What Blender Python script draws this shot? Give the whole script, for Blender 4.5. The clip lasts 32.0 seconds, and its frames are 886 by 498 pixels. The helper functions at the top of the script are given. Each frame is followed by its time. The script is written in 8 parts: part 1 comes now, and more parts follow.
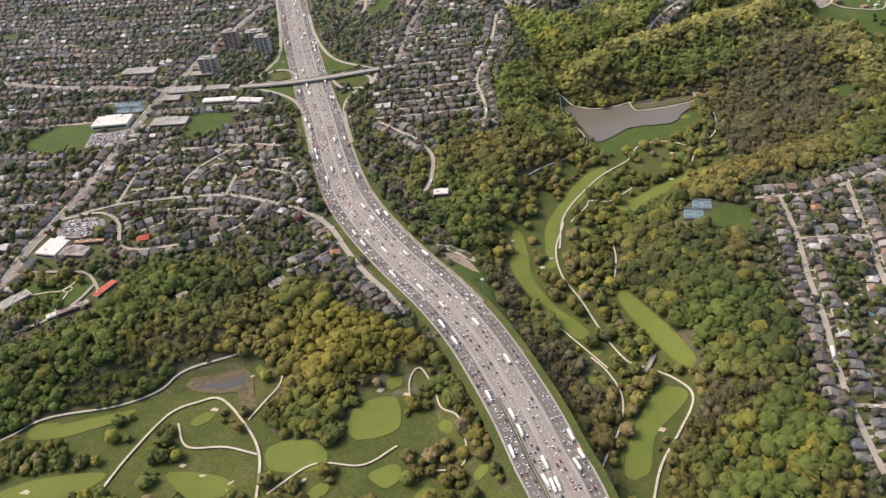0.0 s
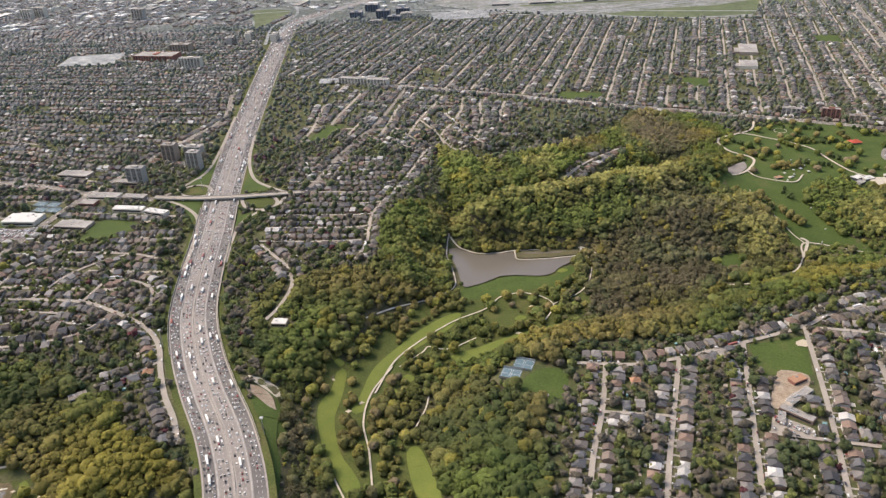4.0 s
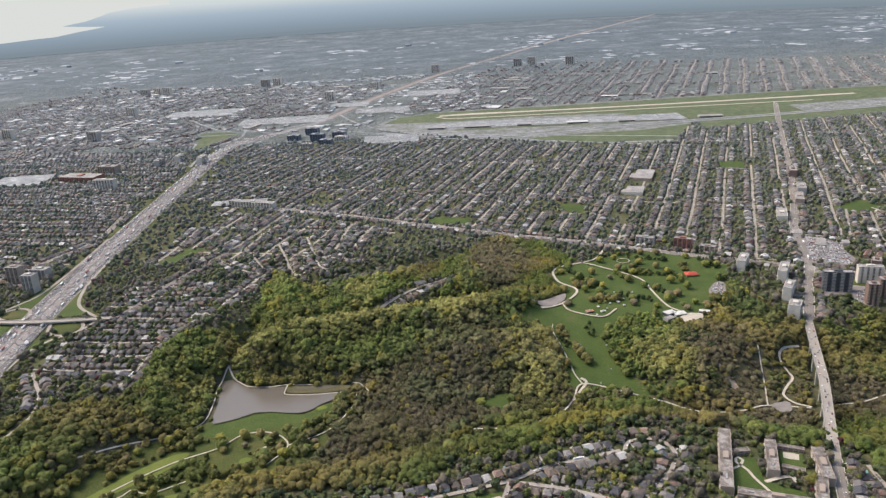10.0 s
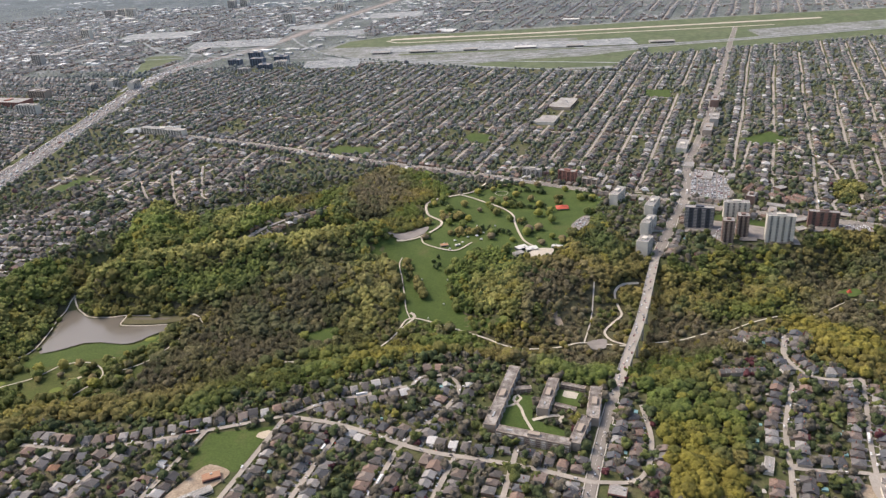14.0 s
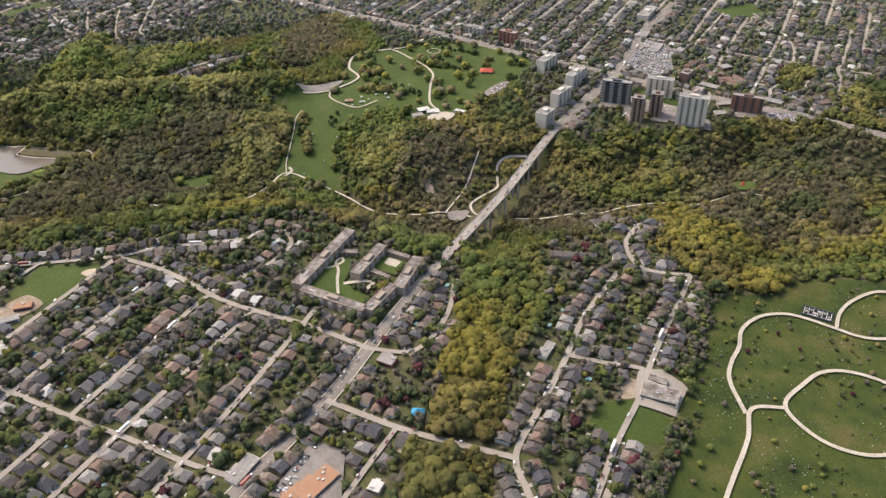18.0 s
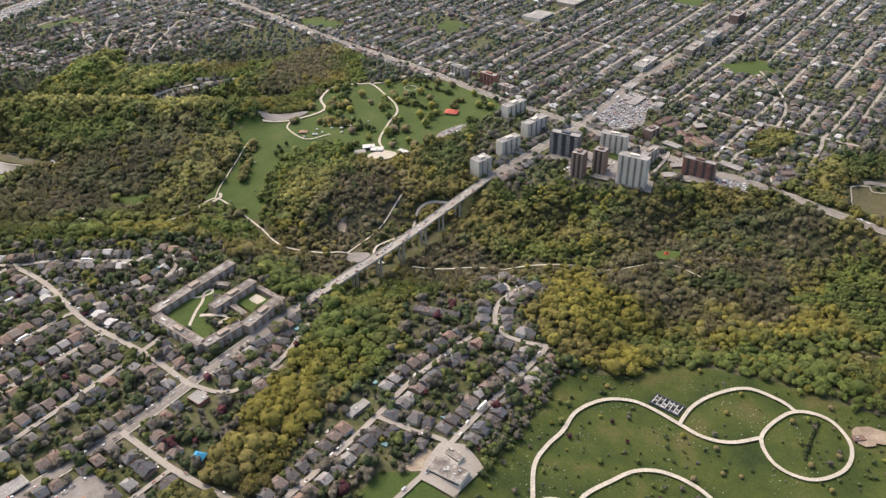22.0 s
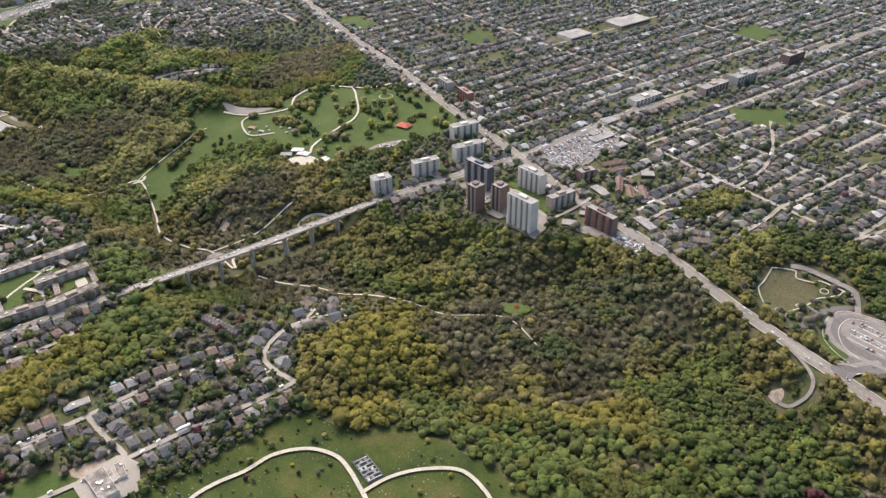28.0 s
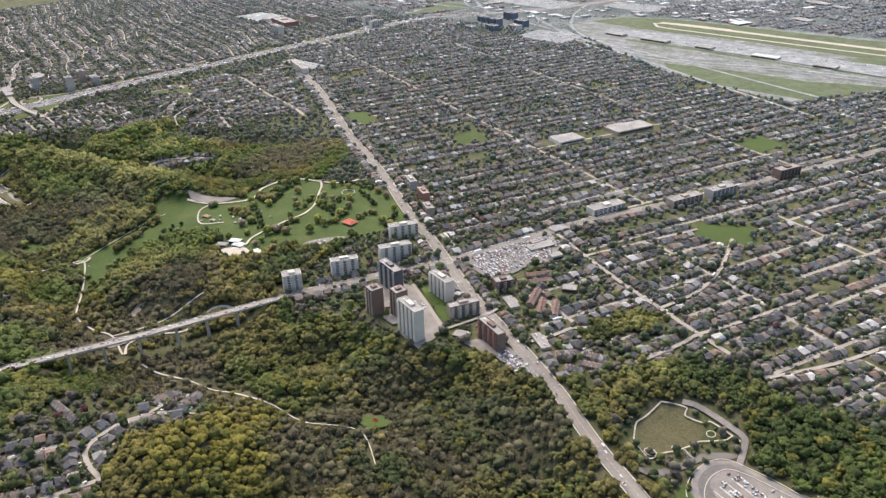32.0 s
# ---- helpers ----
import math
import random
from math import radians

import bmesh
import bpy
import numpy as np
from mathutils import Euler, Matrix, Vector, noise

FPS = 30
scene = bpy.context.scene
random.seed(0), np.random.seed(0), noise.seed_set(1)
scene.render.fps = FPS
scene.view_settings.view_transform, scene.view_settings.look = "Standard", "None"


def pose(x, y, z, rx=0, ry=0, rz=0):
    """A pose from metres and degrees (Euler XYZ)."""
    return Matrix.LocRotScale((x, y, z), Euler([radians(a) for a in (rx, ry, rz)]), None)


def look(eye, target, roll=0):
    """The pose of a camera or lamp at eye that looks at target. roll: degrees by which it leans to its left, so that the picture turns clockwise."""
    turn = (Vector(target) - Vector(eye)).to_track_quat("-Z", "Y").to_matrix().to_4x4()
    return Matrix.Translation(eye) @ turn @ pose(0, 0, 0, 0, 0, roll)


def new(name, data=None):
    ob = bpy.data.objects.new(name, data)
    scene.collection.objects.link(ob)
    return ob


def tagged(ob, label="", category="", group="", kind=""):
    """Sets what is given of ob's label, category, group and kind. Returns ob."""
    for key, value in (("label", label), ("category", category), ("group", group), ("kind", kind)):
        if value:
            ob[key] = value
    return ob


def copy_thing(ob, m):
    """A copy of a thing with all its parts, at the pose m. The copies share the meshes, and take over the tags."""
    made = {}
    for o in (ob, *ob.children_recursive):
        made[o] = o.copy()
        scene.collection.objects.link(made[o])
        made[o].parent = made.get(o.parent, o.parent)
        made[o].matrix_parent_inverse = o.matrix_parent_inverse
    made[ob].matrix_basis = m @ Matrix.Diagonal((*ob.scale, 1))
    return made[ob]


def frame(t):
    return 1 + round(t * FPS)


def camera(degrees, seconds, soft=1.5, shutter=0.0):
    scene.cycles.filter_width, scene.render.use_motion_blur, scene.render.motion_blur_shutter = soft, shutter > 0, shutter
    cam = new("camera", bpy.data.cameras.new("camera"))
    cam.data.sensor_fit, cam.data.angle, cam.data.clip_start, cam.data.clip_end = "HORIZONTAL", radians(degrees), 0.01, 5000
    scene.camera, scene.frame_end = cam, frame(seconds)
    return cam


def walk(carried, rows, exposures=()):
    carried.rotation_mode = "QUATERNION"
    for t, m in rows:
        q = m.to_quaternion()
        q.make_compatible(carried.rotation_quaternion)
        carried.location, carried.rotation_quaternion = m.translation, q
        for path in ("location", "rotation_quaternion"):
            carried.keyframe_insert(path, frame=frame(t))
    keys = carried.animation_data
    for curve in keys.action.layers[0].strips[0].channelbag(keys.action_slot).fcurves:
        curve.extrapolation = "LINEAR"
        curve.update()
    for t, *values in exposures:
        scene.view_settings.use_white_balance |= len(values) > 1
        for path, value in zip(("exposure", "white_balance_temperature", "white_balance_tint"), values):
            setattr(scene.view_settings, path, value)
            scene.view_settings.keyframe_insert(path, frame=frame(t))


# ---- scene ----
cam = camera(59.13, 32.0, soft=1.35)
PATH = [
    (0.0, 0.00, 0.00, 255.27, 53.325, 5.785, -10.976),
    (0.5, 16.12, -1.37, 255.12, 54.915, 6.554, -9.379),
    (1.0, 32.16, -2.76, 254.91, 56.517, 6.344, -8.229),
    (1.5, 48.07, -4.01, 254.61, 57.906, 5.474, -7.420),
    (2.0, 63.85, -4.97, 254.28, 58.942, 4.467, -6.821),
    (2.5, 79.53, -5.58, 253.92, 59.725, 3.665, -6.298),
    (3.0, 95.14, -5.94, 253.56, 60.495, 3.054, -5.738),
    (3.5, 110.67, -6.22, 253.22, 61.408, 2.817, -5.174),
    (5.5, 172.61, -5.31, 252.58, 65.773, 2.906, -2.887),
    (6.0, 188.35, -4.03, 252.89, 66.656, 2.962, -2.501),
    (6.5, 204.17, -2.70, 253.08, 67.542, 2.998, -2.178),
    (7.0, 220.14, -1.54, 253.04, 68.366, 2.973, -1.949),
    (7.5, 236.24, -0.56, 252.80, 69.085, 2.983, -1.732),
    (8.0, 252.35, 0.30, 252.44, 69.614, 2.966, -1.638),
    (8.5, 268.41, 1.15, 252.02, 70.031, 3.010, -1.520),
    (9.0, 284.42, 1.99, 251.57, 70.317, 3.064, -1.414),
    (9.5, 300.36, 2.81, 251.06, 70.577, 3.151, -1.325),
    (10.0, 316.27, 3.65, 250.63, 70.807, 3.240, -1.235),
    (10.5, 332.08, 4.63, 250.24, 70.903, 3.406, -1.225),
    (11.0, 347.77, 5.69, 249.76, 70.780, 3.526, -1.218),
    (11.5, 363.37, 6.73, 249.23, 70.355, 3.588, -1.215),
    (12.0, 378.91, 7.74, 248.74, 69.647, 3.583, -1.184),
    (12.5, 394.36, 8.66, 248.28, 68.813, 3.527, -1.020),
    (13.0, 409.63, 9.53, 247.70, 67.830, 3.556, -0.783),
    (13.5, 424.60, 10.31, 247.03, 66.733, 3.382, -0.375),
    (14.0, 439.39, 10.99, 246.27, 65.415, 3.212, 0.091),
    (14.5, 454.15, 11.65, 245.43, 64.731, 3.605, 0.955),
    (15.0, 469.21, 12.36, 244.56, 62.153, 2.768, 1.222),
    (15.5, 484.36, 13.31, 243.74, 60.456, 2.505, 1.837),
    (17.5, 545.16, 22.47, 242.42, 55.742, 1.406, 5.465),
    (18.0, 559.98, 25.82, 242.48, 55.068, 1.234, 6.495),
    (18.5, 574.77, 29.41, 242.64, 54.552, 1.104, 7.572),
    (19.0, 589.55, 33.37, 242.93, 54.256, 1.112, 8.626),
    (19.5, 604.38, 37.67, 243.36, 54.272, 1.107, 9.773),
    (20.0, 619.29, 42.28, 243.79, 54.603, 1.154, 10.961),
    (20.5, 634.26, 47.22, 244.15, 55.180, 1.206, 12.221),
    (21.0, 649.26, 52.49, 244.43, 55.891, 1.199, 13.555),
    (21.5, 664.22, 58.18, 244.73, 56.613, 1.143, 14.897),
    (22.0, 679.26, 64.25, 245.16, 57.105, 0.950, 16.268),
    (22.5, 694.32, 70.71, 245.59, 57.184, 0.753, 17.654),
    (23.0, 709.37, 77.60, 246.04, 56.865, 0.600, 18.998),
    (23.5, 724.45, 84.91, 246.59, 56.280, 0.484, 20.320),
    (24.0, 739.37, 92.73, 247.07, 55.687, 0.624, 21.632),
    (24.5, 754.17, 100.99, 247.43, 55.376, 0.792, 23.100),
    (25.0, 768.70, 109.63, 247.67, 55.424, 1.038, 24.550),
    (25.5, 782.96, 118.47, 247.87, 55.870, 1.167, 26.167),
    (27.5, 833.54, 154.93, 247.93, 57.138, 0.804, 31.440),
    (28.0, 845.51, 165.03, 247.67, 57.104, 0.724, 32.592),
    (28.5, 857.42, 175.30, 247.51, 57.157, 0.728, 33.674),
    (29.0, 869.17, 185.96, 247.40, 57.422, 0.697, 34.739),
    (29.5, 880.70, 197.06, 247.29, 57.920, 0.661, 35.801),
    (30.0, 892.07, 208.47, 247.14, 58.717, 0.697, 36.877),
    (30.5, 903.46, 220.16, 246.96, 59.113, 1.361, 38.163),
    (31.0, 915.16, 232.14, 246.84, 61.191, 0.865, 39.388),
    (31.5, 926.72, 244.44, 246.59, 62.495, 1.135, 40.593),
    (32.0, 938.07, 256.91, 246.24, 63.775, 1.368, 41.628),
]
walk(cam, [(t, pose(*p)) for t, *p in PATH], [(0.0, 0.44, 6750, 11), (6.0, 0.44, 6650, 11), (9.0, 0.37, 6400, 10), (13.0, 0.40, 6500, 11), (19.0, 0.47, 6750, 11), (23.0, 0.55, 6600, 10), (28.0, 0.66, 6450, 10), (32.0, 0.66, 6400, 10)])

# ---------------------------------------------------------------- light
# one unit of this model stands for about 2.4 m of the real place
world = bpy.data.worlds.new("sky")
scene.world = world
world.use_nodes = True
wn = world.node_tree.nodes
sky_node = wn.new("ShaderNodeTexSky")
sky_node.sky_type, sky_node.sun_disc = "NISHITA", False
SUN_HEIGHT, SUN_TURN = radians(50), radians(300)
sky_node.sun_elevation, sky_node.sun_rotation = SUN_HEIGHT, SUN_TURN
sky_node.air_density, sky_node.dust_density, sky_node.ozone_density = 1.0, 4.0, 1.0
world.node_tree.links.new(sky_node.outputs[0], wn["Background"].inputs[0])
wn["Background"].inputs[1].default_value = 0.15
sun = new("sun", bpy.data.lights.new("sun", "SUN"))
sun.data.energy, sun.data.angle, sun.data.color = 1.75, radians(32), (1.0, 0.88, 0.72)
sun_way = Vector((math.sin(SUN_TURN) * math.cos(SUN_HEIGHT), math.cos(SUN_TURN) * math.cos(SUN_HEIGHT), math.sin(SUN_HEIGHT)))
sun.matrix_world = look(sun_way * 900, (0, 0, 0))

# ---------------------------------------------------------------- materials


def nodes_of(name):
    m = bpy.data.materials.new(name)
    m.use_nodes = True
    t = m.node_tree
    return m, t, t.nodes["Principled BSDF"]


def noise_of(t, coord, scale, detail=4.0, rough=0.6):
    n = t.nodes.new("ShaderNodeTexNoise")
    n.inputs["Scale"].default_value, n.inputs["Detail"].default_value, n.inputs["Roughness"].default_value = scale, detail, rough
    t.links.new(coord, n.inputs["Vector"])
    return n.outputs["Fac"]


def ramp_of(t, fac, stops):
    r = t.nodes.new("ShaderNodeValToRGB")
    while len(r.color_ramp.elements) < len(stops):
        r.color_ramp.elements.new(0.5)
    for e, (p, c) in zip(r.color_ramp.elements, stops):
        e.position, e.color = p, (*c, 1)
    t.links.new(fac, r.inputs[0])
    return r.outputs[0]


def mix_of(t, kind, fac, a, b):
    n = t.nodes.new("ShaderNodeMix")
    n.data_type, n.blend_type = "RGBA", kind
    for value, socket in ((fac, n.inputs[0]), (a, n.inputs[6]), (b, n.inputs[7])):
        if isinstance(value, bpy.types.NodeSocket):
            t.links.new(value, socket)
        else:
            socket.default_value = value if socket == n.inputs[0] else (*value, 1)
    return n.outputs[2]


def bump_of(t, p, height, strength, distance):
    b = t.nodes.new("ShaderNodeBump")
    b.inputs["Strength"].default_value, b.inputs["Distance"].default_value = strength, distance
    t.links.new(height, b.inputs["Height"])
    t.links.new(b.outputs[0], p.inputs["Normal"])


def surface(name, stops, coarse, fine, rough=0.85, bump=0.3, depth=0.1, metal=0.0, tinted="", vary=0.35, spread=0.0):
    """A mottled surface: large patches from stops, a finer grain over them; tinted: name of a colour attribute that multiplies it;
    spread: how far each object differs from its fellows."""
    m, t, p = nodes_of(name)
    coord = t.nodes.new("ShaderNodeTexCoord").outputs["Object"]
    big = noise_of(t, coord, coarse, 5.0)
    small = noise_of(t, coord, fine, 3.0, 0.7)
    col = ramp_of(t, big, stops)
    grain = ramp_of(t, small, [(0.3, (1 - vary,) * 3), (0.7, (1 + vary * 0.6,) * 3)])
    col = mix_of(t, "MULTIPLY", 1.0, col, grain)
    if tinted:
        a = t.nodes.new("ShaderNodeAttribute")
        a.attribute_name = tinted
        col = mix_of(t, "MULTIPLY", 1.0, col, a.outputs["Color"])
    if spread:
        o = t.nodes.new("ShaderNodeObjectInfo").outputs["Random"]
        col = mix_of(t, "MULTIPLY", 1.0, col, ramp_of(t, o, [(0.0, (1 - spread,) * 3), (1.0, (1 + spread,) * 3)]))
    t.links.new(col, p.inputs["Base Color"])
    p.inputs["Roughness"].default_value, p.inputs["Metallic"].default_value = rough, metal
    p.inputs["Specular IOR Level"].default_value = 0.3
    if bump:
        bump_of(t, p, small, bump, depth)
    return m


def choice(name, colours, rough=0.5, metal=0.0, grain=0.0):
    """Paint whose colour differs from object to object, or from island to island of a joined mesh."""
    m, t, p = nodes_of(name)
    o = t.nodes.new("ShaderNodeObjectInfo").outputs["Random"]
    g = t.nodes.new("ShaderNodeNewGeometry").outputs["Random Per Island"]
    add = t.nodes.new("ShaderNodeMath")
    add.operation = "ADD"
    t.links.new(o, add.inputs[0])
    t.links.new(g, add.inputs[1])
    fr = t.nodes.new("ShaderNodeMath")
    fr.operation = "FRACT"
    t.links.new(add.outputs[0], fr.inputs[0])
    r = t.nodes.new("ShaderNodeValToRGB")
    r.color_ramp.interpolation = "CONSTANT"
    while len(r.color_ramp.elements) < len(colours):
        r.color_ramp.elements.new(0.5)
    for i, c in enumerate(colours):
        r.color_ramp.elements[i].position, r.color_ramp.elements[i].color = i / len(colours), (*c, 1)
    t.links.new(fr.outputs[0], r.inputs[0])
    col = r.outputs[0]
    if grain:
        coord = t.nodes.new("ShaderNodeTexCoord").outputs["Object"]
        col = mix_of(t, "MULTIPLY", 1.0, col, ramp_of(t, noise_of(t, coord, 1.1, 4.0, 0.7), [(0.3, (1 - grain,) * 3), (0.7, (1 + grain,) * 3)]))
        bump_of(t, p, noise_of(t, coord, 5.0, 2.0), 0.3, 0.05)
    t.links.new(col, p.inputs["Base Color"])
    p.inputs["Roughness"].default_value, p.inputs["Metallic"].default_value = rough, metal
    return m


ground_mat = surface("yard_ground", [(0.3, (0.060, 0.078, 0.028)), (0.5, (0.095, 0.102, 0.042)), (0.7, (0.16, 0.14, 0.09))], 0.08, 0.6, 0.95, 0.5, 0.3)
floor_mat = surface("forest_floor", [(0.3, (0.075, 0.080, 0.034)), (0.55, (0.110, 0.100, 0.055)), (0.75, (0.150, 0.128, 0.080))], 0.04, 0.6, 0.95, 0.5, 0.3)
# the two far ground colours have bluish distance haze painted into them
far_mat = surface("hazy_distant_town", [(0.35, (0.12, 0.142, 0.135)), (0.5, (0.165, 0.188, 0.185)), (0.6, (0.215, 0.237, 0.238)), (0.72, (0.40, 0.415, 0.42))], 0.014, 0.1, 0.95, 0.0, 0.1)
plain_mat = surface("hazy_far_plain", [(0.35, (0.105, 0.135, 0.152)), (0.5, (0.132, 0.163, 0.183)), (0.6, (0.165, 0.196, 0.216)), (0.74, (0.31, 0.34, 0.36))], 0.008, 0.05, 0.95, 0.0, 0.1)
airfield_mat = surface("worn_airfield_paving", [(0.32, (0.15, 0.175, 0.12)), (0.44, (0.21, 0.22, 0.20)), (0.58, (0.27, 0.275, 0.27)), (0.75, (0.38, 0.385, 0.38))], 0.05, 0.2, 0.95, 0.0, 0.1)
fairway_mat = surface("fairway_turf", [(0.3, (0.125, 0.162, 0.032)), (0.7, (0.165, 0.192, 0.04))], 0.08, 1.5, 0.9, 0.2, 0.05, vary=0.18)
rough_mat = surface("rough_turf", [(0.3, (0.066, 0.088, 0.022)), (0.55, (0.092, 0.108, 0.028)), (0.75, (0.135, 0.122, 0.048))], 0.05, 0.9, 0.95, 0.4, 0.1)
turf_mat = surface("airfield_turf", [(0.3, (0.105, 0.135, 0.068)), (0.55, (0.13, 0.158, 0.082)), (0.75, (0.165, 0.17, 0.105))], 0.02, 0.12, 0.95, 0.0, 0.1)
lawn_mat = surface("park_lawn", [(0.3, (0.055, 0.088, 0.018)), (0.6, (0.075, 0.11, 0.024)), (0.8, (0.11, 0.115, 0.04))], 0.05, 0.9, 0.9, 0.3, 0.1, vary=0.25)
cem_mat = surface("cemetery_turf", [(0.3, (0.028, 0.046, 0.011)), (0.42, (0.046, 0.067, 0.015)), (0.54, (0.070, 0.090, 0.019)), (0.66, (0.108, 0.104, 0.034))], 0.05, 1.0, 0.95, 0.4, 0.1, vary=0.3)
dry_mat = surface("dry_field", [(0.3, (0.105, 0.098, 0.048)), (0.7, (0.14, 0.125, 0.066))], 0.08, 0.9, 0.95, 0.3, 0.1)
sand_mat = surface("bunker_sand", [(0.3, (0.50, 0.42, 0.31)), (0.7, (0.62, 0.54, 0.42))], 0.3, 2.0, 0.95, 0.3, 0.05)
reed_mat = surface("dry_reeds", [(0.3, (0.09, 0.082, 0.04)), (0.5, (0.145, 0.115, 0.066)), (0.7, (0.20, 0.16, 0.10))], 0.35, 1.8, 0.95, 0.5, 0.2)
earth_mat = surface("bare_earth", [(0.3, (0.27, 0.20, 0.145)), (0.5, (0.36, 0.285, 0.21)), (0.7, (0.46, 0.38, 0.29))], 0.2, 1.5, 0.95, 0.3, 0.05)
path_mat = surface("crushed_stone_path", [(0.3, (0.50, 0.45, 0.37)), (0.7, (0.62, 0.56, 0.47))], 0.15, 1.6, 0.9, 0.2, 0.05)
street_mat = surface("worn_street_asphalt", [(0.3, (0.33, 0.295, 0.255)), (0.7, (0.43, 0.385, 0.335))], 0.08, 1.2, 0.9, 0.1, 0.03, vary=0.16)
highway_mat = surface("highway_concrete_asphalt", [(0.3, (0.245, 0.220, 0.203)), (0.5, (0.292, 0.262, 0.241)), (0.7, (0.345, 0.309, 0.285))], 0.04, 0.8, 0.85, 0.1, 0.03, vary=0.2)
asphalt_mat = surface("worn_dark_asphalt", [(0.3, (0.140, 0.130, 0.124)), (0.5, (0.168, 0.156, 0.148)), (0.7, (0.20, 0.186, 0.176))], 0.05, 0.8, 0.85, 0.1, 0.03, vary=0.2)
shoulder_mat = surface("highway_shoulder", [(0.3, (0.33, 0.295, 0.27)), (0.7, (0.42, 0.38, 0.345))], 0.06, 1.0, 0.9, 0.1, 0.03, vary=0.2)
arterial_mat = surface("arterial_asphalt", [(0.3, (0.215, 0.192, 0.170)), (0.5, (0.26, 0.232, 0.205)), (0.7, (0.32, 0.287, 0.254))], 0.06, 1.2, 0.9, 0.1, 0.03, vary=0.14)
paint_mat = surface("road_paint", [(0.3, (0.62, 0.6, 0.55)), (0.7, (0.78, 0.76, 0.7))], 0.5, 3.0, 0.7, 0.0)
lot_mat = surface("parking_asphalt", [(0.3, (0.20, 0.18, 0.165)), (0.5, (0.26, 0.235, 0.215)), (0.7, (0.33, 0.30, 0.275))], 0.12, 1.0, 0.9, 0.1, 0.03, vary=0.14)
concrete_mat = surface("bridge_concrete", [(0.3, (0.38, 0.35, 0.31)), (0.7, (0.50, 0.47, 0.42))], 0.15, 2.0, 0.85, 0.2, 0.03)
walk_mat = surface("sidewalk_concrete", [(0.3, (0.50, 0.46, 0.40)), (0.7, (0.60, 0.56, 0.50))], 0.2, 2.0, 0.9, 0.1, 0.02)
# far paving: the bluish cast paints in haze, pale patches stand for clutter
far_lot_mat = surface("cluttered_far_lots", [(0.32, (0.22, 0.235, 0.24)), (0.48, (0.30, 0.315, 0.32)), (0.6, (0.38, 0.39, 0.39)), (0.72, (0.56, 0.56, 0.55))], 0.09, 0.4, 0.9, 0.0, 0.1, vary=0.3)
drive_mat = surface("driveway_paving", [(0.3, (0.30, 0.28, 0.26)), (0.5, (0.40, 0.37, 0.34)), (0.7, (0.5, 0.46, 0.42))], 0.2, 2.0, 0.9, 0.1, 0.02)
# leaf colour lifted above 1 in place of light passing through leaves
leaf_mat = surface("foliage", [(0.3, (1.0, 1.03, 1.06)), (0.7, (1.44, 1.42, 1.42))], 0.45, 4.6, 0.85, 1.0, 0.45, tinted="tint", vary=0.62)
bark_mat = surface("bark", [(0.3, (0.09, 0.07, 0.055)), (0.7, (0.15, 0.12, 0.095))], 1.0, 5.0, 0.95, 0.4, 0.05)
roof_mat = surface("shingle_roof", [(0.3, (0.85,) * 3), (0.7, (1.1,) * 3)], 0.3, 2.4, 0.85, 0.3, 0.05, tinted="tint", vary=0.25)
wall_mat = surface("house_wall", [(0.3, (0.9,) * 3), (0.7, (1.08,) * 3)], 0.4, 3.0, 0.85, 0.15, 0.02, tinted="tint", vary=0.15)
stained_roof_mat = surface("stained_flat_roof", [(0.38, (0.17, 0.145, 0.13)), (0.5, (0.27, 0.24, 0.215)), (0.6, (0.42, 0.385, 0.35))], 0.25, 1.5, 0.9, 0.2, 0.03)
flat_roof_mat = surface("gravel_roof", [(0.3, (0.27, 0.255, 0.24)), (0.5, (0.36, 0.34, 0.32)), (0.7, (0.48, 0.455, 0.43))], 0.12, 1.2, 0.9, 0.2, 0.03)
roof_choice = choice("roof_shingles_house", [(0.085, 0.082, 0.086), (0.13, 0.118, 0.112), (0.17, 0.132, 0.11), (0.10, 0.104, 0.115), (0.21, 0.162, 0.138), (0.29, 0.275, 0.26), (0.11, 0.098, 0.094), (0.22, 0.15, 0.118), (0.15, 0.14, 0.136), (0.075, 0.076, 0.086)], 0.85, grain=0.35)
wall_choice = choice("brick_house", [(0.30, 0.2, 0.15), (0.46, 0.41, 0.35), (0.26, 0.18, 0.14), (0.64, 0.62, 0.58), (0.35, 0.27, 0.21), (0.55, 0.52, 0.48)], 0.85, grain=0.2)
car_mat = choice("car_paint", [(0.75, 0.75, 0.74), (0.05, 0.05, 0.055), (0.65, 0.65, 0.65), (0.08, 0.08, 0.085), (0.4, 0.41, 0.42), (0.8, 0.8, 0.79), (0.04, 0.04, 0.045), (0.72, 0.72, 0.71), (0.78, 0.78, 0.77), (0.06, 0.06, 0.07), (0.28, 0.05, 0.04), (0.5, 0.51, 0.53)], 0.35)
truck_mat = choice("truck_box", [(0.85, 0.84, 0.82), (0.8, 0.79, 0.77), (0.86, 0.86, 0.85), (0.82, 0.8, 0.78), (0.7, 0.7, 0.7), (0.36, 0.12, 0.1), (0.84, 0.83, 0.8)], 0.5)


def plain(name, colour, rough=0.6, metal=0.0, coarse=0.3, fine=2.0, vary=0.12):
    lo, hi = tuple(c * 0.9 for c in colour), tuple(min(1, c * 1.08) for c in colour)
    return surface(name, [(0.3, lo), (0.7, hi)], coarse, fine, rough, 0.0, 0.02, metal, vary=vary)


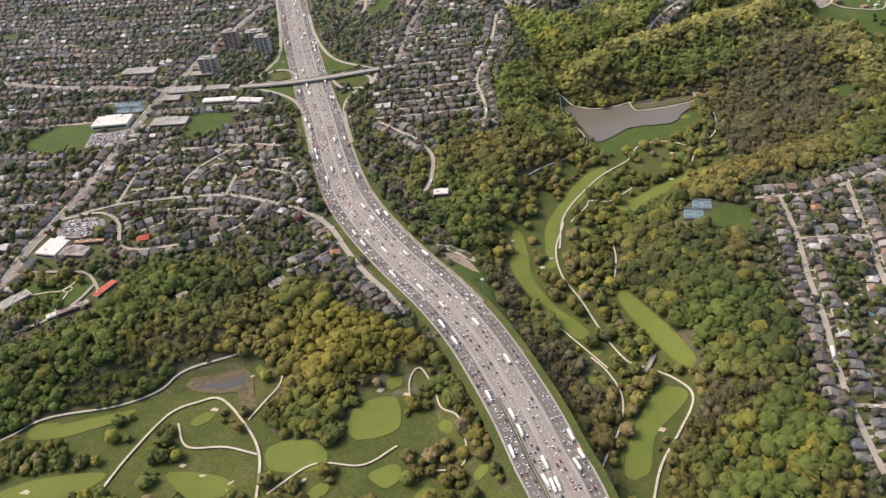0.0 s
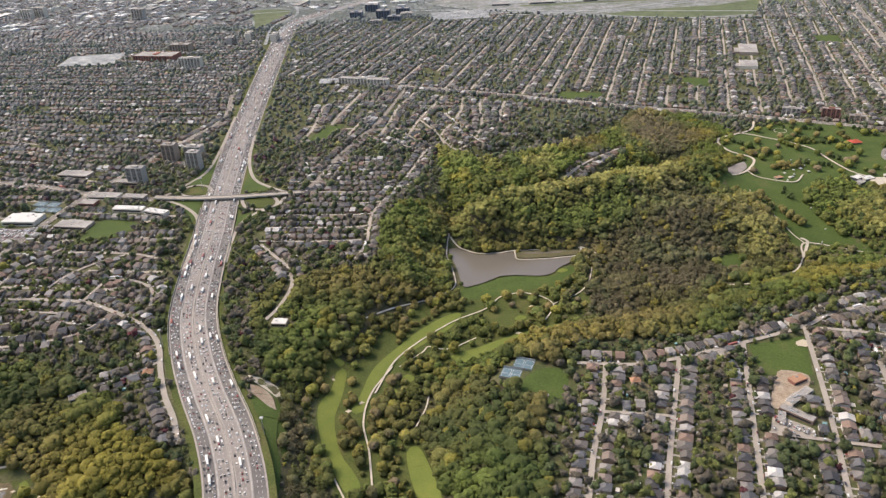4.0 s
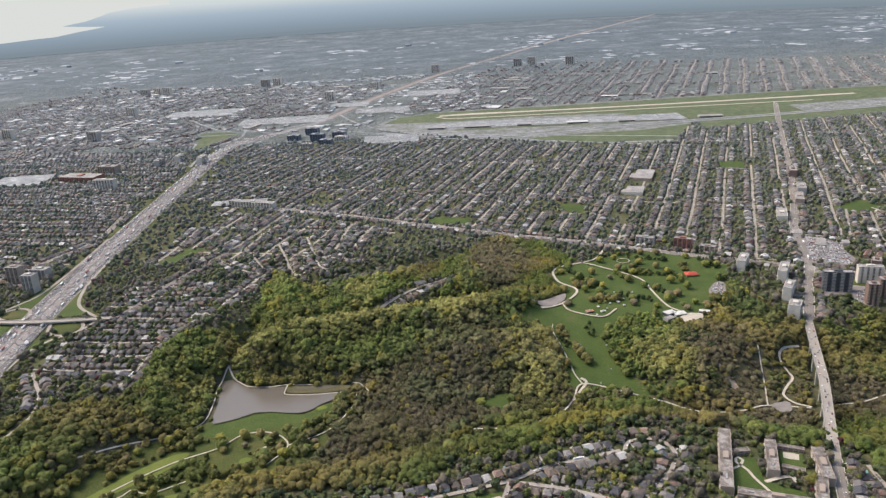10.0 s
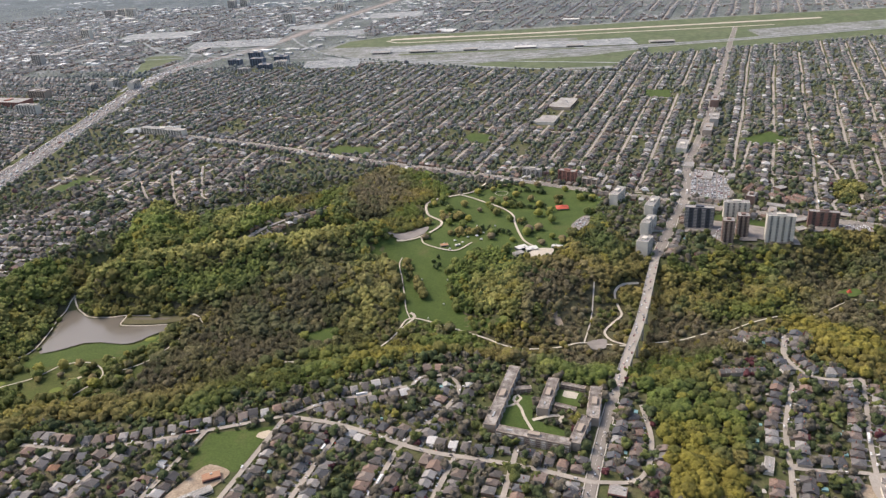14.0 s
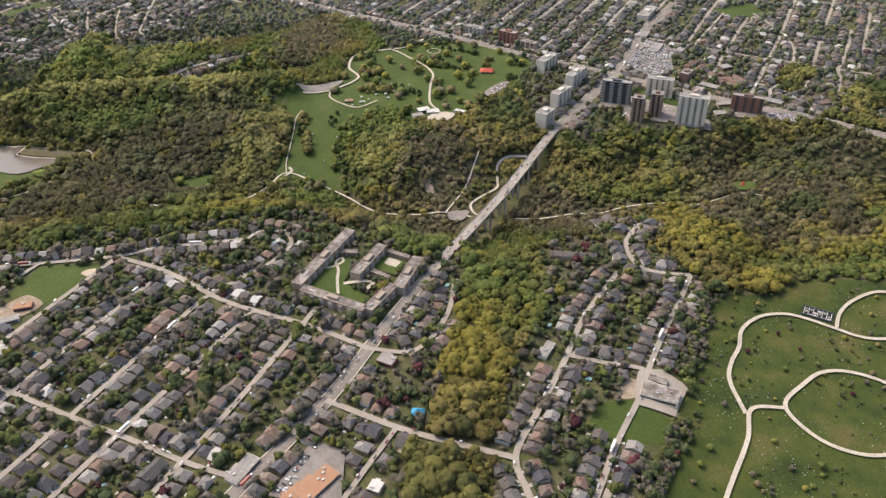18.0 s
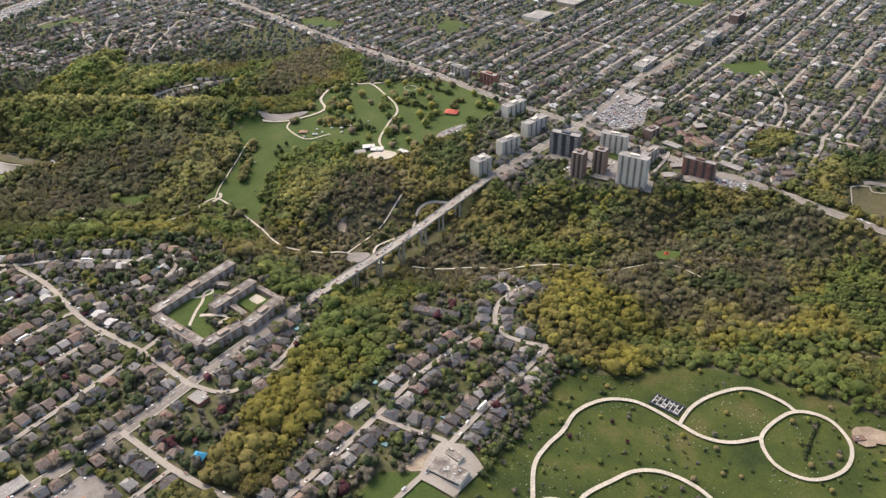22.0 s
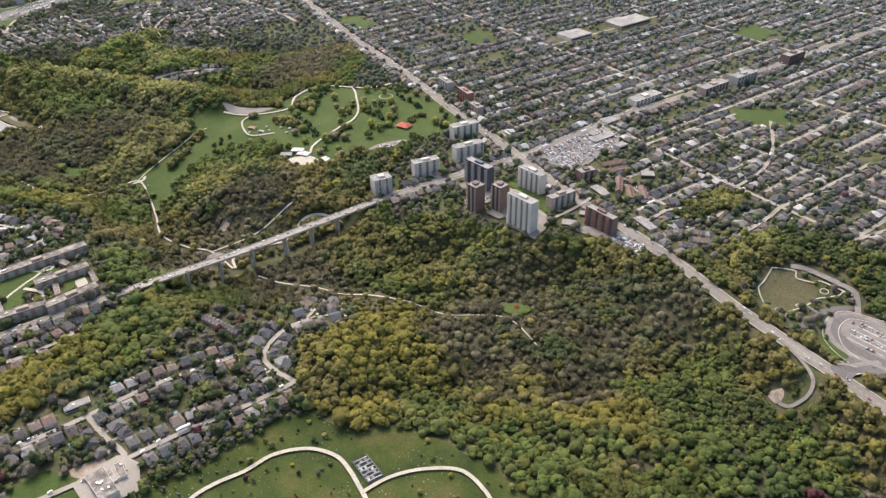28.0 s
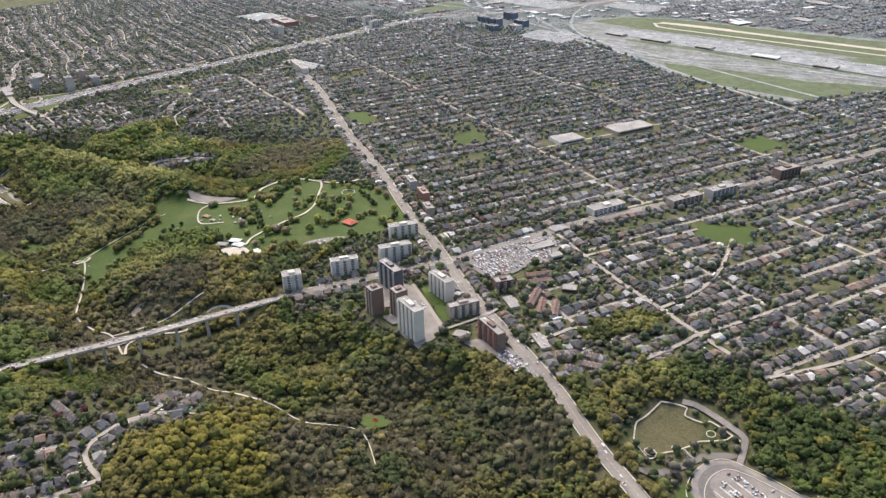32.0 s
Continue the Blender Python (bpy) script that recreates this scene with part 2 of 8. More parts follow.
glass_mat = plain("dark_glass", (0.035, 0.04, 0.045), 0.15)
white_wall_mat = plain("white_precast", (0.68, 0.63, 0.55), 0.8)
grey_wall_mat = plain("grey_precast", (0.46, 0.43, 0.39), 0.8)
brown_wall_mat = plain("brown_brick", (0.22, 0.15, 0.125), 0.85)
red_wall_mat = plain("red_brick", (0.33, 0.16, 0.125), 0.85)
tan_wall_mat = plain("tan_brick", (0.40, 0.33, 0.27), 0.85)
dark_wall_mat = plain("dark_curtain_wall", (0.09, 0.10, 0.12), 0.4)
blue_glass_mat = plain("blue_grey_curtain_wall", (0.15, 0.18, 0.23), 0.35)
red_roof_mat = plain("red_metal_roof", (0.50, 0.10, 0.06), 0.6)
orange_roof_mat = plain("orange_roof", (0.42, 0.235, 0.145), 0.8)
brown_roof_mat = plain("brown_tile_roof", (0.21, 0.135, 0.105), 0.85)
white_roof_mat = plain("white_membrane_roof", (0.66, 0.65, 0.62), 0.75, vary=0.25)
blue_mat = plain("blue_tarp", (0.06, 0.36, 0.62), 0.5)
court_mat = plain("tennis_court_surface", (0.13, 0.2, 0.24), 0.8)
stone_mat = choice("gravestone", [(0.55, 0.53, 0.50), (0.30, 0.29, 0.28), (0.40, 0.38, 0.36), (0.16, 0.155, 0.155), (0.62, 0.60, 0.57), (0.24, 0.22, 0.21)], 0.7)
steel_mat = plain("galvanised_steel", (0.5, 0.5, 0.5), 0.45, 0.6)
water_mat, wt, wp = nodes_of("silty_water")
wp.inputs["Base Color"].default_value, wp.inputs["Roughness"].default_value = (0.165, 0.146, 0.122, 1), 0.16
bump_of(wt, wp, noise_of(wt, wt.nodes.new("ShaderNodeTexCoord").outputs["Object"], 1.2), 0.15, 0.05)

pond_mat, wt, wp = nodes_of("dark_pond_water")
wp.inputs["Base Color"].default_value, wp.inputs["Roughness"].default_value = (0.07, 0.07, 0.065, 1), 0.12
bump_of(wt, wp, noise_of(wt, wt.nodes.new("ShaderNodeTexCoord").outputs["Object"], 1.6), 0.12, 0.04)

# ---------------------------------------------------------------- mesh helpers


def big(name, verts, tris=None, quads=None, mat=None, tint=None, smooth=False):
    """One mesh object from arrays of corners, triangles and quads."""
    me = bpy.data.meshes.new(name)
    tris = np.zeros((0, 3), int) if tris is None else np.asarray(tris)
    quads = np.zeros((0, 4), int) if quads is None else np.asarray(quads)
    nt, nq = len(tris), len(quads)
    me.vertices.add(len(verts))
    me.vertices.foreach_set("co", np.asarray(verts, np.float32).ravel())
    me.loops.add(nt * 3 + nq * 4)
    me.loops.foreach_set("vertex_index", np.concatenate([tris.ravel(), quads.ravel()]).astype(np.int32))
    me.polygons.add(nt + nq)
    me.polygons.foreach_set("loop_start", np.concatenate([np.arange(nt) * 3, nt * 3 + np.arange(nq) * 4]).astype(np.int32))
    me.polygons.foreach_set("use_smooth", np.full(nt + nq, smooth))
    if tint is not None:
        a = me.attributes.new("tint", "FLOAT_COLOR", "POINT")
        a.data.foreach_set("color", np.concatenate([tint, np.ones((len(tint), 1))], 1).astype(np.float32).ravel())
    me.materials.append(mat)
    me.update(calc_edges=True)
    return new(name, me)


def data_of(name, verts, faces, mat, smooth=False):
    me = bpy.data.meshes.new(name)
    me.from_pydata([tuple(map(float, v)) for v in verts], [], [tuple(f) for f in faces])
    me.materials.append(mat)
    if smooth:
        me.polygons.foreach_set("use_smooth", np.ones(len(me.polygons), bool))
    me.update()
    return me


def part(name, me, parent, m=None, label=""):
    ob = new(name, me)
    ob.parent = parent
    if m is not None:
        ob.matrix_local = m
    return tagged(ob, label) if label else ob


BOX = ((0, 3, 2, 1), (4, 5, 6, 7), (0, 1, 5, 4), (1, 2, 6, 5), (2, 3, 7, 6), (3, 0, 4, 7))


def box_data(name, x0, x1, y0, y1, z0, z1, mat, inset=0.0):
    """A block whose top is drawn in by inset on all sides."""
    i = inset
    v = [(x0, y0, z0), (x1, y0, z0), (x1, y1, z0), (x0, y1, z0), (x0 + i, y0 + i, z1), (x1 - i, y0 + i, z1), (x1 - i, y1 - i, z1), (x0 + i, y1 - i, z1)]
    return data_of(name, v, BOX, mat)


def smooth_line(pts, step=4.0, closed=False):
    """A Catmull-Rom curve through the points, cut in even steps."""
    p = np.array(pts, float)
    q = np.vstack([p[-1], p, p[:2]]) if closed else np.vstack([2 * p[0] - p[1], p, 2 * p[-1] - p[-2]])
    out = []
    for i in range(1, len(q) - 2):
        n = max(1, int(np.linalg.norm(q[i + 1] - q[i]) / step))
        t = (np.arange(n) / n)[:, None]
        a, b, c, d = q[i - 1], q[i], q[i + 1], q[i + 2]
        out.append(0.5 * (2 * b + (c - a) * t + (2 * a - 5 * b + 4 * c - d) * t**2 + (3 * b - a - 3 * c + d) * t**3))
    if not closed:
        out.append(p[-1:])
    return np.vstack(out)


def inside(poly, x, y):
    poly = np.asarray(poly, float)
    r = np.zeros(np.shape(x), bool)
    for (x0, y0), (x1, y1) in zip(poly, np.roll(poly, -1, 0)):
        if y0 != y1:
            r ^= ((y0 > y) != (y1 > y)) & (x < (x1 - x0) * (y - y0) / (y1 - y0) + x0)
    return r


def normals_of(line):
    d = np.gradient(line, axis=0)
    d /= np.linalg.norm(d, axis=1)[:, None] + 1e-9
    return np.c_[-d[:, 1], d[:, 0]]


# ---------------------------------------------------------------- terrain
PLATEAU, VALLEY = 4.0, -10.0
east_valley = [(62, 130), (64, 240), (62, 300), (58, 345), (85, 375), (110, 410), (140, 440), (150, 480), (160, 515), (200, 495), (255, 492), (300, 485), (350, 475), (390, 468), (425, 445),
               (470, 440), (520, 465), (560, 488), (600, 490), (650, 505), (720, 520), (790, 500), (870, 450), (960, 420), (960, 350), (850, 378), (800, 385), (750, 372), (690, 372), (660, 385), (640, 412),
               (600, 405), (560, 385), (545, 365), (520, 375), (470, 398), (430, 410), (380, 405), (320, 385), (260, 370), (200, 366), (165, 345), (150, 295), (140, 250), (135, 215), (125, 130)]
west_valley = [(-300, 120), (30, 120), (28, 258), (10, 268), (-30, 275), (-45, 300), (-75, 302), (-110, 297), (-200, 292), (-300, 300)]
north_field = [(795, 535), (800, 570), (830, 575), (860, 570), (900, 560), (900, 500), (850, 490), (815, 515)]
GX0, GY0, GS = -420, 80, 4.0
gx, gy = np.meshgrid(GX0 + GS * np.arange(380), GY0 + GS * np.arange(200))
relief = PLATEAU + (VALLEY - PLATEAU) * inside(east_valley, gx, gy) - 12.5 * inside(west_valley, gx, gy) - 8.0 * inside(north_field, gx, gy)
cemetery = [(640, 320), (650, 342), (702, 357), (775, 350), (830, 335), (830, 240), (740, 170), (612, 170), (618, 230), (634, 290)]
relief -= 4.0 * inside(cemetery, gx, gy)
ski = np.clip((gy - 436) / 100, 0, 1)
on_ski = (gx > 385) & (gx < 455) & (gy > 430) & (gy < 545)
relief = np.where(on_ski, VALLEY + 1 + (PLATEAU - VALLEY - 1) * ski, relief)


def ravine(x0, x1, ridge, slope, deep, wide):
    """A side valley cut along a straight line of the plan."""
    end = np.clip((gx - x0) / 12, 0, 1) * np.clip((x1 - gx) / 40, 0, 1)
    return deep * end * np.exp(-(((gy - ridge - slope * (gx - x0)) / wide) ** 2))


for _ in range(2):
    for axis in (0, 1):
        relief = (np.roll(relief, 2, axis) + np.roll(relief, 1, axis) + relief + np.roll(relief, -1, axis) + np.roll(relief, -2, axis)) / 5


def along_line(pts, wide):
    """How near each spot of the terrain lies to a bent line, 0 to 1."""
    near = np.full(gx.shape, 1e9)
    for (ax, ay), (bx, by) in zip(pts[:-1], pts[1:]):
        f = np.clip(((gx - ax) * (bx - ax) + (gy - ay) * (by - ay)) / ((bx - ax) ** 2 + (by - ay) ** 2), 0, 1)
        near = np.minimum(near, np.hypot(gx - ax - f * (bx - ax), gy - ay - f * (by - ay)))
    return np.exp(-((near / wide) ** 2))


relief -= ravine(158, 400, 544, 0.34, 14.0, 12.0) + ravine(168, 350, 648, 0.28, 9.0, 10.0)
relief -= 12.0 * along_line([(164, 512), (164, 560), (172, 600)], 8) + 10.0 * along_line([(228, 572), (208, 615), (192, 657), (160, 700)], 9)
relief += 13.0 * along_line([(176, 507), (202, 520), (230, 529), (279, 536), (343, 550), (372, 558)], 15)
relief += 9.0 * along_line([(120, 505), (128, 540), (140, 575)], 14) + 5.0 * along_line([(180, 590), (186, 612), (182, 640)], 10)
# side gullies of the wooded valley between the bridge and the arterial, and spurs between them
relief -= 6.0 * along_line([(655, 455), (690, 490), (715, 520)], 11) + 6.0 * along_line([(600, 440), (622, 475), (640, 505)], 10)
relief -= 5.0 * along_line([(740, 420), (770, 455), (790, 485)], 11) + 7.0 * along_line([(705, 420), (690, 385), (672, 362)], 10)
relief += 5.0 * along_line([(648, 372), (655, 400), (665, 415)], 13) + 5.0 * along_line([(735, 385), (760, 400), (790, 405)], 13)
# the arterial runs on level ground
level = along_line([(538, 655), (588, 628), (622, 608), (671, 579), (718, 557), (759, 536), (796, 513), (828, 496), (872, 473), (960, 425)], 11)
level = np.maximum(level, along_line([(622, 545), (640, 545), (660, 535), (688, 530)], 13))
level = np.clip(level * 2.2, 0, 1)
relief = relief * (1 - level) + PLATEAU * level
for axis in (0, 1):
    relief = (np.roll(relief, 1, axis) + 2 * relief + np.roll(relief, -1, axis)) / 4
relief[0, :] = relief[-1, :] = PLATEAU
relief[:, 0] = relief[:, -1] = PLATEAU


# the flat basin of the reservoir
bx_, by_ = np.meshgrid(GX0 + GS * np.arange(relief.shape[1]), GY0 + GS * np.arange(relief.shape[0]))
basin = np.clip((1.3 - np.hypot((bx_ - 205) / 64, (by_ - 474) / np.where(by_ > 474, np.clip(18 - (bx_ - 205) * 0.28, 12, 32), 40))) / 0.3, 0, 1)
relief = relief * (1 - basin) + (VALLEY + 0.1) * basin


def height(x, y):
    u = np.clip((np.asarray(x, float) - GX0) / GS, 0, 378.99)
    v = np.clip((np.asarray(y, float) - GY0) / GS, 0, 198.99)
    i, j = u.astype(int), v.astype(int)
    u, v = u - i, v - j
    return relief[j, i] * (1 - u) * (1 - v) + relief[j, i + 1] * u * (1 - v) + relief[j + 1, i] * (1 - u) * v + relief[j + 1, i + 1] * u * v


def sheet(name, xs, ys, mat, drop=0.0):
    X, Y = np.meshgrid(xs, ys)
    Z = height(X, Y) - drop
    n, m = X.shape
    k = np.arange(n * m).reshape(n, m)
    q = np.stack([k[:-1, :-1], k[:-1, 1:], k[1:, 1:], k[1:, :-1]], -1).reshape(-1, 4)
    return big(name, np.stack([X, Y, Z], -1).reshape(-1, 3), quads=q, mat=mat, smooth=True)


xs = np.concatenate([np.linspace(-4600, -420, 20)[:-1], np.arange(-420, 1100, 8.0), np.linspace(1100, 4600, 18)])
ys = np.concatenate([np.linspace(-1500, 80, 10)[:-1], np.arange(80, 880, 8.0), np.linspace(880, 2400, 20)[1:], np.linspace(2400, 4850, 12)[1:]])
land = sheet("ground", xs, ys, ground_mat)
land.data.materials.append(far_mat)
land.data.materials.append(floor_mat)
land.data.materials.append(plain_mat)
tagged(land, "grey-green suburban ground of yards and thin grass", "ground", kind="structure")

# ---------------------------------------------------------------- plan: what covers each spot
RX0, RY0, RS = -900, 100, 2.0
RW, RH = 1250, 1150
rx, ry = np.meshgrid(RX0 + RS * np.arange(RW), RY0 + RS * np.arange(RH))
FREE, WOOD, OPEN, TAKEN = 0, 1, 2, 3
cover = np.zeros((RH, RW), np.int8)


def window(pts, pad):
    p = np.asarray(pts, float)
    i0, j0 = ((p.min(0) - pad - (RX0, RY0)) / RS).astype(int)
    i1, j1 = ((p.max(0) + pad - (RX0, RY0)) / RS).astype(int) + 2
    return slice(max(j0, 0), max(j1, 0)), slice(max(i0, 0), max(i1, 0))


def mark(poly, kind):
    w = window(poly, 4)
    cover[w][inside(poly, rx[w], ry[w])] = kind


def mark_line(line, half, kind=TAKEN):
    for a, b in zip(line[:-1], line[1:]):
        w = window([a, b], half + 4)
        d = b - a
        t = np.clip(((rx[w] - a[0]) * d[0] + (ry[w] - a[1]) * d[1]) / (d @ d + 1e-9), 0, 1)
        cover[w][np.hypot(rx[w] - a[0] - t * d[0], ry[w] - a[1] - t * d[1]) < half] = kind


def at(x, y):
    i = np.clip(np.round((np.asarray(x) - RX0) / RS).astype(int), 0, RW - 1)
    j = np.clip(np.round((np.asarray(y) - RY0) / RS).astype(int), 0, RH - 1)
    out = (np.asarray(x) < RX0) | (np.asarray(x) > RX0 + RS * RW - 4) | (np.asarray(y) > RY0 + RS * RH - 4)
    return np.where(out, FREE, cover[j, i])


lift = [0.10]


def patch(name, outline, mat, label, category, kind_of=OPEN, curve=True, z=None):
    """A piece of ground of its own cover, laid on the terrain."""
    poly = smooth_line(outline, 2.0, True) if curve else np.asarray(outline, float)
    mark(poly, kind_of)
    lift[0] += 0.004
    step = max(1.2, np.ptp(poly[:, 1]) / 90)
    ylo, yhi = poly[:, 1].min(), poly[:, 1].max()
    rows = np.linspace(ylo + 0.01, yhi - 0.01, max(3, int((yhi - ylo) / step)))
    nxt = np.roll(poly, -1, 0)
    cuts = []
    for y in rows:
        hit = (poly[:, 1] > y) != (nxt[:, 1] > y)
        a, b = poly[hit], nxt[hit]
        cuts.append(np.sort(a[:, 0] + (y - a[:, 1]) * (b[:, 0] - a[:, 0]) / (b[:, 1] - a[:, 1])))
    V, Q = [], []
    for k in range(len(rows) - 1):
        lo, hi = cuts[k], cuts[k + 1]
        if len(lo) != len(hi):
            lo = hi = lo if len(lo) < len(hi) else hi
        for i in range(0, len(lo) - 1, 2):
            n = max(1, int(max(lo[i + 1] - lo[i], hi[i + 1] - hi[i]) / 5))
            f = np.linspace(0, 1, n + 1)
            b = len(V)
            for t in f:
                V.append((lo[i] + t * (lo[i + 1] - lo[i]), rows[k]))
            for t in f:
                V.append((hi[i] + t * (hi[i + 1] - hi[i]), rows[k + 1]))
            Q += [(b + j, b + j + 1, b + n + 2 + j, b + n + 1 + j) for j in range(n)]
    V = np.array(V)
    Z = (height(V[:, 0], V[:, 1]) if z is None else np.full(len(V), z)) + lift[0] + {"fairway": 0.12, "putting_green": 0.15, "sand_bunker": 0.18, "infield": 0.2}.get(name, 0.0)
    return tagged(big(name, np.c_[V, Z], quads=Q, mat=mat, smooth=True), label, category, kind="structure")


def ribbon(name, line, lo, hi, mat, z=0.0, level=None):
    """A strip along a line, between two offsets to its left."""
    n = normals_of(line)
    a, b = line + n * lo, line + n * hi
    if level is None:
        za, zb = height(a[:, 0], a[:, 1]) + z, height(b[:, 0], b[:, 1]) + z
    else:
        za = zb = np.broadcast_to(level, len(line)) + z
    k = np.arange(len(line) - 1) * 2
    V = np.stack([np.c_[a, za], np.c_[b, zb]], 1).reshape(-1, 3)
    return big(name, V, quads=np.stack([k, k + 2, k + 3, k + 1], 1)[:, ::-1], mat=mat)


def dashes(name, line, off, level, on=1.2, gap=2.4, wide=0.09, upto=700.0, z=0.06):
    n = normals_of(line)
    c = line + n * off
    s = np.concatenate([[0], np.cumsum(np.linalg.norm(np.diff(c, axis=0), axis=1))])
    a = np.arange(0, min(upto, s[-1] - 3), on + gap)
    p = lambda q: np.stack([np.interp(q, s, c[:, 0]), np.interp(q, s, c[:, 1])], 1)
    A, B = p(a), p(a + on)
    d = (B - A) / np.linalg.norm(B - A, axis=1)[:, None]
    w = np.c_[-d[:, 1], d[:, 0]] * wide
    zz = np.full((len(a), 1), level + z) if level is not None else (height(A[:, 0], A[:, 1]) + z)[:, None]
    V = np.stack([np.hstack([A - w, zz]), np.hstack([B - w, zz]), np.hstack([B + w, zz]), np.hstack([A + w, zz])], 1).reshape(-1, 3)
    k = np.arange(len(a))[:, None] * 4 + np.arange(4)
    return V, k


streets = []


def road(name, width, *pts, mat=None, label="pale worn asphalt residential street between houses", houses=True, closed=False, kerb=0.8, step=4.0):
    line = smooth_line(pts, step, closed)
    if closed:
        line = np.vstack([line, line[:1]])
    lift[0] += 0.003
    ob = ribbon(name, line, -width / 2, width / 2, mat or (arterial_mat if name == "arterial_road" and line[:, 1].min() < 700 else street_mat), lift[0] + 0.1)
    tagged(ob, label, "road", kind="structure")
    mark_line(line, width / 2 + kerb)
    if houses:
        streets.append((line, width))
    if houses and width >= 4.5 and line[:, 1].min() < 900:
        for side in (-1, 1):
            tagged(ribbon("sidewalk", line, side * (width / 2 + 0.55) - 0.3, side * (width / 2 + 0.55) + 0.3, walk_mat, lift[0] + 0.12), "pale concrete sidewalk beside the arterial road", "pavement", kind="structure")
        v, q = dashes("", line, 0.0, None, 1.4, 1.6, 0.07, 1200.0, lift[0] + 0.16)
        tagged(big("centre_line", v, quads=q, mat=paint_mat), "dashed centre line on the arterial road", "road marking", kind="stuff")
    return ob, line

# ---------------------------------------------------------------- woods (planted further down), then open ground, then roads
wood_main = [(60, 130), (66, 240), (62, 290), (50, 335), (40, 365), (31, 402), (42, 440), (78, 450), (110, 455), (112, 508), (131, 533), (160, 559), (163, 629), (163, 700), (183, 666), (216, 633), (245, 642),
             (275, 651), (312, 674), (352, 715), (372, 738), (407, 714), (437, 653), (500, 640), (545, 600), (562, 520), (575, 500), (600, 500), (625, 520), (650, 512), (685, 520), (700, 537), (735, 540), (775, 522),
             (800, 500), (860, 470), (1000, 410), (1000, 320)]
wood_south = [(800, 335), (755, 350), (738, 356), (702, 357), (682, 344), (656, 342), (649, 349), (618, 380), (583, 378), (555, 357), (530, 345), (520, 372), (505, 347), (470, 385), (455, 381), (444, 395), (400, 390),
              (365, 370), (346, 362), (316, 365), (299, 345), (255, 345), (213, 345), (195, 320), (186, 290), (180, 240), (168, 200), (155, 130)]
mark(wood_main + wood_south, WOOD)
mark([(-300, 120), (-260, 330), (-197, 344), (-169, 346), (-148, 361), (-134, 372), (-112, 370), (-87, 373), (-61, 354), (-49, 339), (-31, 334), (-21, 307), (2, 287), (15, 278), (25, 256), (30, 230), (38, 180), (40, 120)], WOOD)
mark([(524, 368), (563, 368), (573, 349), (573, 314), (556, 281), (556, 248), (552, 230), (553, 190), (520, 190), (518, 228), (528, 247), (525, 273), (528, 296), (532, 335)], WOOD)
mark([(775, 542), (778, 570), (796, 598), (823, 607), (856, 597), (950, 610), (1080, 560), (1000, 520), (900, 570), (852, 568), (813, 574), (800, 562), (796, 535)], WOOD)
mark([(872, 470), (900, 490), (1000, 440), (1000, 400)], WOOD)
mark([(740, 588), (739, 602), (747, 612), (754, 628), (767, 635), (775, 631), (772, 618), (764, 605), (758, 587), (750, 580)], WOOD)
mark([(728, 540), (759, 526), (796, 500), (828, 484), (872, 462), (960, 412), (1000, 395), (1000, 425), (960, 440), (900, 475), (872, 488), (850, 497), (832, 507), (800, 527), (782, 540), (770, 548)], WOOD)
mark([(846, 557), (868, 553), (912, 546), (980, 540), (980, 600), (880, 598), (850, 592)], WOOD)
mark([(814, 350), (816, 378), (824, 400), (846, 398), (856, 356), (832, 346)], FREE)
mark([(820, 378), (824, 402), (880, 436), (902, 424), (870, 402)], FREE)
mark([(598, 384), (598, 420), (618, 426), (634, 408), (632, 390)], FREE)
mark([(256, 592), (294, 625), (335, 644), (313, 606), (274, 578)], FREE)
mark([(612, 368), (612, 402), (630, 412), (636, 395), (624, 374)], FREE)

mark([(-200, 334), (-184, 326), (-164, 330), (-146, 340), (-132, 360), (-138, 374), (-150, 378), (-196, 396)], FREE)
mark([(-153, 347), (-146, 341), (-134, 358), (-138, 372), (-150, 368), (-156, 356)], TAKEN)
patch("golf_rough", [(-240, 140), (-230, 262), (-182, 275), (-164, 282), (-132, 281), (-111, 285), (-99, 293), (-71, 296), (-57, 287), (-50, 285), (-60, 261), (-58, 247), (-48, 234), (-28, 235), (-21, 246), (-16, 259), (-2, 263), (12, 264), (19, 249), (22, 235), (26, 214), (30, 190), (32, 140)], rough_mat, "mown golf rough with scattered trees beside the highway", "grass")
patch("golf_rough", [(77, 369), (92, 363), (114, 401), (136, 422), (158, 441), (187, 455), (230, 460), (239, 443), (237, 399), (185, 375), (154, 360), (125, 340), (120, 300), (130, 287), (135, 250), (132, 228), (126, 209), (103, 190), (90, 160), (69, 160), (84, 196), (97, 224), (92, 248), (85, 266), (71, 287), (66, 327)], rough_mat, "mown golf rough along the valley floor", "grass")
patch("grass_verge", [(44, 331), (55, 323), (62, 295), (62, 279), (56, 299)], lawn_mat, "strip of grass beside the highway", "grass")
patch("gravel_yard", [(37, 343), (53, 335), (56, 325), (43, 335)], path_mat, "pale gravel yard beside the highway", "gravel")
patch("meadow", [(335, 449), (355, 457), (356, 440), (338, 439)], lawn_mat, "small green clearing in the woods", "grass")
patch("park_lawn", [(437, 652), (504, 672), (556, 634), (549, 602), (534, 573), (522, 548), (503, 522), (478, 516), (463, 530), (447, 524), (435, 512), (433, 490), (436, 475), (437, 461), (449, 450), (472, 442), (458, 437), (436, 442), (418, 445), (404, 451), (395, 457), (394, 478), (390, 500), (388, 517), (379, 525), (369, 537), (386, 558), (405, 572), (410, 600), (412, 631)], lawn_mat, "wide green park lawn and grassy ski slope", "grass")
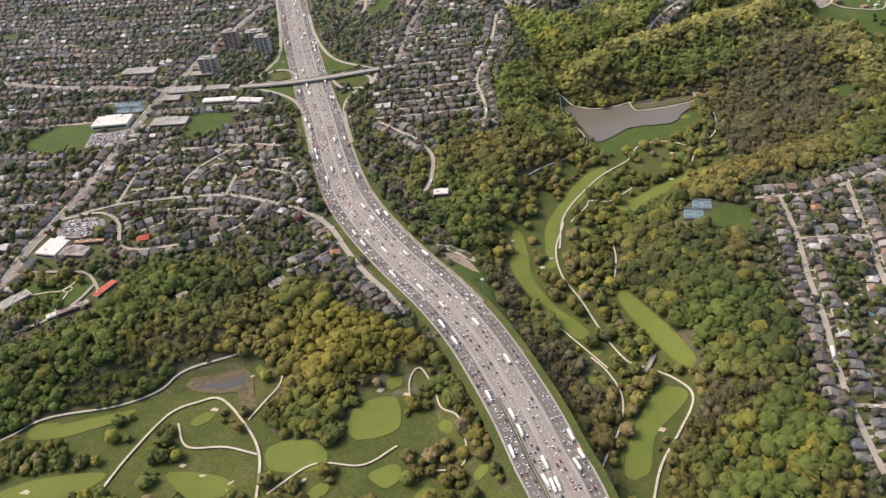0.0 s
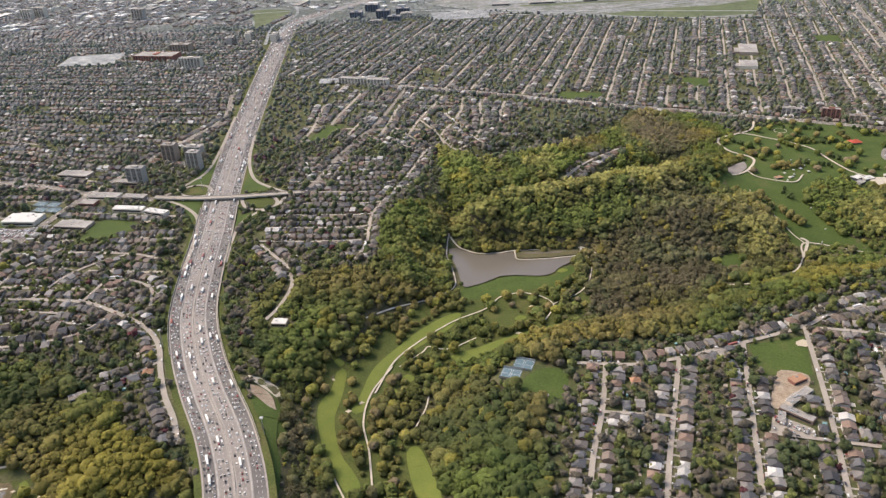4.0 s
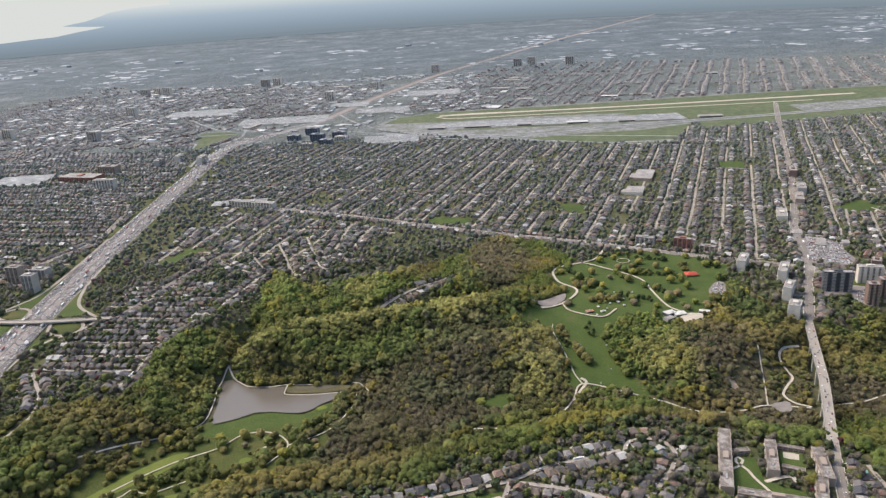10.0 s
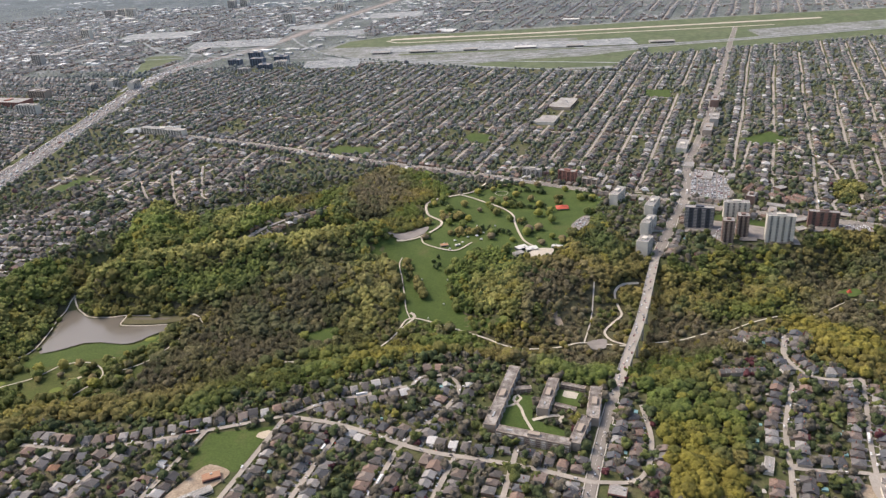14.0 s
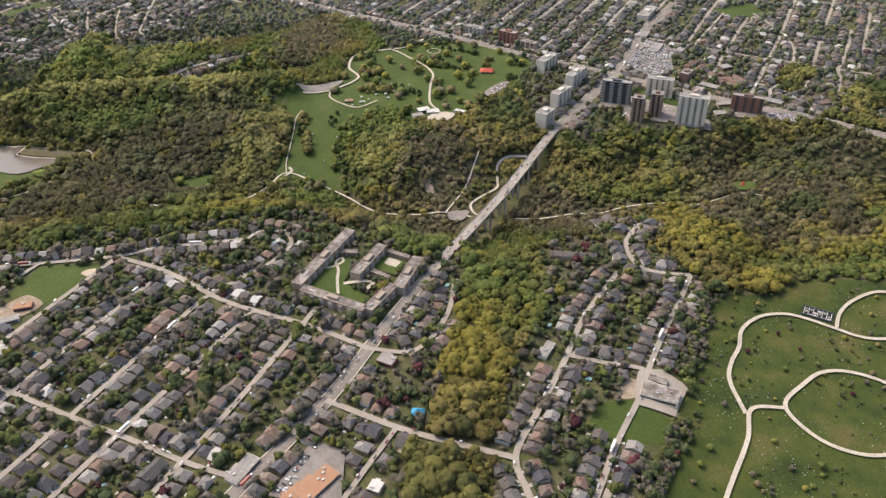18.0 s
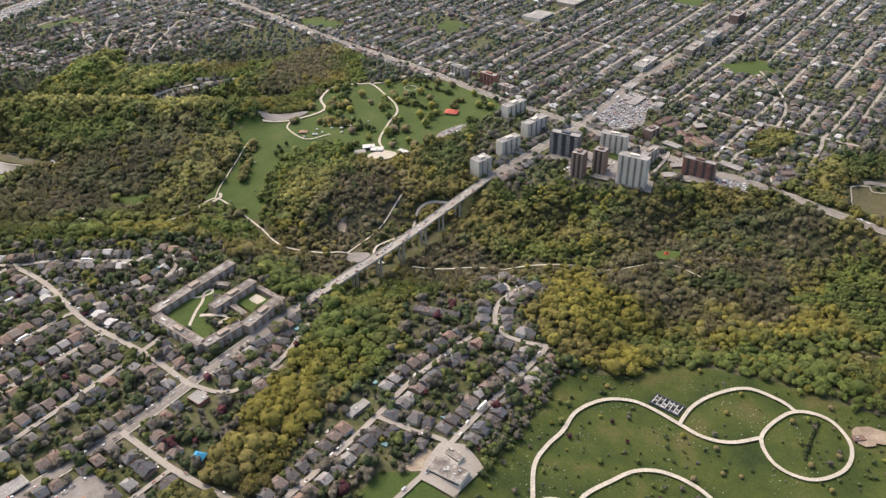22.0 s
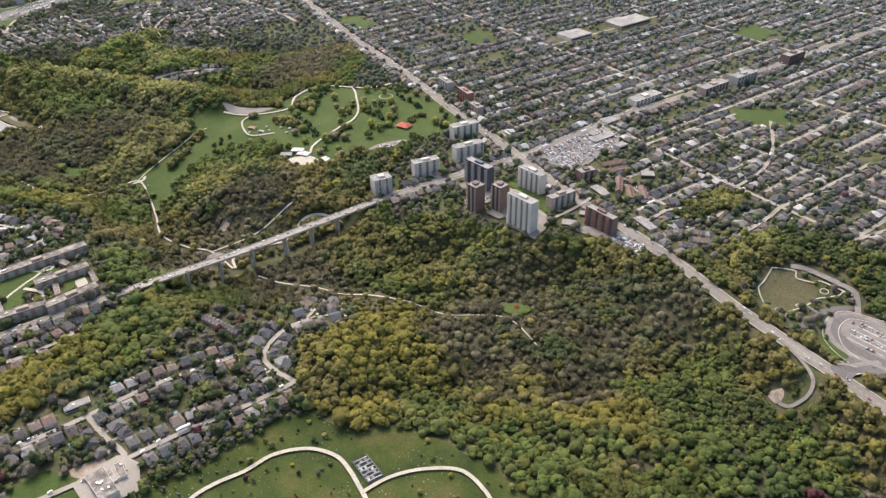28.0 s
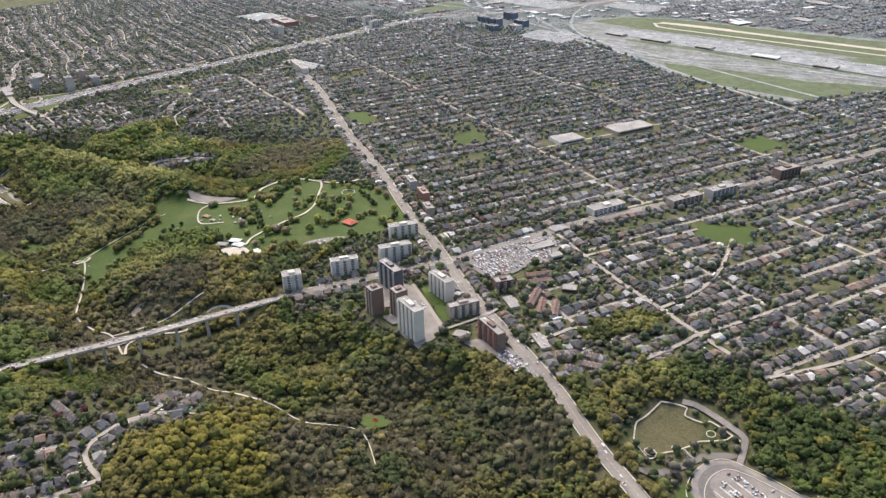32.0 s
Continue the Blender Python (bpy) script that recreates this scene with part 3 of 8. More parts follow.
patch("cemetery_lawn", [(652, 339), (682, 344), (702, 357), (738, 357), (775, 348), (815, 335), (812, 260), (740, 190), (600, 190), (615, 219), (624, 253), (632, 286), (648, 326)], cem_mat, "cemetery lawn dotted with small stones", "grass")
patch("sports_field", [(307, 331), (340, 335), (328, 301), (303, 304)], lawn_mat, "green school sports field with a sand diamond", "grass", TAKEN, curve=False)
patch("building_site", [(600, 263), (602, 268), (606, 276), (610.5, 273), (608, 263.5)], earth_mat, "bare trampled earth beside a school", "earth", TAKEN)
patch("sports_field", [(592, 259), (607, 262.5), (622, 254), (617, 240), (599, 238), (588, 245)], lawn_mat, "green school field", "grass", TAKEN, curve=False)
patch("sports_field", [(179, 313), (192, 326), (206, 321), (197, 298), (186, 300)], lawn_mat, "green lawn beside the tennis courts", "grass", TAKEN)
patch("sports_field", [(-232, 560), (-215, 585), (-186, 575), (-183, 546), (-206, 541)], lawn_mat, "green playing field beside the arena", "grass", TAKEN)
patch("sports_field", [(-112, 530), (-108, 562), (-94, 564), (-76, 551), (-90, 531)], lawn_mat, "green school field", "grass", TAKEN)
patch("sports_field", [(803.6, 564.5), (815, 569), (816.8, 564.6), (827, 565.6), (829.5, 555), (823.6, 538.6), (820.1, 533.5), (815.2, 534.8), (811.7, 530.8), (804.9, 536.2), (802.2, 544)], dry_mat, "dry olive sports field ringed by a pale path", "grass", TAKEN)
patch("lawn", [(-190, 388), (-172, 383), (-157, 377), (-152, 368), (-158, 357), (-170, 348), (-184, 343), (-194, 360)], lawn_mat, "green campus lawn crossed by paths", "grass")
patch("airfield_ground", [(200, 1395), (250, 1490), (345, 1525), (944, 1530), (1300, 1530), (1250, 1250), (872, 1262), (731, 1262), (660, 1126), (487, 1177), (280, 1310)], airfield_mat, "grey paved ground of an airfield", "pavement", curve=False)
patch("airfield_grass", [(225, 1422), (253, 1484), (328, 1516), (597, 1510), (818, 1522), (1250, 1520), (1220, 1400), (897, 1372), (678, 1390), (481, 1412), (358, 1409)], turf_mat, "wide grass of an airfield", "grass", TAKEN, curve=False)
patch("airfield_grass", [(466, 1219), (553, 1232), (642, 1229), (731, 1258), (677, 1148), (573, 1153), (485, 1191)], turf_mat, "grass strip beside the airfield road", "grass", TAKEN, curve=False)
patch("airfield_grass", [(744, 1269), (867, 1286), (1200, 1330), (1200, 1270), (843, 1226), (741, 1214)], turf_mat, "grass strip beside the airfield road", "grass", TAKEN, curve=False)
patch("airfield_grass", [(350, 1330), (480, 1322), (640, 1300), (640, 1294), (480, 1310), (350, 1318)], turf_mat, "narrow grass strip by the apron", "grass", TAKEN, curve=False)
patch("park_lawn", [(445, 815), (470, 805), (482, 830), (455, 842)], lawn_mat, "green neighbourhood park", "grass", TAKEN, curve=False)
patch("park_lawn", [(300, 800), (345, 785), (352, 805), (310, 822)], lawn_mat, "green neighbourhood park", "grass", TAKEN, curve=False)
patch("park_lawn", [(672, 960), (700, 950), (712, 985), (682, 995)], lawn_mat, "green neighbourhood park", "grass", TAKEN, curve=False)
patch("park_lawn", [(725, 770), (760, 790), (770, 760), (735, 745)], lawn_mat, "green neighbourhood park", "grass", TAKEN, curve=False)
patch("park_lawn", [(-109, 1439), (-45, 1425), (-42, 1370), (-70, 1300), (-83, 1283), (-92, 1340)], turf_mat, "green interchange grass", "grass")
patch("park_lawn", [(40, 720), (60, 760), (75, 755), (55, 712)], lawn_mat, "green field among houses", "grass", TAKEN, curve=False)


def fairway(*pts):
    return patch("fairway", pts, fairway_mat, "light green mown golf fairway", "grass", TAKEN)


fairway((83, 357), (88, 357), (86.5, 337), (83, 316), (87, 291), (94, 276), (97, 266), (91, 263), (85, 276), (78, 296), (74, 319), (74.7, 331), (80, 342))
fairway((91.6, 321.7), (96, 335), (102.5, 356.5), (114.5, 374), (133, 395), (150, 408), (158.4, 407.5), (148.7, 391.4), (131.5, 377), (120, 366.6), (109, 351.5), (101.6, 334), (97.5, 320.7))
patch("meadow", [(164, 440), (178, 444), (193, 450), (208, 449), (222, 445), (231, 452), (240, 459), (238, 444), (224, 434), (200, 430), (175, 424), (160, 426)], lawn_mat, "green meadow on the shore of the reservoir", "grass", TAKEN)
fairway((119.6, 288), (125.6, 289.6), (131.4, 268), (134.4, 246.6), (134.5, 230), (129, 230), (124, 251), (120, 272.5))
fairway((115, 223), (124, 215), (103, 200), (92, 182), (83, 184), (95, 205))
fairway((218, 388), (203, 384.5), (180, 377), (164, 370), (148, 364), (156, 356), (175, 362), (197.5, 372), (213.6, 380))
fairway((-168, 272), (-168, 280), (-144, 277), (-123, 278), (-125, 273), (-150, 269))
fairway((-180, 242), (-161, 247), (-131, 243), (-133, 237), (-149, 233), (-175, 236))
fairway((-23, 243), (-16, 251), (-1, 250), (-2, 232), (-16, 229), (-23, 233))
fairway((-59, 237), (-43, 237), (-34, 227), (-39, 219), (-58, 224))
fairway((-102, 235), (-80, 227), (-73, 217), (-89, 217), (-98, 225))
fairway((-18, 211), (-6, 213), (-5, 206), (-12, 202))


def green(x, y, rx_, ry_, turn=0.0):
    a = np.linspace(0, 2 * math.pi, 12)[:-1]
    c, s = math.cos(turn), math.sin(turn)
    return patch("putting_green", [(x + c * rx_ * math.cos(t) - s * ry_ * math.sin(t), y + s * rx_ * math.cos(t) + c * ry_ * math.sin(t)) for t in a], fairway_mat, "smooth pale putting green", "grass", TAKEN)


for gx_, gy_, gr, gq in ((0, 258, 4.5, 3.5), (18, 226, 3, 4.5), (-89, 262, 6, 3.5), (27, 196, 3.8, 3), (-62, 285, 2.2, 4.5), (96, 252, 3, 2.5), (88, 236, 2.5, 3), (194, 397.5, 4, 3), (122.3, 346, 3.6, 4), (114.7, 335, 3, 3), (84, 363, 3, 3), (-39, 208, 5, 3.5), (3, 195, 5, 3), (232, 452, 4, 3)):
    green(gx_, gy_, gr, gq, 0.4)


def bunker(x, y, r, seed):
    rng = random.Random(seed)
    return patch("sand_bunker", [(x + r * rng.uniform(0.55, 1.2) * math.cos(a), y + 0.7 * r * rng.uniform(0.55, 1.2) * math.sin(a)) for a in np.linspace(0, 2 * math.pi, 9)[:-1]], sand_mat, "small pale sand bunker", "sand", TAKEN)


for k, (bx_, by_, br) in enumerate(((-7, 256, 2.4), (4, 250, 2.4), (-84, 266, 2.2), (-96, 237, 2.4), (-163, 241, 2.6), (106, 201, 2.2), (90, 322, 2.2), (81, 350, 1.8), (203, 410, 2.2), (190, 381, 2.4), (97, 328, 2), (114, 346, 1.6), (-66, 283, 1.4), (-45, 215, 2), (-75, 222, 1.8), (-87, 229, 1.6), (216, 430, 2))):
    bunker(bx_, by_, br, k)
patch("infield", [(333, 330), (339, 331), (338, 325), (332, 325)], sand_mat, "pale sand baseball infield", "sand")
patch("infield", [(186, 303), (190, 307), (193, 303), (189, 300)], sand_mat, "pale sand baseball infield", "sand")
patch("infield", [(-75, 556), (-70, 560), (-66, 556), (-72, 552)], sand_mat, "pale sand baseball infield", "sand")
patch("parking_lot", [(288, 263), (294.6, 275), (308.3, 262), (306, 255)], street_mat, "pale school parking yard", "parking", TAKEN, curve=False)
patch("building_site", [(296, 280), (303, 293), (309.4, 302.8), (314, 307), (325, 301), (320, 291), (309, 281), (301, 277)], earth_mat, "bare sandy building site beside a school", "earth", TAKEN)
patch("eroded_bank", [(491, 460), (496, 458), (500, 449), (501, 441), (496, 443), (494, 452)], earth_mat, "bare sandy bank among trees", "earth")

# water
patch("reservoir", [(158.5, 508), (163, 498), (170, 491), (178, 484.5), (193, 482.5), (202, 483.5), (204, 478), (204, 471.5), (212, 470), (224, 469), (236, 469.5), (247, 471), (242, 464), (231, 456), (225, 449.5), (218, 446.5), (207, 448.5), (192, 451.5), (180, 445), (170, 441), (163, 441.5), (161, 466), (158, 490)], water_mat, "still silty brown reservoir between grass and woods", "water", TAKEN, z=VALLEY + 0.5)
patch("earth_dike", [(207, 483), (228, 481), (248, 479.5), (245.5, 472.5), (225, 471.2), (207, 473.5)], dry_mat, "bare sandy dike across the reservoir", "earth", TAKEN, z=VALLEY + 0.7)
patch("pool", [(210, 481), (228, 479.5), (240, 478.5), (236, 476.5), (222, 477), (211, 478)], water_mat, "narrow silty pool behind the dike of the reservoir", "water", TAKEN, z=VALLEY + 0.75)
patch("sand_patch", [(37.6, 334.3), (43.1, 333.1), (50.5, 327.1), (53.7, 318.6), (54.7, 315.1), (50.9, 316.5), (44.0, 323.9), (38.1, 329.8)], earth_mat, "pale bare sand beside the highway", "earth", TAKEN)
patch("grass_verge", [(41.2, 325.6), (49.2, 318.0), (56.4, 313.0), (56.3, 305.2), (57.2, 291.4), (60.4, 277.7), (61.4, 259.0), (58.5, 270.1), (55.3, 283.3), (48.9, 302.7), (43.1, 316.9)], lawn_mat, "green grass bank beside the highway", "grass", TAKEN)
patch("reed_bed", [(-98, 286), (-88, 290), (-79, 288), (-70, 288.5), (-66, 282), (-65.5, 272), (-64, 264), (-67.5, 260.5), (-72.5, 267), (-73.5, 274.5), (-82, 276), (-92, 280)], reed_mat, "dry brown reeds round the golf course pond", "reeds", TAKEN)
patch("pond", [(-95.5, 284.2), (-91, 285.6), (-87, 284.6), (-79, 285.2), (-74, 287), (-70, 285), (-69.5, 281), (-71, 276.8), (-76, 278.6), (-80, 278), (-86, 281), (-91, 281.4)], pond_mat, "small dark pond on the golf course", "water", TAKEN)
patch("creek", [(820, 512), (826.4, 526.2), (831.3, 537.6), (835.8, 547.8), (843.4, 554.2), (848.3, 556.1), (848.1, 553.2), (838.4, 544), (834.2, 534.6), (830.2, 523.3), (825, 511)], water_mat, "short stretch of grey creek beside the parking loop", "water", TAKEN)

# the highway: four carriageways, shoulders, barriers
hw = smooth_line([(58, 60), (56, 120), (55, 171), (53, 188), (51, 211), (47, 238), (41, 268), (31, 300), (17, 334), (4, 371), (-6, 413), (-11, 466), (-14, 523), (-19, 593), (-24, 696), (-27, 811), (-29, 940), (-31, 1150), (-28, 1260), (-8, 1340), (40, 1400), (85, 1460), (116, 1541), (207, 1819), (349, 2165), (541, 2534), (842, 3110), (1500, 4250)], 5.0)
mark_line(hw[hw[:, 1] < 1250], 17.0)
mark_line(hw[(hw[:, 1] >= 1250) & (hw[:, 1] < 2200)], 15.0)
mark_line(hw[(hw[:, 1] > 1450) & (hw[:, 1] < 2360)], 24.0)
HZ = 4.3
hw_level = np.maximum(height(hw[:, 0], hw[:, 1]), PLATEAU) * 0 + HZ
bed = ribbon("highway_bed", hw, -14.2, 14.2, shoulder_mat, -0.05, hw_level)
tagged(bed, "pale concrete shoulders and medians of a wide highway", "highway", kind="structure")
for off in (-10.6, -3.8, 3.8, 10.6):
    outer = abs(off) > 7
    tagged(ribbon("carriageway", hw, off - 2.75, off + 2.75, asphalt_mat if outer else highway_mat, 0.03, hw_level), "dark asphalt outer carriageway crowded with cars" if outer else "worn pale concrete inner carriageway with trucks and cars", "highway", kind="structure")
for side in (-1, 1):
    tagged(ribbon("grass_verge", hw[(hw[:, 1] > 100) & (hw[:, 1] < 1250)], *sorted((side * 14.2, side * 17.6)), rough_mat, -0.12, HZ), "mown grass verge beside the highway", "grass", kind="structure")


LV, LQ, base = [], [], 0
for off in (-10.6, -3.8, 3.8, 10.6):
    for lane in (-0.9, 0.9):
        v, q = dashes("", hw, off + lane, HZ)
        LV.append(v)
        LQ.append(q + base)
        base += len(v)
tagged(big("lane_dashes", np.vstack(LV), quads=np.vstack(LQ), mat=paint_mat), "dashed white lane lines on the highway", "road marking", kind="stuff")


def wall_along(name, line, off, z0, z1, thick, mat, label, category="barrier"):
    n = normals_of(line)
    a, b = line + n * (off - thick / 2), line + n * (off + thick / 2)
    lo = np.full(len(line), z0) if np.isscalar(z0) else z0
    V = np.stack([np.c_[a, lo], np.c_[a, lo + z1], np.c_[b, lo + z1], np.c_[b, lo]], 1).reshape(-1, 3)
    k = np.arange(len(line) - 1)[:, None] * 4
    Q = np.vstack([k + np.array([[0, 4, 5, 1]]), k + np.array([[1, 5, 6, 2]]), k + np.array([[2, 6, 7, 3]])])
    return tagged(big(name, V, quads=Q, mat=mat), label, category, kind="structure")


hw_near = hw[hw[:, 1] < 1300]
wall_along("median_barrier", hw_near, 0.0, HZ, 0.4, 0.25, concrete_mat, "low concrete barrier along the middle of the highway")
for off in (-7.2, 7.2):
    wall_along("side_barrier", hw_near, off, HZ, 0.3, 0.2, steel_mat, "low steel guard rail between carriageways")
tagged(ribbon("median_gap", hw[hw[:, 1] < 232], 6.5, 7.9, floor_mat, 0.04, HZ), "dark overgrown gap between two carriageways", "earth", kind="structure")
wall_along("noise_wall", hw[(hw[:, 1] > 280) & (hw[:, 1] < 590)], -14.6, HZ - 0.6, 1.6, 0.2, concrete_mat, "grey noise wall beside the highway", "wall")
wall_along("noise_wall", hw[(hw[:, 1] > 370) & (hw[:, 1] < 580)], 14.6, HZ - 0.6, 1.6, 0.2, concrete_mat, "grey noise wall beside the highway", "wall")

# arterial roads
ARTERIAL = "wide pale grey arterial road with light traffic"
road("arterial_road", 5.5, (-285, 700), (-231, 667), (-181, 646), (-133, 622), (-100, 607), (-75, 599), label=ARTERIAL)
road("arterial_road", 4.0, (46, 587), (56, 612), (72, 665), (87, 704), (110, 760), (130, 830), (150, 905), label=ARTERIAL)
road("arterial_road", 5.0, (-215, 330), (-204, 381), (-197, 417), (-186, 444), (-170, 495), (-159, 536), (-149, 574), (-136, 615), (-121, 649), (-99, 705), (-75, 753), (-53, 809), (-58, 900), label=ARTERIAL)
road("arterial_road", 4.8, (420, 105), (454, 193), (469, 225), (483, 257), (497, 300), (513, 345), label=ARTERIAL)
road("arterial_road", 6.4, (576, 510), (598, 558), (607, 580), (622, 608), (638, 656), (657, 715), (695, 800), (753, 945), (861, 1225), (930, 1400), label=ARTERIAL)
road("arterial_road", 6.5, (102, 905), (226, 838), (353, 761), (461, 702), (538, 655), (588, 628), (622, 608), (671, 579), (718, 557), (759, 536), (796, 513), (828, 496), (872, 473), (960, 425), (1060, 370), label=ARTERIAL)
road("arterial_road", 6.0, (1500, 1500), (1250, 1200), (1000, 900), (960, 800), (900, 690), label=ARTERIAL, step=20)
for pts in (((-179, 1608), (-105, 1489), (-39, 1428), (9, 1453), (73, 1444), (223, 1332), (489, 1190), (700, 1090)), ((-60, 1539), (-31, 1440), (-27, 1359), (-55, 1284), (-52, 1154)), ((-42, 1208), (-28, 1289), (16, 1345), (69, 1433), (119, 1522)), ((-125, 1531), (-13, 1428), (57, 1382), (172, 1343), (337, 1287), (481, 1237), (700, 1160)), ((-300, 1330), (-150, 1400), (0, 1420), (110, 1500)), ((60, 1440), (20, 1330), (-8, 1260)), ((130, 1560), (180, 1440), (260, 1330), (420, 1240))):
    road("ramp", 5.0, *pts, mat=far_lot_mat, label="pale curving interchange ramp far off", houses=False, step=15)
patch("apron", [(300, 1388), (390, 1396), (478, 1390), (625, 1368), (640, 1340), (469, 1345), (300, 1352)], far_lot_mat, "pale cluttered apron beside the runway", "pavement", TAKEN, curve=False)
patch("airfield_grass", [(650, 1300), (655, 1395), (700, 1408), (940, 1392), (940, 1305), (780, 1296)], turf_mat, "grass between taxiway and airfield road", "grass", TAKEN, curve=False)
for shift in (-7, 7):
    road("airfield_road", 5.0, (226, 1332 + shift), (344, 1256 + shift), (479, 1240 + shift), (604, 1270 + shift), (698, 1278 + shift), (862, 1290 + shift), (1150, 1325 + shift), mat=far_lot_mat, label="grey double carriageway along the airfield", houses=False, step=20)
road("runway", 13.0, (328, 1474), (445, 1471), (591, 1462), (705, 1458), (820, 1456), (1100, 1452), mat=path_mat, label="long pale concrete runway on green grass", houses=False, step=40)
road("taxiway", 6.0, (445, 1478), (352, 1480), (322, 1462), (340, 1440), (420, 1432), (705, 1420), (1000, 1408), mat=path_mat, label="pale concrete taxiway", houses=False, step=40)

# interchange: ramps and loops round the overpass
RAMP = "pale ramp curving beside the highway"
road("loop_ramp", 2.8, (-56.6, 608.5), (-54.2, 618.5), (-44.5, 623), (-34.8, 618.2), (-30, 607), (-32, 599), (-46.9, 599.8), label=RAMP, houses=False, closed=True, step=2)
road("loop_ramp", 2.8, (0, 577.6), (-1.5, 589.5), (5.7, 594.3), (18.3, 590.5), (26.5, 579.9), (27.5, 569), (21.5, 562.5), (11, 563), (4, 568.2), label=RAMP, houses=False, closed=True, step=2)
road("ramp", 2.8, (-42, 812), (-40, 720), (-42, 657), (-50, 634.7), (-59.4, 617.4), (-70, 602), label=RAMP, houses=False)
road("ramp", 2.8, (-68, 597), (-56, 588), (-44, 575.7), (-32.4, 556.9), (-27.6, 534), (-25, 505), (-24.5, 470), label=RAMP, houses=False)
road("ramp", 2.8, (-12, 745), (-10, 695), (-4.5, 653), (3.8, 625.6), (16.7, 608.5), (36, 591), label=RAMP, houses=False)
road("ramp", 2.8, (34, 587), (31.2, 576), (25.5, 564), (14, 556.5), (5, 540), (2, 515), (3, 476), label=RAMP, houses=False)
patch("loop_grass", [(-62, 588), (-37, 590), (-34, 545), (-42, 566)], lawn_mat, "green grass beside the ramp", "grass", TAKEN)
patch("loop_grass", [(-53.6, 608.5), (-51.6, 616), (-44.3, 619.8), (-36.8, 616), (-33, 607), (-35, 602.5), (-46.9, 603)], rough_mat, "green grass inside the ramp loop", "grass", TAKEN)
patch("loop_grass", [(3, 577.6), (2, 587.5), (6.2, 591), (17, 587.8), (23.4, 578.8), (24.2, 570), (20, 565.8), (11.4, 566.2), (6.6, 570)], rough_mat, "green grass inside the ramp loop", "grass", TAKEN)
patch("loop_grass", [(-54, 630), (-45, 662), (-41, 700), (-38, 680), (-36, 626), (-44, 624)], lawn_mat, "green grass beside the ramp", "grass", TAKEN)
patch("loop_grass", [(-5, 640), (-6, 690), (0, 645), (12, 614), (26, 600), (12, 600), (-2, 602)], lawn_mat, "green grass beside the ramp", "grass", TAKEN)
patch("loop_grass", [(3, 525), (0, 548), (5, 556), (17, 556), (8, 542)], lawn_mat, "green grass beside the ramp", "grass", TAKEN)


def deck_bridge(name, pts, width, level, piers, label, down):
    """A road bridge: deck, two parapets, piers that reach the ground."""
    line = smooth_line(pts, 3.0)
    root = tagged(new(name), label, "bridge")
    n = normals_of(line)
    a, b = line - n * width / 2, line + n * width / 2
    lv = np.full(len(line), level)
    V = np.stack([np.c_[a, lv], np.c_[b, lv], np.c_[b, lv - 0.7], np.c_[a, lv - 0.7]], 1).reshape(-1, 3)
    k = np.arange(len(line) - 1)[:, None] * 4
    Q = np.vstack([k + np.array([[0, 4, 5, 1]]), k + np.array([[1, 5, 6, 2]]), k + np.array([[2, 6, 7, 3]]), k + np.array([[3, 7, 4, 0]])])
    deck = big("deck", V, quads=Q[:, ::-1], mat=concrete_mat)
    deck.parent = root
    surf = ribbon("roadway", line, -width / 2 + 0.4, width / 2 - 0.4, street_mat, 0.03, lv)
    surf.parent = root
    for side in (-1, 1):
        r = wall_along("parapet", line, side * (width / 2 - 0.15), level, 0.45, 0.22, concrete_mat, "", "")
        for key in ("label", "category", "kind"):
            if key in r:
                del r[key]
        r.parent = root
    for f in piers:
        i = int(f * (len(line) - 1))
        c, nn = line[i], n[i]
        g = float(height(*c)) - down
        for side in (-0.28, 0.28):
            q = c + nn * side * width
            part("pier", box_data("pier", q[0] - 0.6, q[0] + 0.6, q[1] - 0.6, q[1] + 0.6, g, level - 0.9, concrete_mat, 0.1), root)
        cap = np.array([c - nn * width * 0.42, c + nn * width * 0.42])
        d = np.array([nn[1], -nn[0]]) * 0.6
        v = [(*(cap[0] - d), level - 1.3), (*(cap[1] - d), level - 1.3), (*(cap[1] + d), level - 1.3), (*(cap[0] + d), level - 1.3), (*(cap[0] - d), level - 0.7), (*(cap[1] - d), level - 0.7), (*(cap[1] + d), level - 0.7), (*(cap[0] + d), level - 0.7)]
        part("pier_cap", data_of("pier_cap", v, BOX, concrete_mat), root)
    mark_line(line, width / 2 - 0.5)
    return line


deck_bridge("foot_bridge", [(827.5, 542.5), (830.8, 540.6), (834, 539)], 0.9, -2.6, (0.5,), "slim pale footbridge over a creek", 0.6)
valley_bridge = deck_bridge("road_bridge", [(513, 345), (528, 382), (546, 426), (561, 469), (576, 512)], 5.8, 4.35, (0.15, 0.26, 0.37, 0.48, 0.59, 0.7, 0.81), "long concrete road bridge over a wooded valley", 0.5)
overpass = deck_bridge("overpass", [(-75, 599), (-41, 591), (-13, 588), (5, 587), (24, 587), (46, 587)], 6.0, 6.4, (0.22, 0.36, 0.5, 0.64, 0.78), "grey concrete overpass crossing the highway", 0.5)
deck_bridge("foot_bridge", [(112, 234), (116, 238), (120, 243)], 2.2, -9.0, (0.4, 0.7), "small pale footbridge on the golf course", 0.6)

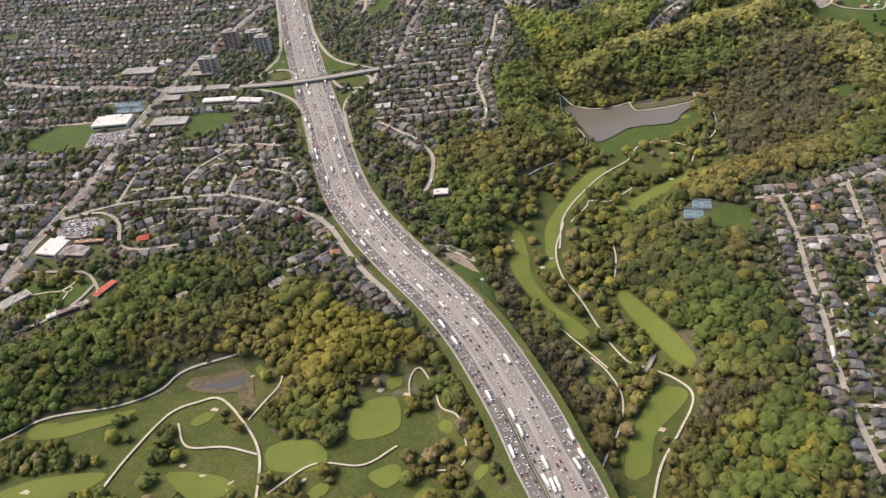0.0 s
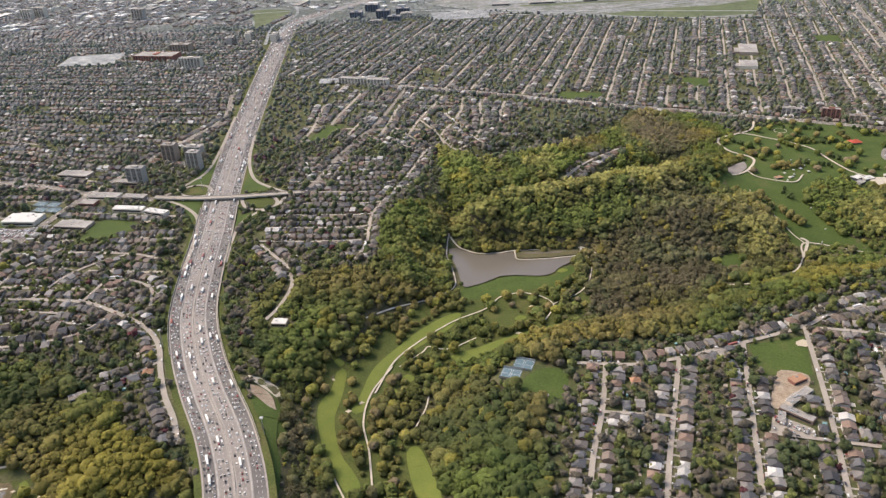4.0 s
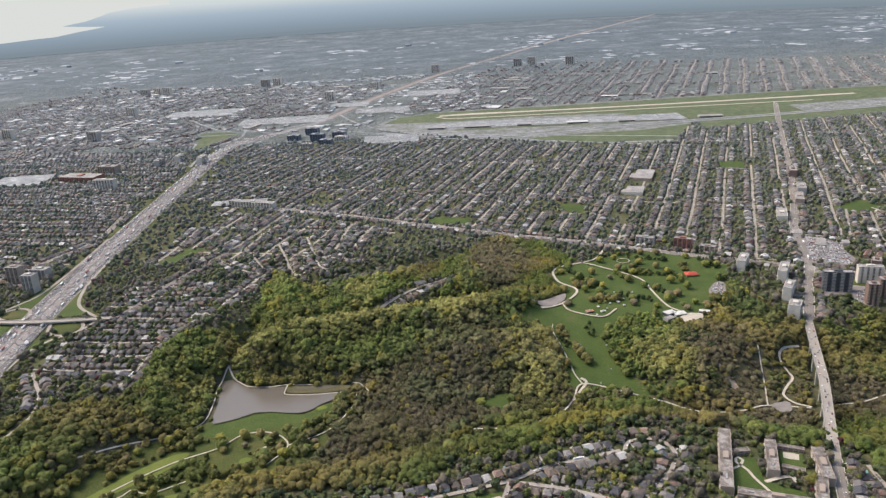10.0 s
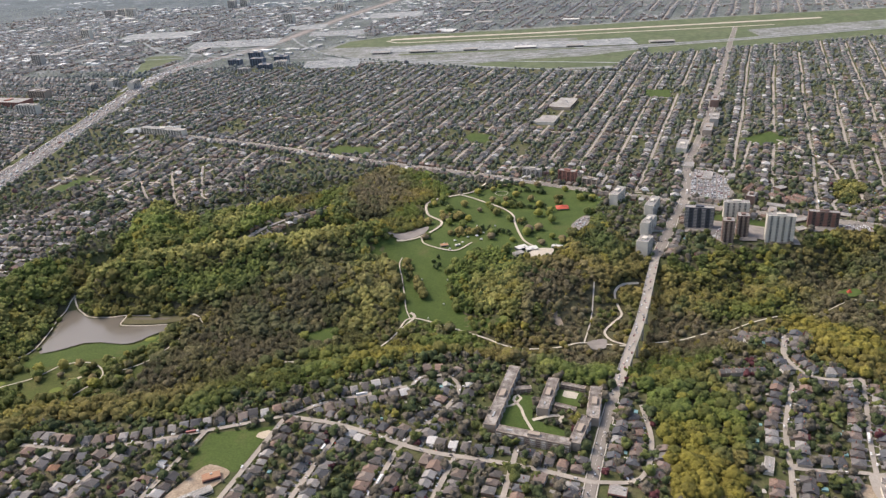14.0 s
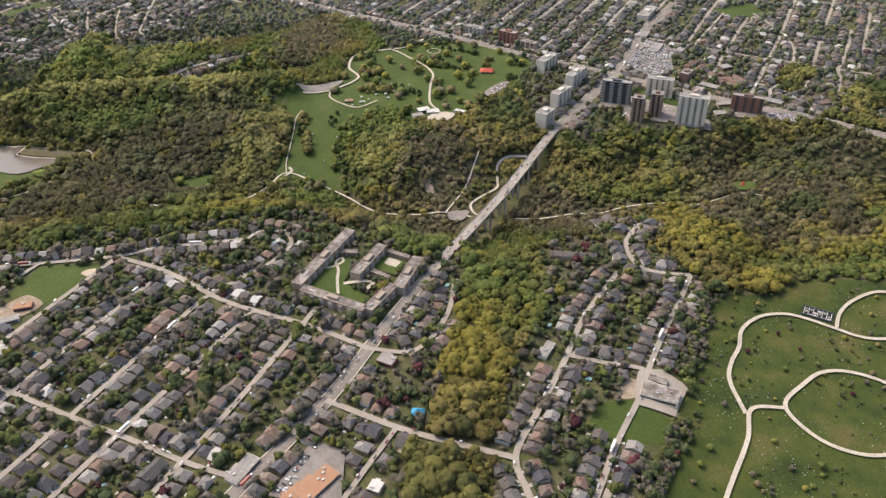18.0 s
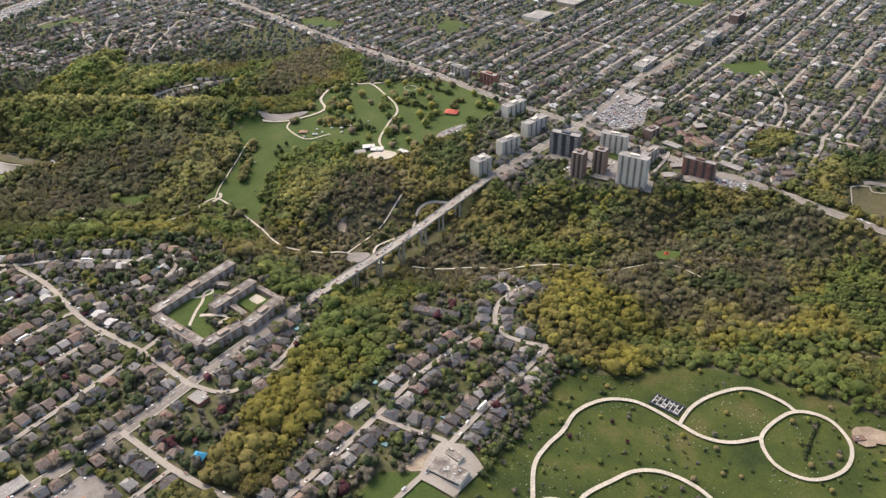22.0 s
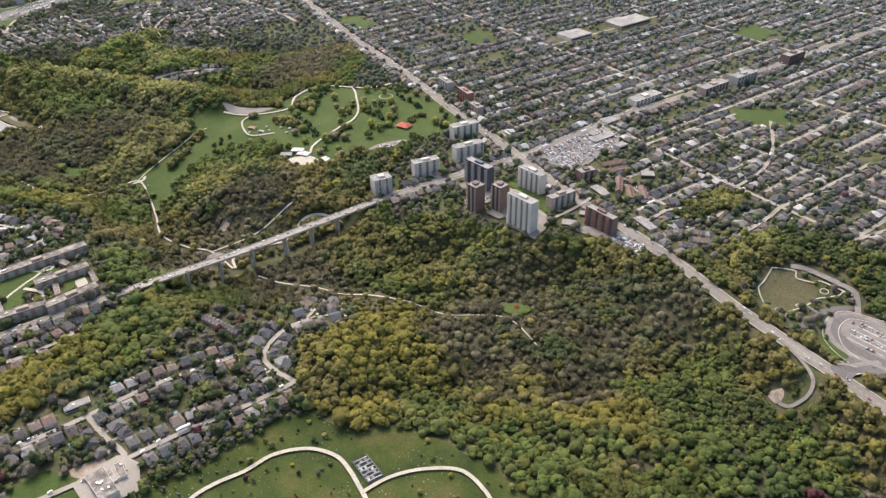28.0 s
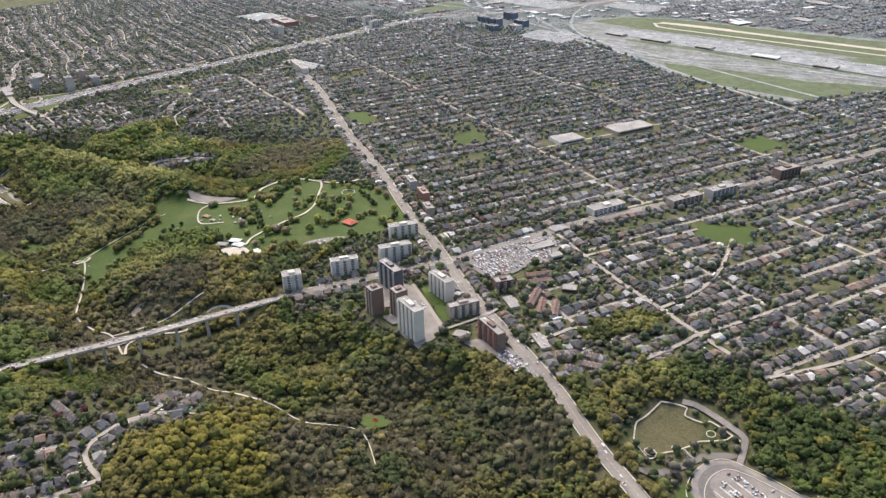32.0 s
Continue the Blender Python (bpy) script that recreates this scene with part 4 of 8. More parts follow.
# residential streets
road("street", 2.6, (227, 324), (216, 289), (204, 259), (195, 232), (184, 205), (176, 182), (168, 150))
road("street", 2.6, (267, 325), (249, 282), (232, 240), (218, 200), (205, 160))
road("street", 2.6, (212, 328), (227, 325), (244, 322), (264, 324), (280, 327), (305, 333), (344, 343), (362, 352), (388, 359), (406, 364))
road("street", 2.2, (216, 287), (249, 279))
road("street", 2.2, (176, 182), (205, 172))
road("street", 2.6, (305, 333), (284, 273), (262, 210), (245, 160))
road("street", 2.6, (344, 342), (322, 275), (300, 215), (285, 170))
road("street", 2.6, (375, 332), (352, 266), (335, 215), (320, 170))
road("street", 2.6, (403, 311), (380, 242), (355, 170))
road("street", 2.6, (431, 304), (406, 238), (382, 170))
road("street", 2.6, (461, 310), (441, 240), (415, 165))
road("street", 2.8, (342, 343), (375, 332), (414, 311), (442, 302), (464, 295), (492, 283))
road("street", 2.4, (287, 262), (347, 241), (380, 230), (406, 222), (436, 212), (462, 206))
road("street", 2.4, (403, 311), (412, 324), (427, 343), (434, 360), (428, 372), (413, 372), (407, 360))
road("street", 2.6, (607, 351), (589, 314), (579, 282), (569, 254), (560, 228), (566, 209), (574, 180))
road("street", 2.4, (643, 351), (634, 328), (623, 302), (615, 280))
road("street", 2.4, (580, 287), (598, 283), (615, 279), (608, 259))
road("street", 2.4, (622, 396), (613, 378), (617, 358), (629, 352), (643, 351))
road("street", 2.8, (480, 250), (512, 238), (536, 232), (560, 227))
road("street", 2.4, (608, 259), (599, 238), (590, 212), (578, 180))
road("street", 2.4, (526, 338), (524, 308), (513, 284), (492, 283))
road("street", 2.2, (614, 376), (620, 396), (627, 408))
road("street", 2.2, (512, 238), (503, 215), (490, 180))
road("street", 3.0, (-116, 446), (-81, 437), (-56, 421), (-32, 400), (-19, 379), (-12, 354), (-4, 330), (5, 310), (11, 291))
road("street", 2.4, (-186, 444), (-150, 450), (-116, 446))
road("street", 2.2, (-150, 450), (-140, 490), (-120, 520))
road("street", 2.2, (-116, 446), (-100, 480), (-70, 500), (-45, 490))
road("street", 2.2, (-81, 437), (-70, 465), (-42, 450), (-35, 425))
road("street", 2.2, (-186, 444), (-160, 444), (-146, 428), (-140, 400), (-120, 392), (-95, 392), (-70, 400), (-56, 421))
road("street", 2.0, (-45, 345), (-30, 350), (-15, 362))
road("street", 1.8, (-192, 392), (-172, 386), (-157, 380), (-150, 368), (-147, 360), label="pale campus drive beside lawns", houses=False)
road("street", 1.8, (-150, 368), (-158, 354), (-172, 343), (-186, 338), label="pale campus drive beside lawns", houses=False)
road("street", 2.4, (154, 671), (126, 587), (105, 539), (100, 491), (91, 462))
road("street", 2.4, (24, 500), (36, 480), (46, 463), (52, 438), (46, 410), (37, 392))
for k in range(8):
    road("street", 2.2, (22 + 2 * k, 505 + 22 * k), (60 + 3 * k, 498 + 22 * k), (96 + 5 * k, 494 + 21 * k))
road("street", 2.2, (262, 590), (290, 613), (322, 636))
for k in range(4):
    road("street", 2.2, (100 + 26 * k, 720 + 18 * k), (125 + 26 * k, 690 - 2 * k), (150 + 22 * k, 672 + 3 * k))

road("street", 3.0, (656, 690), (685.6, 675), (713.4, 662), (738, 651), (766, 640), (793.5, 629), (815, 621))
road("street", 2.4, (763, 643), (767.7, 659), (770.7, 674), (771, 695), (767, 721), (756, 760))
road("street", 2.6, (779.8, 582), (785.6, 599.4), (790.5, 616.4), (792.4, 628), (800.4, 645), (815, 680), (830, 720))
road("street", 2.4, (724, 562), (731, 577.6), (734, 588.7), (742, 597))
road("street", 2.4, (690, 672), (708, 712), (730, 760))
road("street", 2.4, (838, 612), (862, 650), (880, 690), (905, 740))
road("street", 2.2, (846, 396), (838, 387), (831.7, 373.5), (828, 363), (831, 357), (840, 358.6), (856, 364))
road("street", 2.2, (818, 384), (836, 394), (856, 408), (890, 424))
road("street", 1.8, (600, 420), (608, 408), (613, 398), (616, 390), (614, 378))

road("street", 2.0, (-140, 410), (-112, 419), (-88, 414), (-66, 407))
road("street", 2.0, (-128, 432), (-105, 428), (-88, 424))

# paths
PATH = "winding pale gravel path on grass"


def path(wide, *pts, label=PATH, closed=False):
    road("path", wide * (0.82 if label == PATH else 0.92), *pts, mat=path_mat, label=label, houses=False, closed=closed, kerb=0.2, step=2.0)


path(1.2, (114, 358), (102, 335), (98, 312), (101, 290), (103, 262), (107, 243), (114, 236), (122, 227), (125, 213), (112, 198), (98, 184), (86, 165))
path(1.1, (97, 397), (118, 414), (141, 427), (157, 441), (158, 466), (156, 490), (163, 522))
path(1.2, (104, 335), (118, 367), (149, 397), (174, 411), (187, 425), (205, 425), (217, 410), (207, 390))
path(1.0, (217, 410), (240, 425), (253, 455), (252, 482))
path(1.0, (122.7, 300), (126.7, 309), (131, 320), (134, 335))
path(1.0, (83.7, 276), (87, 267), (91, 256.7), (97, 241))
path(1.0, (164.4, 379.6), (147, 370.5), (135.3, 374.8), (132.7, 370.5), (118, 357.3))
path(1.0, (92, 250), (96, 239), (97, 224), (91, 209), (79, 194), (73, 186))
path(1.0, (252, 482), (247.5, 471.8), (236, 470.2), (224, 469.8), (212, 470.8), (204.5, 472.5), (204, 478), (204.5, 485), label="pale gravel dike path round the reservoir")
path(1.2, (159, 508), (163, 500), (170, 492.5), (178, 486), (193, 484), (204, 485.5), (228, 483), (252, 482), (262, 470), label="pale gravel dike path round the reservoir")
path(1.2, (-230, 262), (-182, 275), (-163, 282), (-131, 281), (-111, 285), (-98, 293), (-71, 297))
path(1.4, (-134, 225), (-130, 233), (-120, 250), (-105, 269), (-92, 273), (-81, 272), (-70, 254), (-63, 233), (-65, 205))
path(1.2, (-100, 262), (-95, 247), (-78, 242), (-64, 234))
path(1.0, (-68, 255), (-60, 265), (-53, 274), (-51, 287))
path(0.9, (5, 242), (7, 257), (13, 261), (17, 249), (18, 237), (24, 228), (24, 211), (20, 203), (9, 205))
path(1.0, (-60, 212), (-40, 222), (-20, 216), (-4, 222))
path(1.4, (326, 416), (355, 415), (381, 425), (394, 440), (403, 456), (426, 446), (448, 433), (470, 419), (494, 418), (510, 422), (535, 416))
path(2.4, (394, 440), (400, 448), (406, 458), (403, 462))
path(0.9, (403, 456), (400, 467), (398.4, 482), (396, 502), (393.4, 519.7), (395, 529.5))
path(1.7, (558, 485), (546, 481), (539.5, 473), (540, 461), (540, 453), (532, 443), (525.5, 433), (528, 423), (536, 417), label="looping pale access road below the bridge")
path(1.1, (511, 422), (520, 450), (527, 480))
path(2.2, (465, 680), (450, 657), (415, 641), (412, 612), (424, 590), (410, 567), (390, 553), label="pale park road through lawns")
path(1.8, (438, 653), (448, 645), (457, 635), (469, 622), (477, 611), (482, 598), (482, 584), (484, 559), (487, 545), (495, 532), (497, 520), label="pale park road through lawns")
path(1.6, (408, 565), (412, 550), (433, 537), (447, 549))
path(1.1, (553, 418), (570, 420), (598, 431), (618, 437), (646, 445), (668, 447), label="valley lane between trees")
path(0.7, (668, 447), (689, 458), (701, 457), (718, 447))
CEM = "winding pale cemetery drive"
path(2.0, (653, 262), (650, 281), (653, 293), (658, 303), (662, 316), (672, 326), (684, 329), (694, 326), (705, 320), (715, 315), (726, 315), (738, 321), label=CEM)
path(1.8, (738, 321), (747, 336), (756, 341), (767, 338), (773, 326), (769, 312), (756, 303), (743, 307), label=CEM, closed=True)
path(1.8, (705, 320), (710, 332), (719, 342), (733, 349), (747, 345), (753, 340), label=CEM)
path(2.0, (670, 268), (681, 282), (691, 290), (703, 291), (716, 285), (721, 275), (712, 256), (704, 246), (691, 245), (678, 252), label=CEM, closed=True)
path(2.0, (670, 267), (656, 265), (651, 248), (639, 222), (628, 195), label=CEM)
path(1.8, (704, 245), (725, 241), (760, 250), label=CEM)
FIELD = "pale concrete path round the sports field"
path(0.8, (803.6, 565), (809, 568), (815.7, 569.4), (816.8, 565), (826.9, 565.7), (828.3, 567.9), (836, 566.5), (845.7, 563.7), label=FIELD)
path(0.8, (803.6, 565), (802.7, 550.7), (801.8, 544), (804.9, 536.2), (807.9, 530.9), (813.4, 527.8), (818.7, 525.9), (820.6, 533.9), (823.6, 538.6), (828, 546.7), (829.9, 552.7), (835, 557.3), (840, 561.7), (841, 564.8), label=FIELD)
path(0.9, (-190, 368), (-176, 368), (-167, 367), (-160, 375))
path(0.9, (-164, 364.5), (-166, 357), (-168, 349))
for rx_, ry_, rr in ((-164.5, 367, 2.4), (816.5, 530.6, 2.9), (823.4, 541.6, 1.4), (832.3, 561, 2.2), (476, 650, 5.5)):
    path(0.6, *[(rx_ + rr * math.cos(a), ry_ + rr * math.sin(a)) for a in np.arange(8) * math.pi / 4], label="small pale ring path on the grass", closed=True)
road("access_road", 3.0, (812, 571.5), (818, 573), (827.4, 572), (838, 569.5), (846, 566.5), (848.6, 561), (850, 555), (851.5, 547.5), mat=lot_mat, label="grey access road to the parking loop", houses=False, step=2.0)

# paved lots
LOT = "pale asphalt parking lot with painted bays and parked cars"
patch("parking_lot", [(629, 618), (640, 652), (652, 687), (668, 679), (677, 651), (669, 639), (668, 622), (660, 606), (638, 611)], lot_mat, LOT, "parking", TAKEN, curve=False)
patch("forecourt", [(856.6, 503.5), (847.4, 509.7), (841, 520.5), (839.7, 533.5), (843, 543), (850, 548.5), (859, 549), (869, 548.5), (884, 547), (912, 541), (912, 497), (899, 493), (894.5, 490.5), (885, 490), (876, 495.5), (868, 500.5), (863, 500), (858, 490.5), (854.5, 484), (846.5, 488), (851, 497)], asphalt_mat, "grey asphalt forecourt round the parking rows", "pavement", TAKEN)
road("loop_road", 3.0, (893, 499), (883, 503), (874.5, 508.6), (868, 511), (861, 512.5), (855, 513.4), (850, 515.4), (845, 519.2), (841, 525.5), (839.3, 534), (841, 541.6), (847, 547.8), (856, 548), (869, 547.2), (884, 545.6), (912, 540), mat=lot_mat, label="grey loop road round the parking rows", houses=False, step=2.0)
road("entry_road", 3.0, (850, 497), (855, 503), (860, 510), (866, 515), mat=lot_mat, label="grey entry road to the parking loop", houses=False, step=2.0)
loop_lot = [(847, 528), (845.6, 534.6), (848, 542.4), (856, 545), (869, 544.6), (884, 543), (912, 537), (912, 527), (896, 529), (879, 534), (875, 522), (870, 518.5), (862, 519.5), (855, 522)]
patch("parking_lot", loop_lot, lot_mat, LOT, "parking", TAKEN)
patch("service_yard", [(874, 513.5), (885.5, 506), (900, 501), (902, 508), (888, 513), (878, 518.5)], lot_mat, "pale concrete service yard beside a glass building", "pavement", TAKEN, curve=False)
patch("grass_verge", [(838, 522), (840, 508), (843.5, 501), (848, 503), (853, 511), (847, 515), (841.5, 519.5)], lawn_mat, "bright green verge beside the parking loop", "grass", TAKEN)
for k in range(5):
    x0, y0 = 849.5 + 0.9 * k, 526.5 + 4.1 * k
    road("kerb_island", 1.0 if k % 2 else 0.5, (x0, y0), (x0 + 10, y0 - 3.4), (x0 + (22 if k > 1 else 17), y0 - (7.5 if k > 1 else 5.8)), mat=walk_mat, label="pale kerbed strip between parking rows", houses=False, kerb=0.0)
path(0.45, (857, 512.5), (850.5, 517), (847, 522.5), (845, 529), (845, 536), (848, 543.3), (856, 545.6), (869, 545.2), (884, 543.6), (912, 537.6), label="pale kerb along the edge of the parking rows")
path(0.5, (855, 503), (846.5, 510.5), (839.6, 520), (837.6, 533.5), (840, 543.5), (846, 549.6), (858, 550), (872, 549), (912, 542.6), label="pale kerb outside the loop road")
path(0.6, (848.6, 492), (853.5, 498.5), (857, 503), label="pale kerb beside the entry road")
path(0.6, (857.5, 490), (862.5, 499), (868, 501), (876, 496.5), (884, 491.5), label="pale kerb beside the entry road")
for gx_, gy_, ga, gb in ((871, 505.5, 2.2, 1.5), (864, 509, 1.2, 0.7), (876, 506.8, 1.0, 0.9)):
    patch("planting_bed", [(gx_ - ga, gy_ + 0.3 * ga), (gx_ + ga * 0.4, gy_ + gb), (gx_ + ga, gy_ - 0.3 * ga), (gx_ - ga * 0.4, gy_ - gb)], lawn_mat, "small green planting bed in the forecourt", "grass", TAKEN, curve=False)
road("lane", 1.7, (823, 496.5), (831, 489.5), (838.5, 481.5), (842, 475), (841, 468.5), (835, 464), (830, 466.5), (828.5, 470), mat=lot_mat, label="curving grey lane among the trees", houses=False, kerb=2.0, step=2.0)
patch("gravel_patch", [(825.5, 469), (830.5, 472), (832.5, 468), (830, 464.5)], earth_mat, "pale gravel clearing at the end of a lane", "earth", TAKEN)
patch("parking_lot", [(525, 562), (526, 574), (538, 590), (543, 583), (536, 565)], lot_mat, LOT, "parking", TAKEN)
patch("parking_lot", [(383, 559), (391, 568), (399, 575), (413, 584), (411, 572), (404, 564), (394, 556)], lot_mat, LOT, "parking", TAKEN)
patch("parking_lot", [(-183, 435), (-176, 442), (-159, 438), (-154, 427), (-164, 418), (-180, 423)], lot_mat, LOT, "parking", TAKEN)
patch("school_yard", [(608, 259.5), (623.5, 255.5), (631.5, 273.5), (621, 281.5), (611, 280), (608.5, 270)], street_mat, "pale paved school yard with parked cars", "parking", TAKEN, curve=False)
patch("builders_yard", [(774, 334), (777, 338), (783, 338.5), (790, 336.5), (794, 333), (791, 329), (785, 330), (781, 327), (776, 328)], earth_mat, "sandy yard with stacked stone beside the cemetery", "yard", TAKEN)
patch("parking_lot", [(700, 537), (735, 541), (760, 528), (730, 548), (705, 553)], lot_mat, LOT, "parking", TAKEN, curve=False)
patch("parking_lot", [(470, 200), (480, 228), (494, 224), (498, 198)], lot_mat, LOT, "parking", TAKEN, curve=False)
patch("parking_lot", [(-186, 540), (-184, 564), (-168, 558), (-144, 563), (-149, 545), (-168, 536)], lot_mat, LOT, "parking", TAKEN, curve=False)
patch("parking_lot", [(606, 548), (612, 566), (632, 560), (628, 548)], lot_mat, LOT, "parking", TAKEN, curve=False)
patch("parking_lot", [(640, 528), (642, 534), (654, 532), (652, 526)], lot_mat, LOT, "parking", TAKEN, curve=False)
patch("forecourt", [(627, 526), (638, 543), (650, 533), (662, 522), (680, 518), (681, 530), (677, 544), (652, 557), (628, 567), (616, 566), (610, 556), (622, 546)], lot_mat, "grey paved forecourt round tall apartment towers", "pavement", TAKEN, curve=False)
patch("tower_garden", [(630, 571), (642, 578), (661, 567), (675, 551), (672, 547), (651, 559)], lawn_mat, "green garden with trees between apartment towers", "grass", curve=False)
road("driveway", 2.2, (627, 569), (652, 556), (676, 543), (681, 549), (687, 569), (688, 579), mat=street_mat, label="pale driveway round the apartment towers", houses=False, step=3)
patch("parking_lot", [(697, 537), (715, 540), (738, 532), (746, 539), (734, 546), (712, 550), (699, 545)], lot_mat, LOT, "parking", TAKEN, curve=False)
patch("forecourt", [(486, 520), (494, 532), (506, 530), (500, 518)], path_mat, "pale forecourt among park buildings", "pavement", TAKEN)
patch("parking_lot", [(513, 422), (520, 425), (525, 424), (522, 414), (514, 414)], lot_mat, LOT, "parking", TAKEN)
for x0, y0, w_, d_ in ((200, 1250, 90, 60), (-60, 1500, 170, 70), (160, 1560, 110, 60), (100, 1660, 80, 60), (420, 1330, 320, 30), (-330, 1100, 80, 60), (40, 920, 70, 22), (260, 1760, 120, 80), (-250, 1650, 150, 80)):
    patch("parking_lot", [(x0, y0), (x0 + w_, y0 - 0.1 * w_), (x0 + w_, y0 + d_), (x0, y0 + d_)], far_lot_mat, LOT, "parking", TAKEN, curve=False)

# grid of streets that fill the plain
BD = np.array([0.358, 0.934])
BN = np.array([0.934, -0.358])


def street_grid(origin, along, pitch, count, reach, fence, cross=150.0, name="street", wide=2.9, sway=1.6):
    """Parallel streets clipped to a fence, with cross streets."""
    o, d = np.array(origin, float), np.array(along, float) / np.hypot(*along)
    s = np.array([d[1], -d[0]])
    lines = [(o + s * pitch * k, d, reach) for k in range(count)] + [(o + d * cross * k, s, pitch * count) for k in range(1, int(reach / cross))]
    V, Q, used, n_first = [], [], 0, len(streets)
    for p, w, r in lines:
        t = np.arange(0, r, 6.0)
        bend = p @ np.array([0.31, 0.17])
        side = np.array([-w[1], w[0]])
        pts = p + t[:, None] * w + side * (sway * np.sin(t / 70 + bend) + 0.5 * sway * np.sin(t / 29 + 2 * bend))[:, None]
        gaps = np.sin(t / 23 + 7 * bend) + np.sin(t / 51 + 3 * bend) > 1.62
        ok = inside(fence, pts[:, 0], pts[:, 1]) & (at(pts[:, 0], pts[:, 1]) == FREE) & ~gaps
        run = []
        for i in range(len(t) + 1):
            if i < len(t) and ok[i]:
                run.append(pts[i])
                continue
            if len(run) > 3:
                line = np.array(run)
                n = np.array([-w[1], w[0]]) * wide / 2
                z = height(line[:, 0], line[:, 1]) + 0.2 + (0.02 if w is s else 0)
                b = used
                V += [np.c_[line - n, z], np.c_[line + n, z]]
                m = len(line)
                k = b + np.arange(m - 1)
                Q.append(np.stack([k, k + 1, k + m + 1, k + m], 1))
                used += 2 * m
                streets.append((line, wide))
            run = []
    for line, w in streets[n_first:]:
        if len(line) > 3:
            mark_line(np.vstack([line[:-1:5], line[-1:]]), w / 2 + 0.8)
    if V:
        tagged(big(name, np.vstack(V), quads=np.vstack(Q), mat=street_mat), "pale straight streets of a suburban grid", "road", kind="stuff")


street_grid((-182, 756), BD, 30.5, 31, 900, [(95, 915), (200, 850), (280, 806), (360, 769), (410, 740), (436, 720), (448, 705), (585, 640), (612, 616), (700, 830), (865, 1255), (726, 1260), (660, 1124), (487, 1175), (300, 1290), (90, 1230), (20, 1330), (-8, 1240), (-10, 960), (40, 940)], 165, sway=0.5, wide=2.5)
street_grid((625, 520), BD, 33, 22, 1000, [(645, 640), (690, 605), (700, 590), (770, 545), (800, 600), (830, 610), (960, 615), (1100, 560), (1560, 900), (1500, 1500), (960, 1430), (700, 800)], 110, sway=0.7, wide=2.5)
street_grid((-900, 640), (1.0, -0.32), -27, 34, 1000, [(-900, 420), (-215, 330), (-188, 440), (-165, 530), (-140, 620), (-95, 700), (-50, 640), (-45, 1220), (-300, 1330), (-900, 1500)], 95, sway=6.0, wide=2.0)
street_grid((-220, 480), (1.0, -0.2), -24, 16, 260, [(-155, 440), (-40, 400), (-35, 560), (-130, 620), (-160, 540)], 70, sway=4.0)
street_grid((0, 610), (0.25, 1.0), 28, 8, 500, [(-2, 700), (60, 720), (160, 710), (200, 680), (330, 720), (330, 760), (210, 825), (90, 890), (0, 1000)], 75, sway=6.0)
street_grid((-900, 1450), BD, 40, 55, 900, [(-900, 1500), (-300, 1340), (-40, 1300), (100, 1560), (200, 1830), (330, 2150), (300, 2300), (-900, 2300)], 160, wide=3.2)
street_grid((150, 1300), BD, 40, 40, 1100, [(150, 1560), (330, 1520), (960, 1500), (1500, 1500), (1560, 2300), (420, 2300), (240, 1850)], 160, wide=3.2)
street_grid((560, 120), BD, 27, 8, 130, [(560, 130), (600, 120), (615, 215), (560, 225)], 60)

# ---------------------------------------------------------------- large buildings
STOREY = 1.2


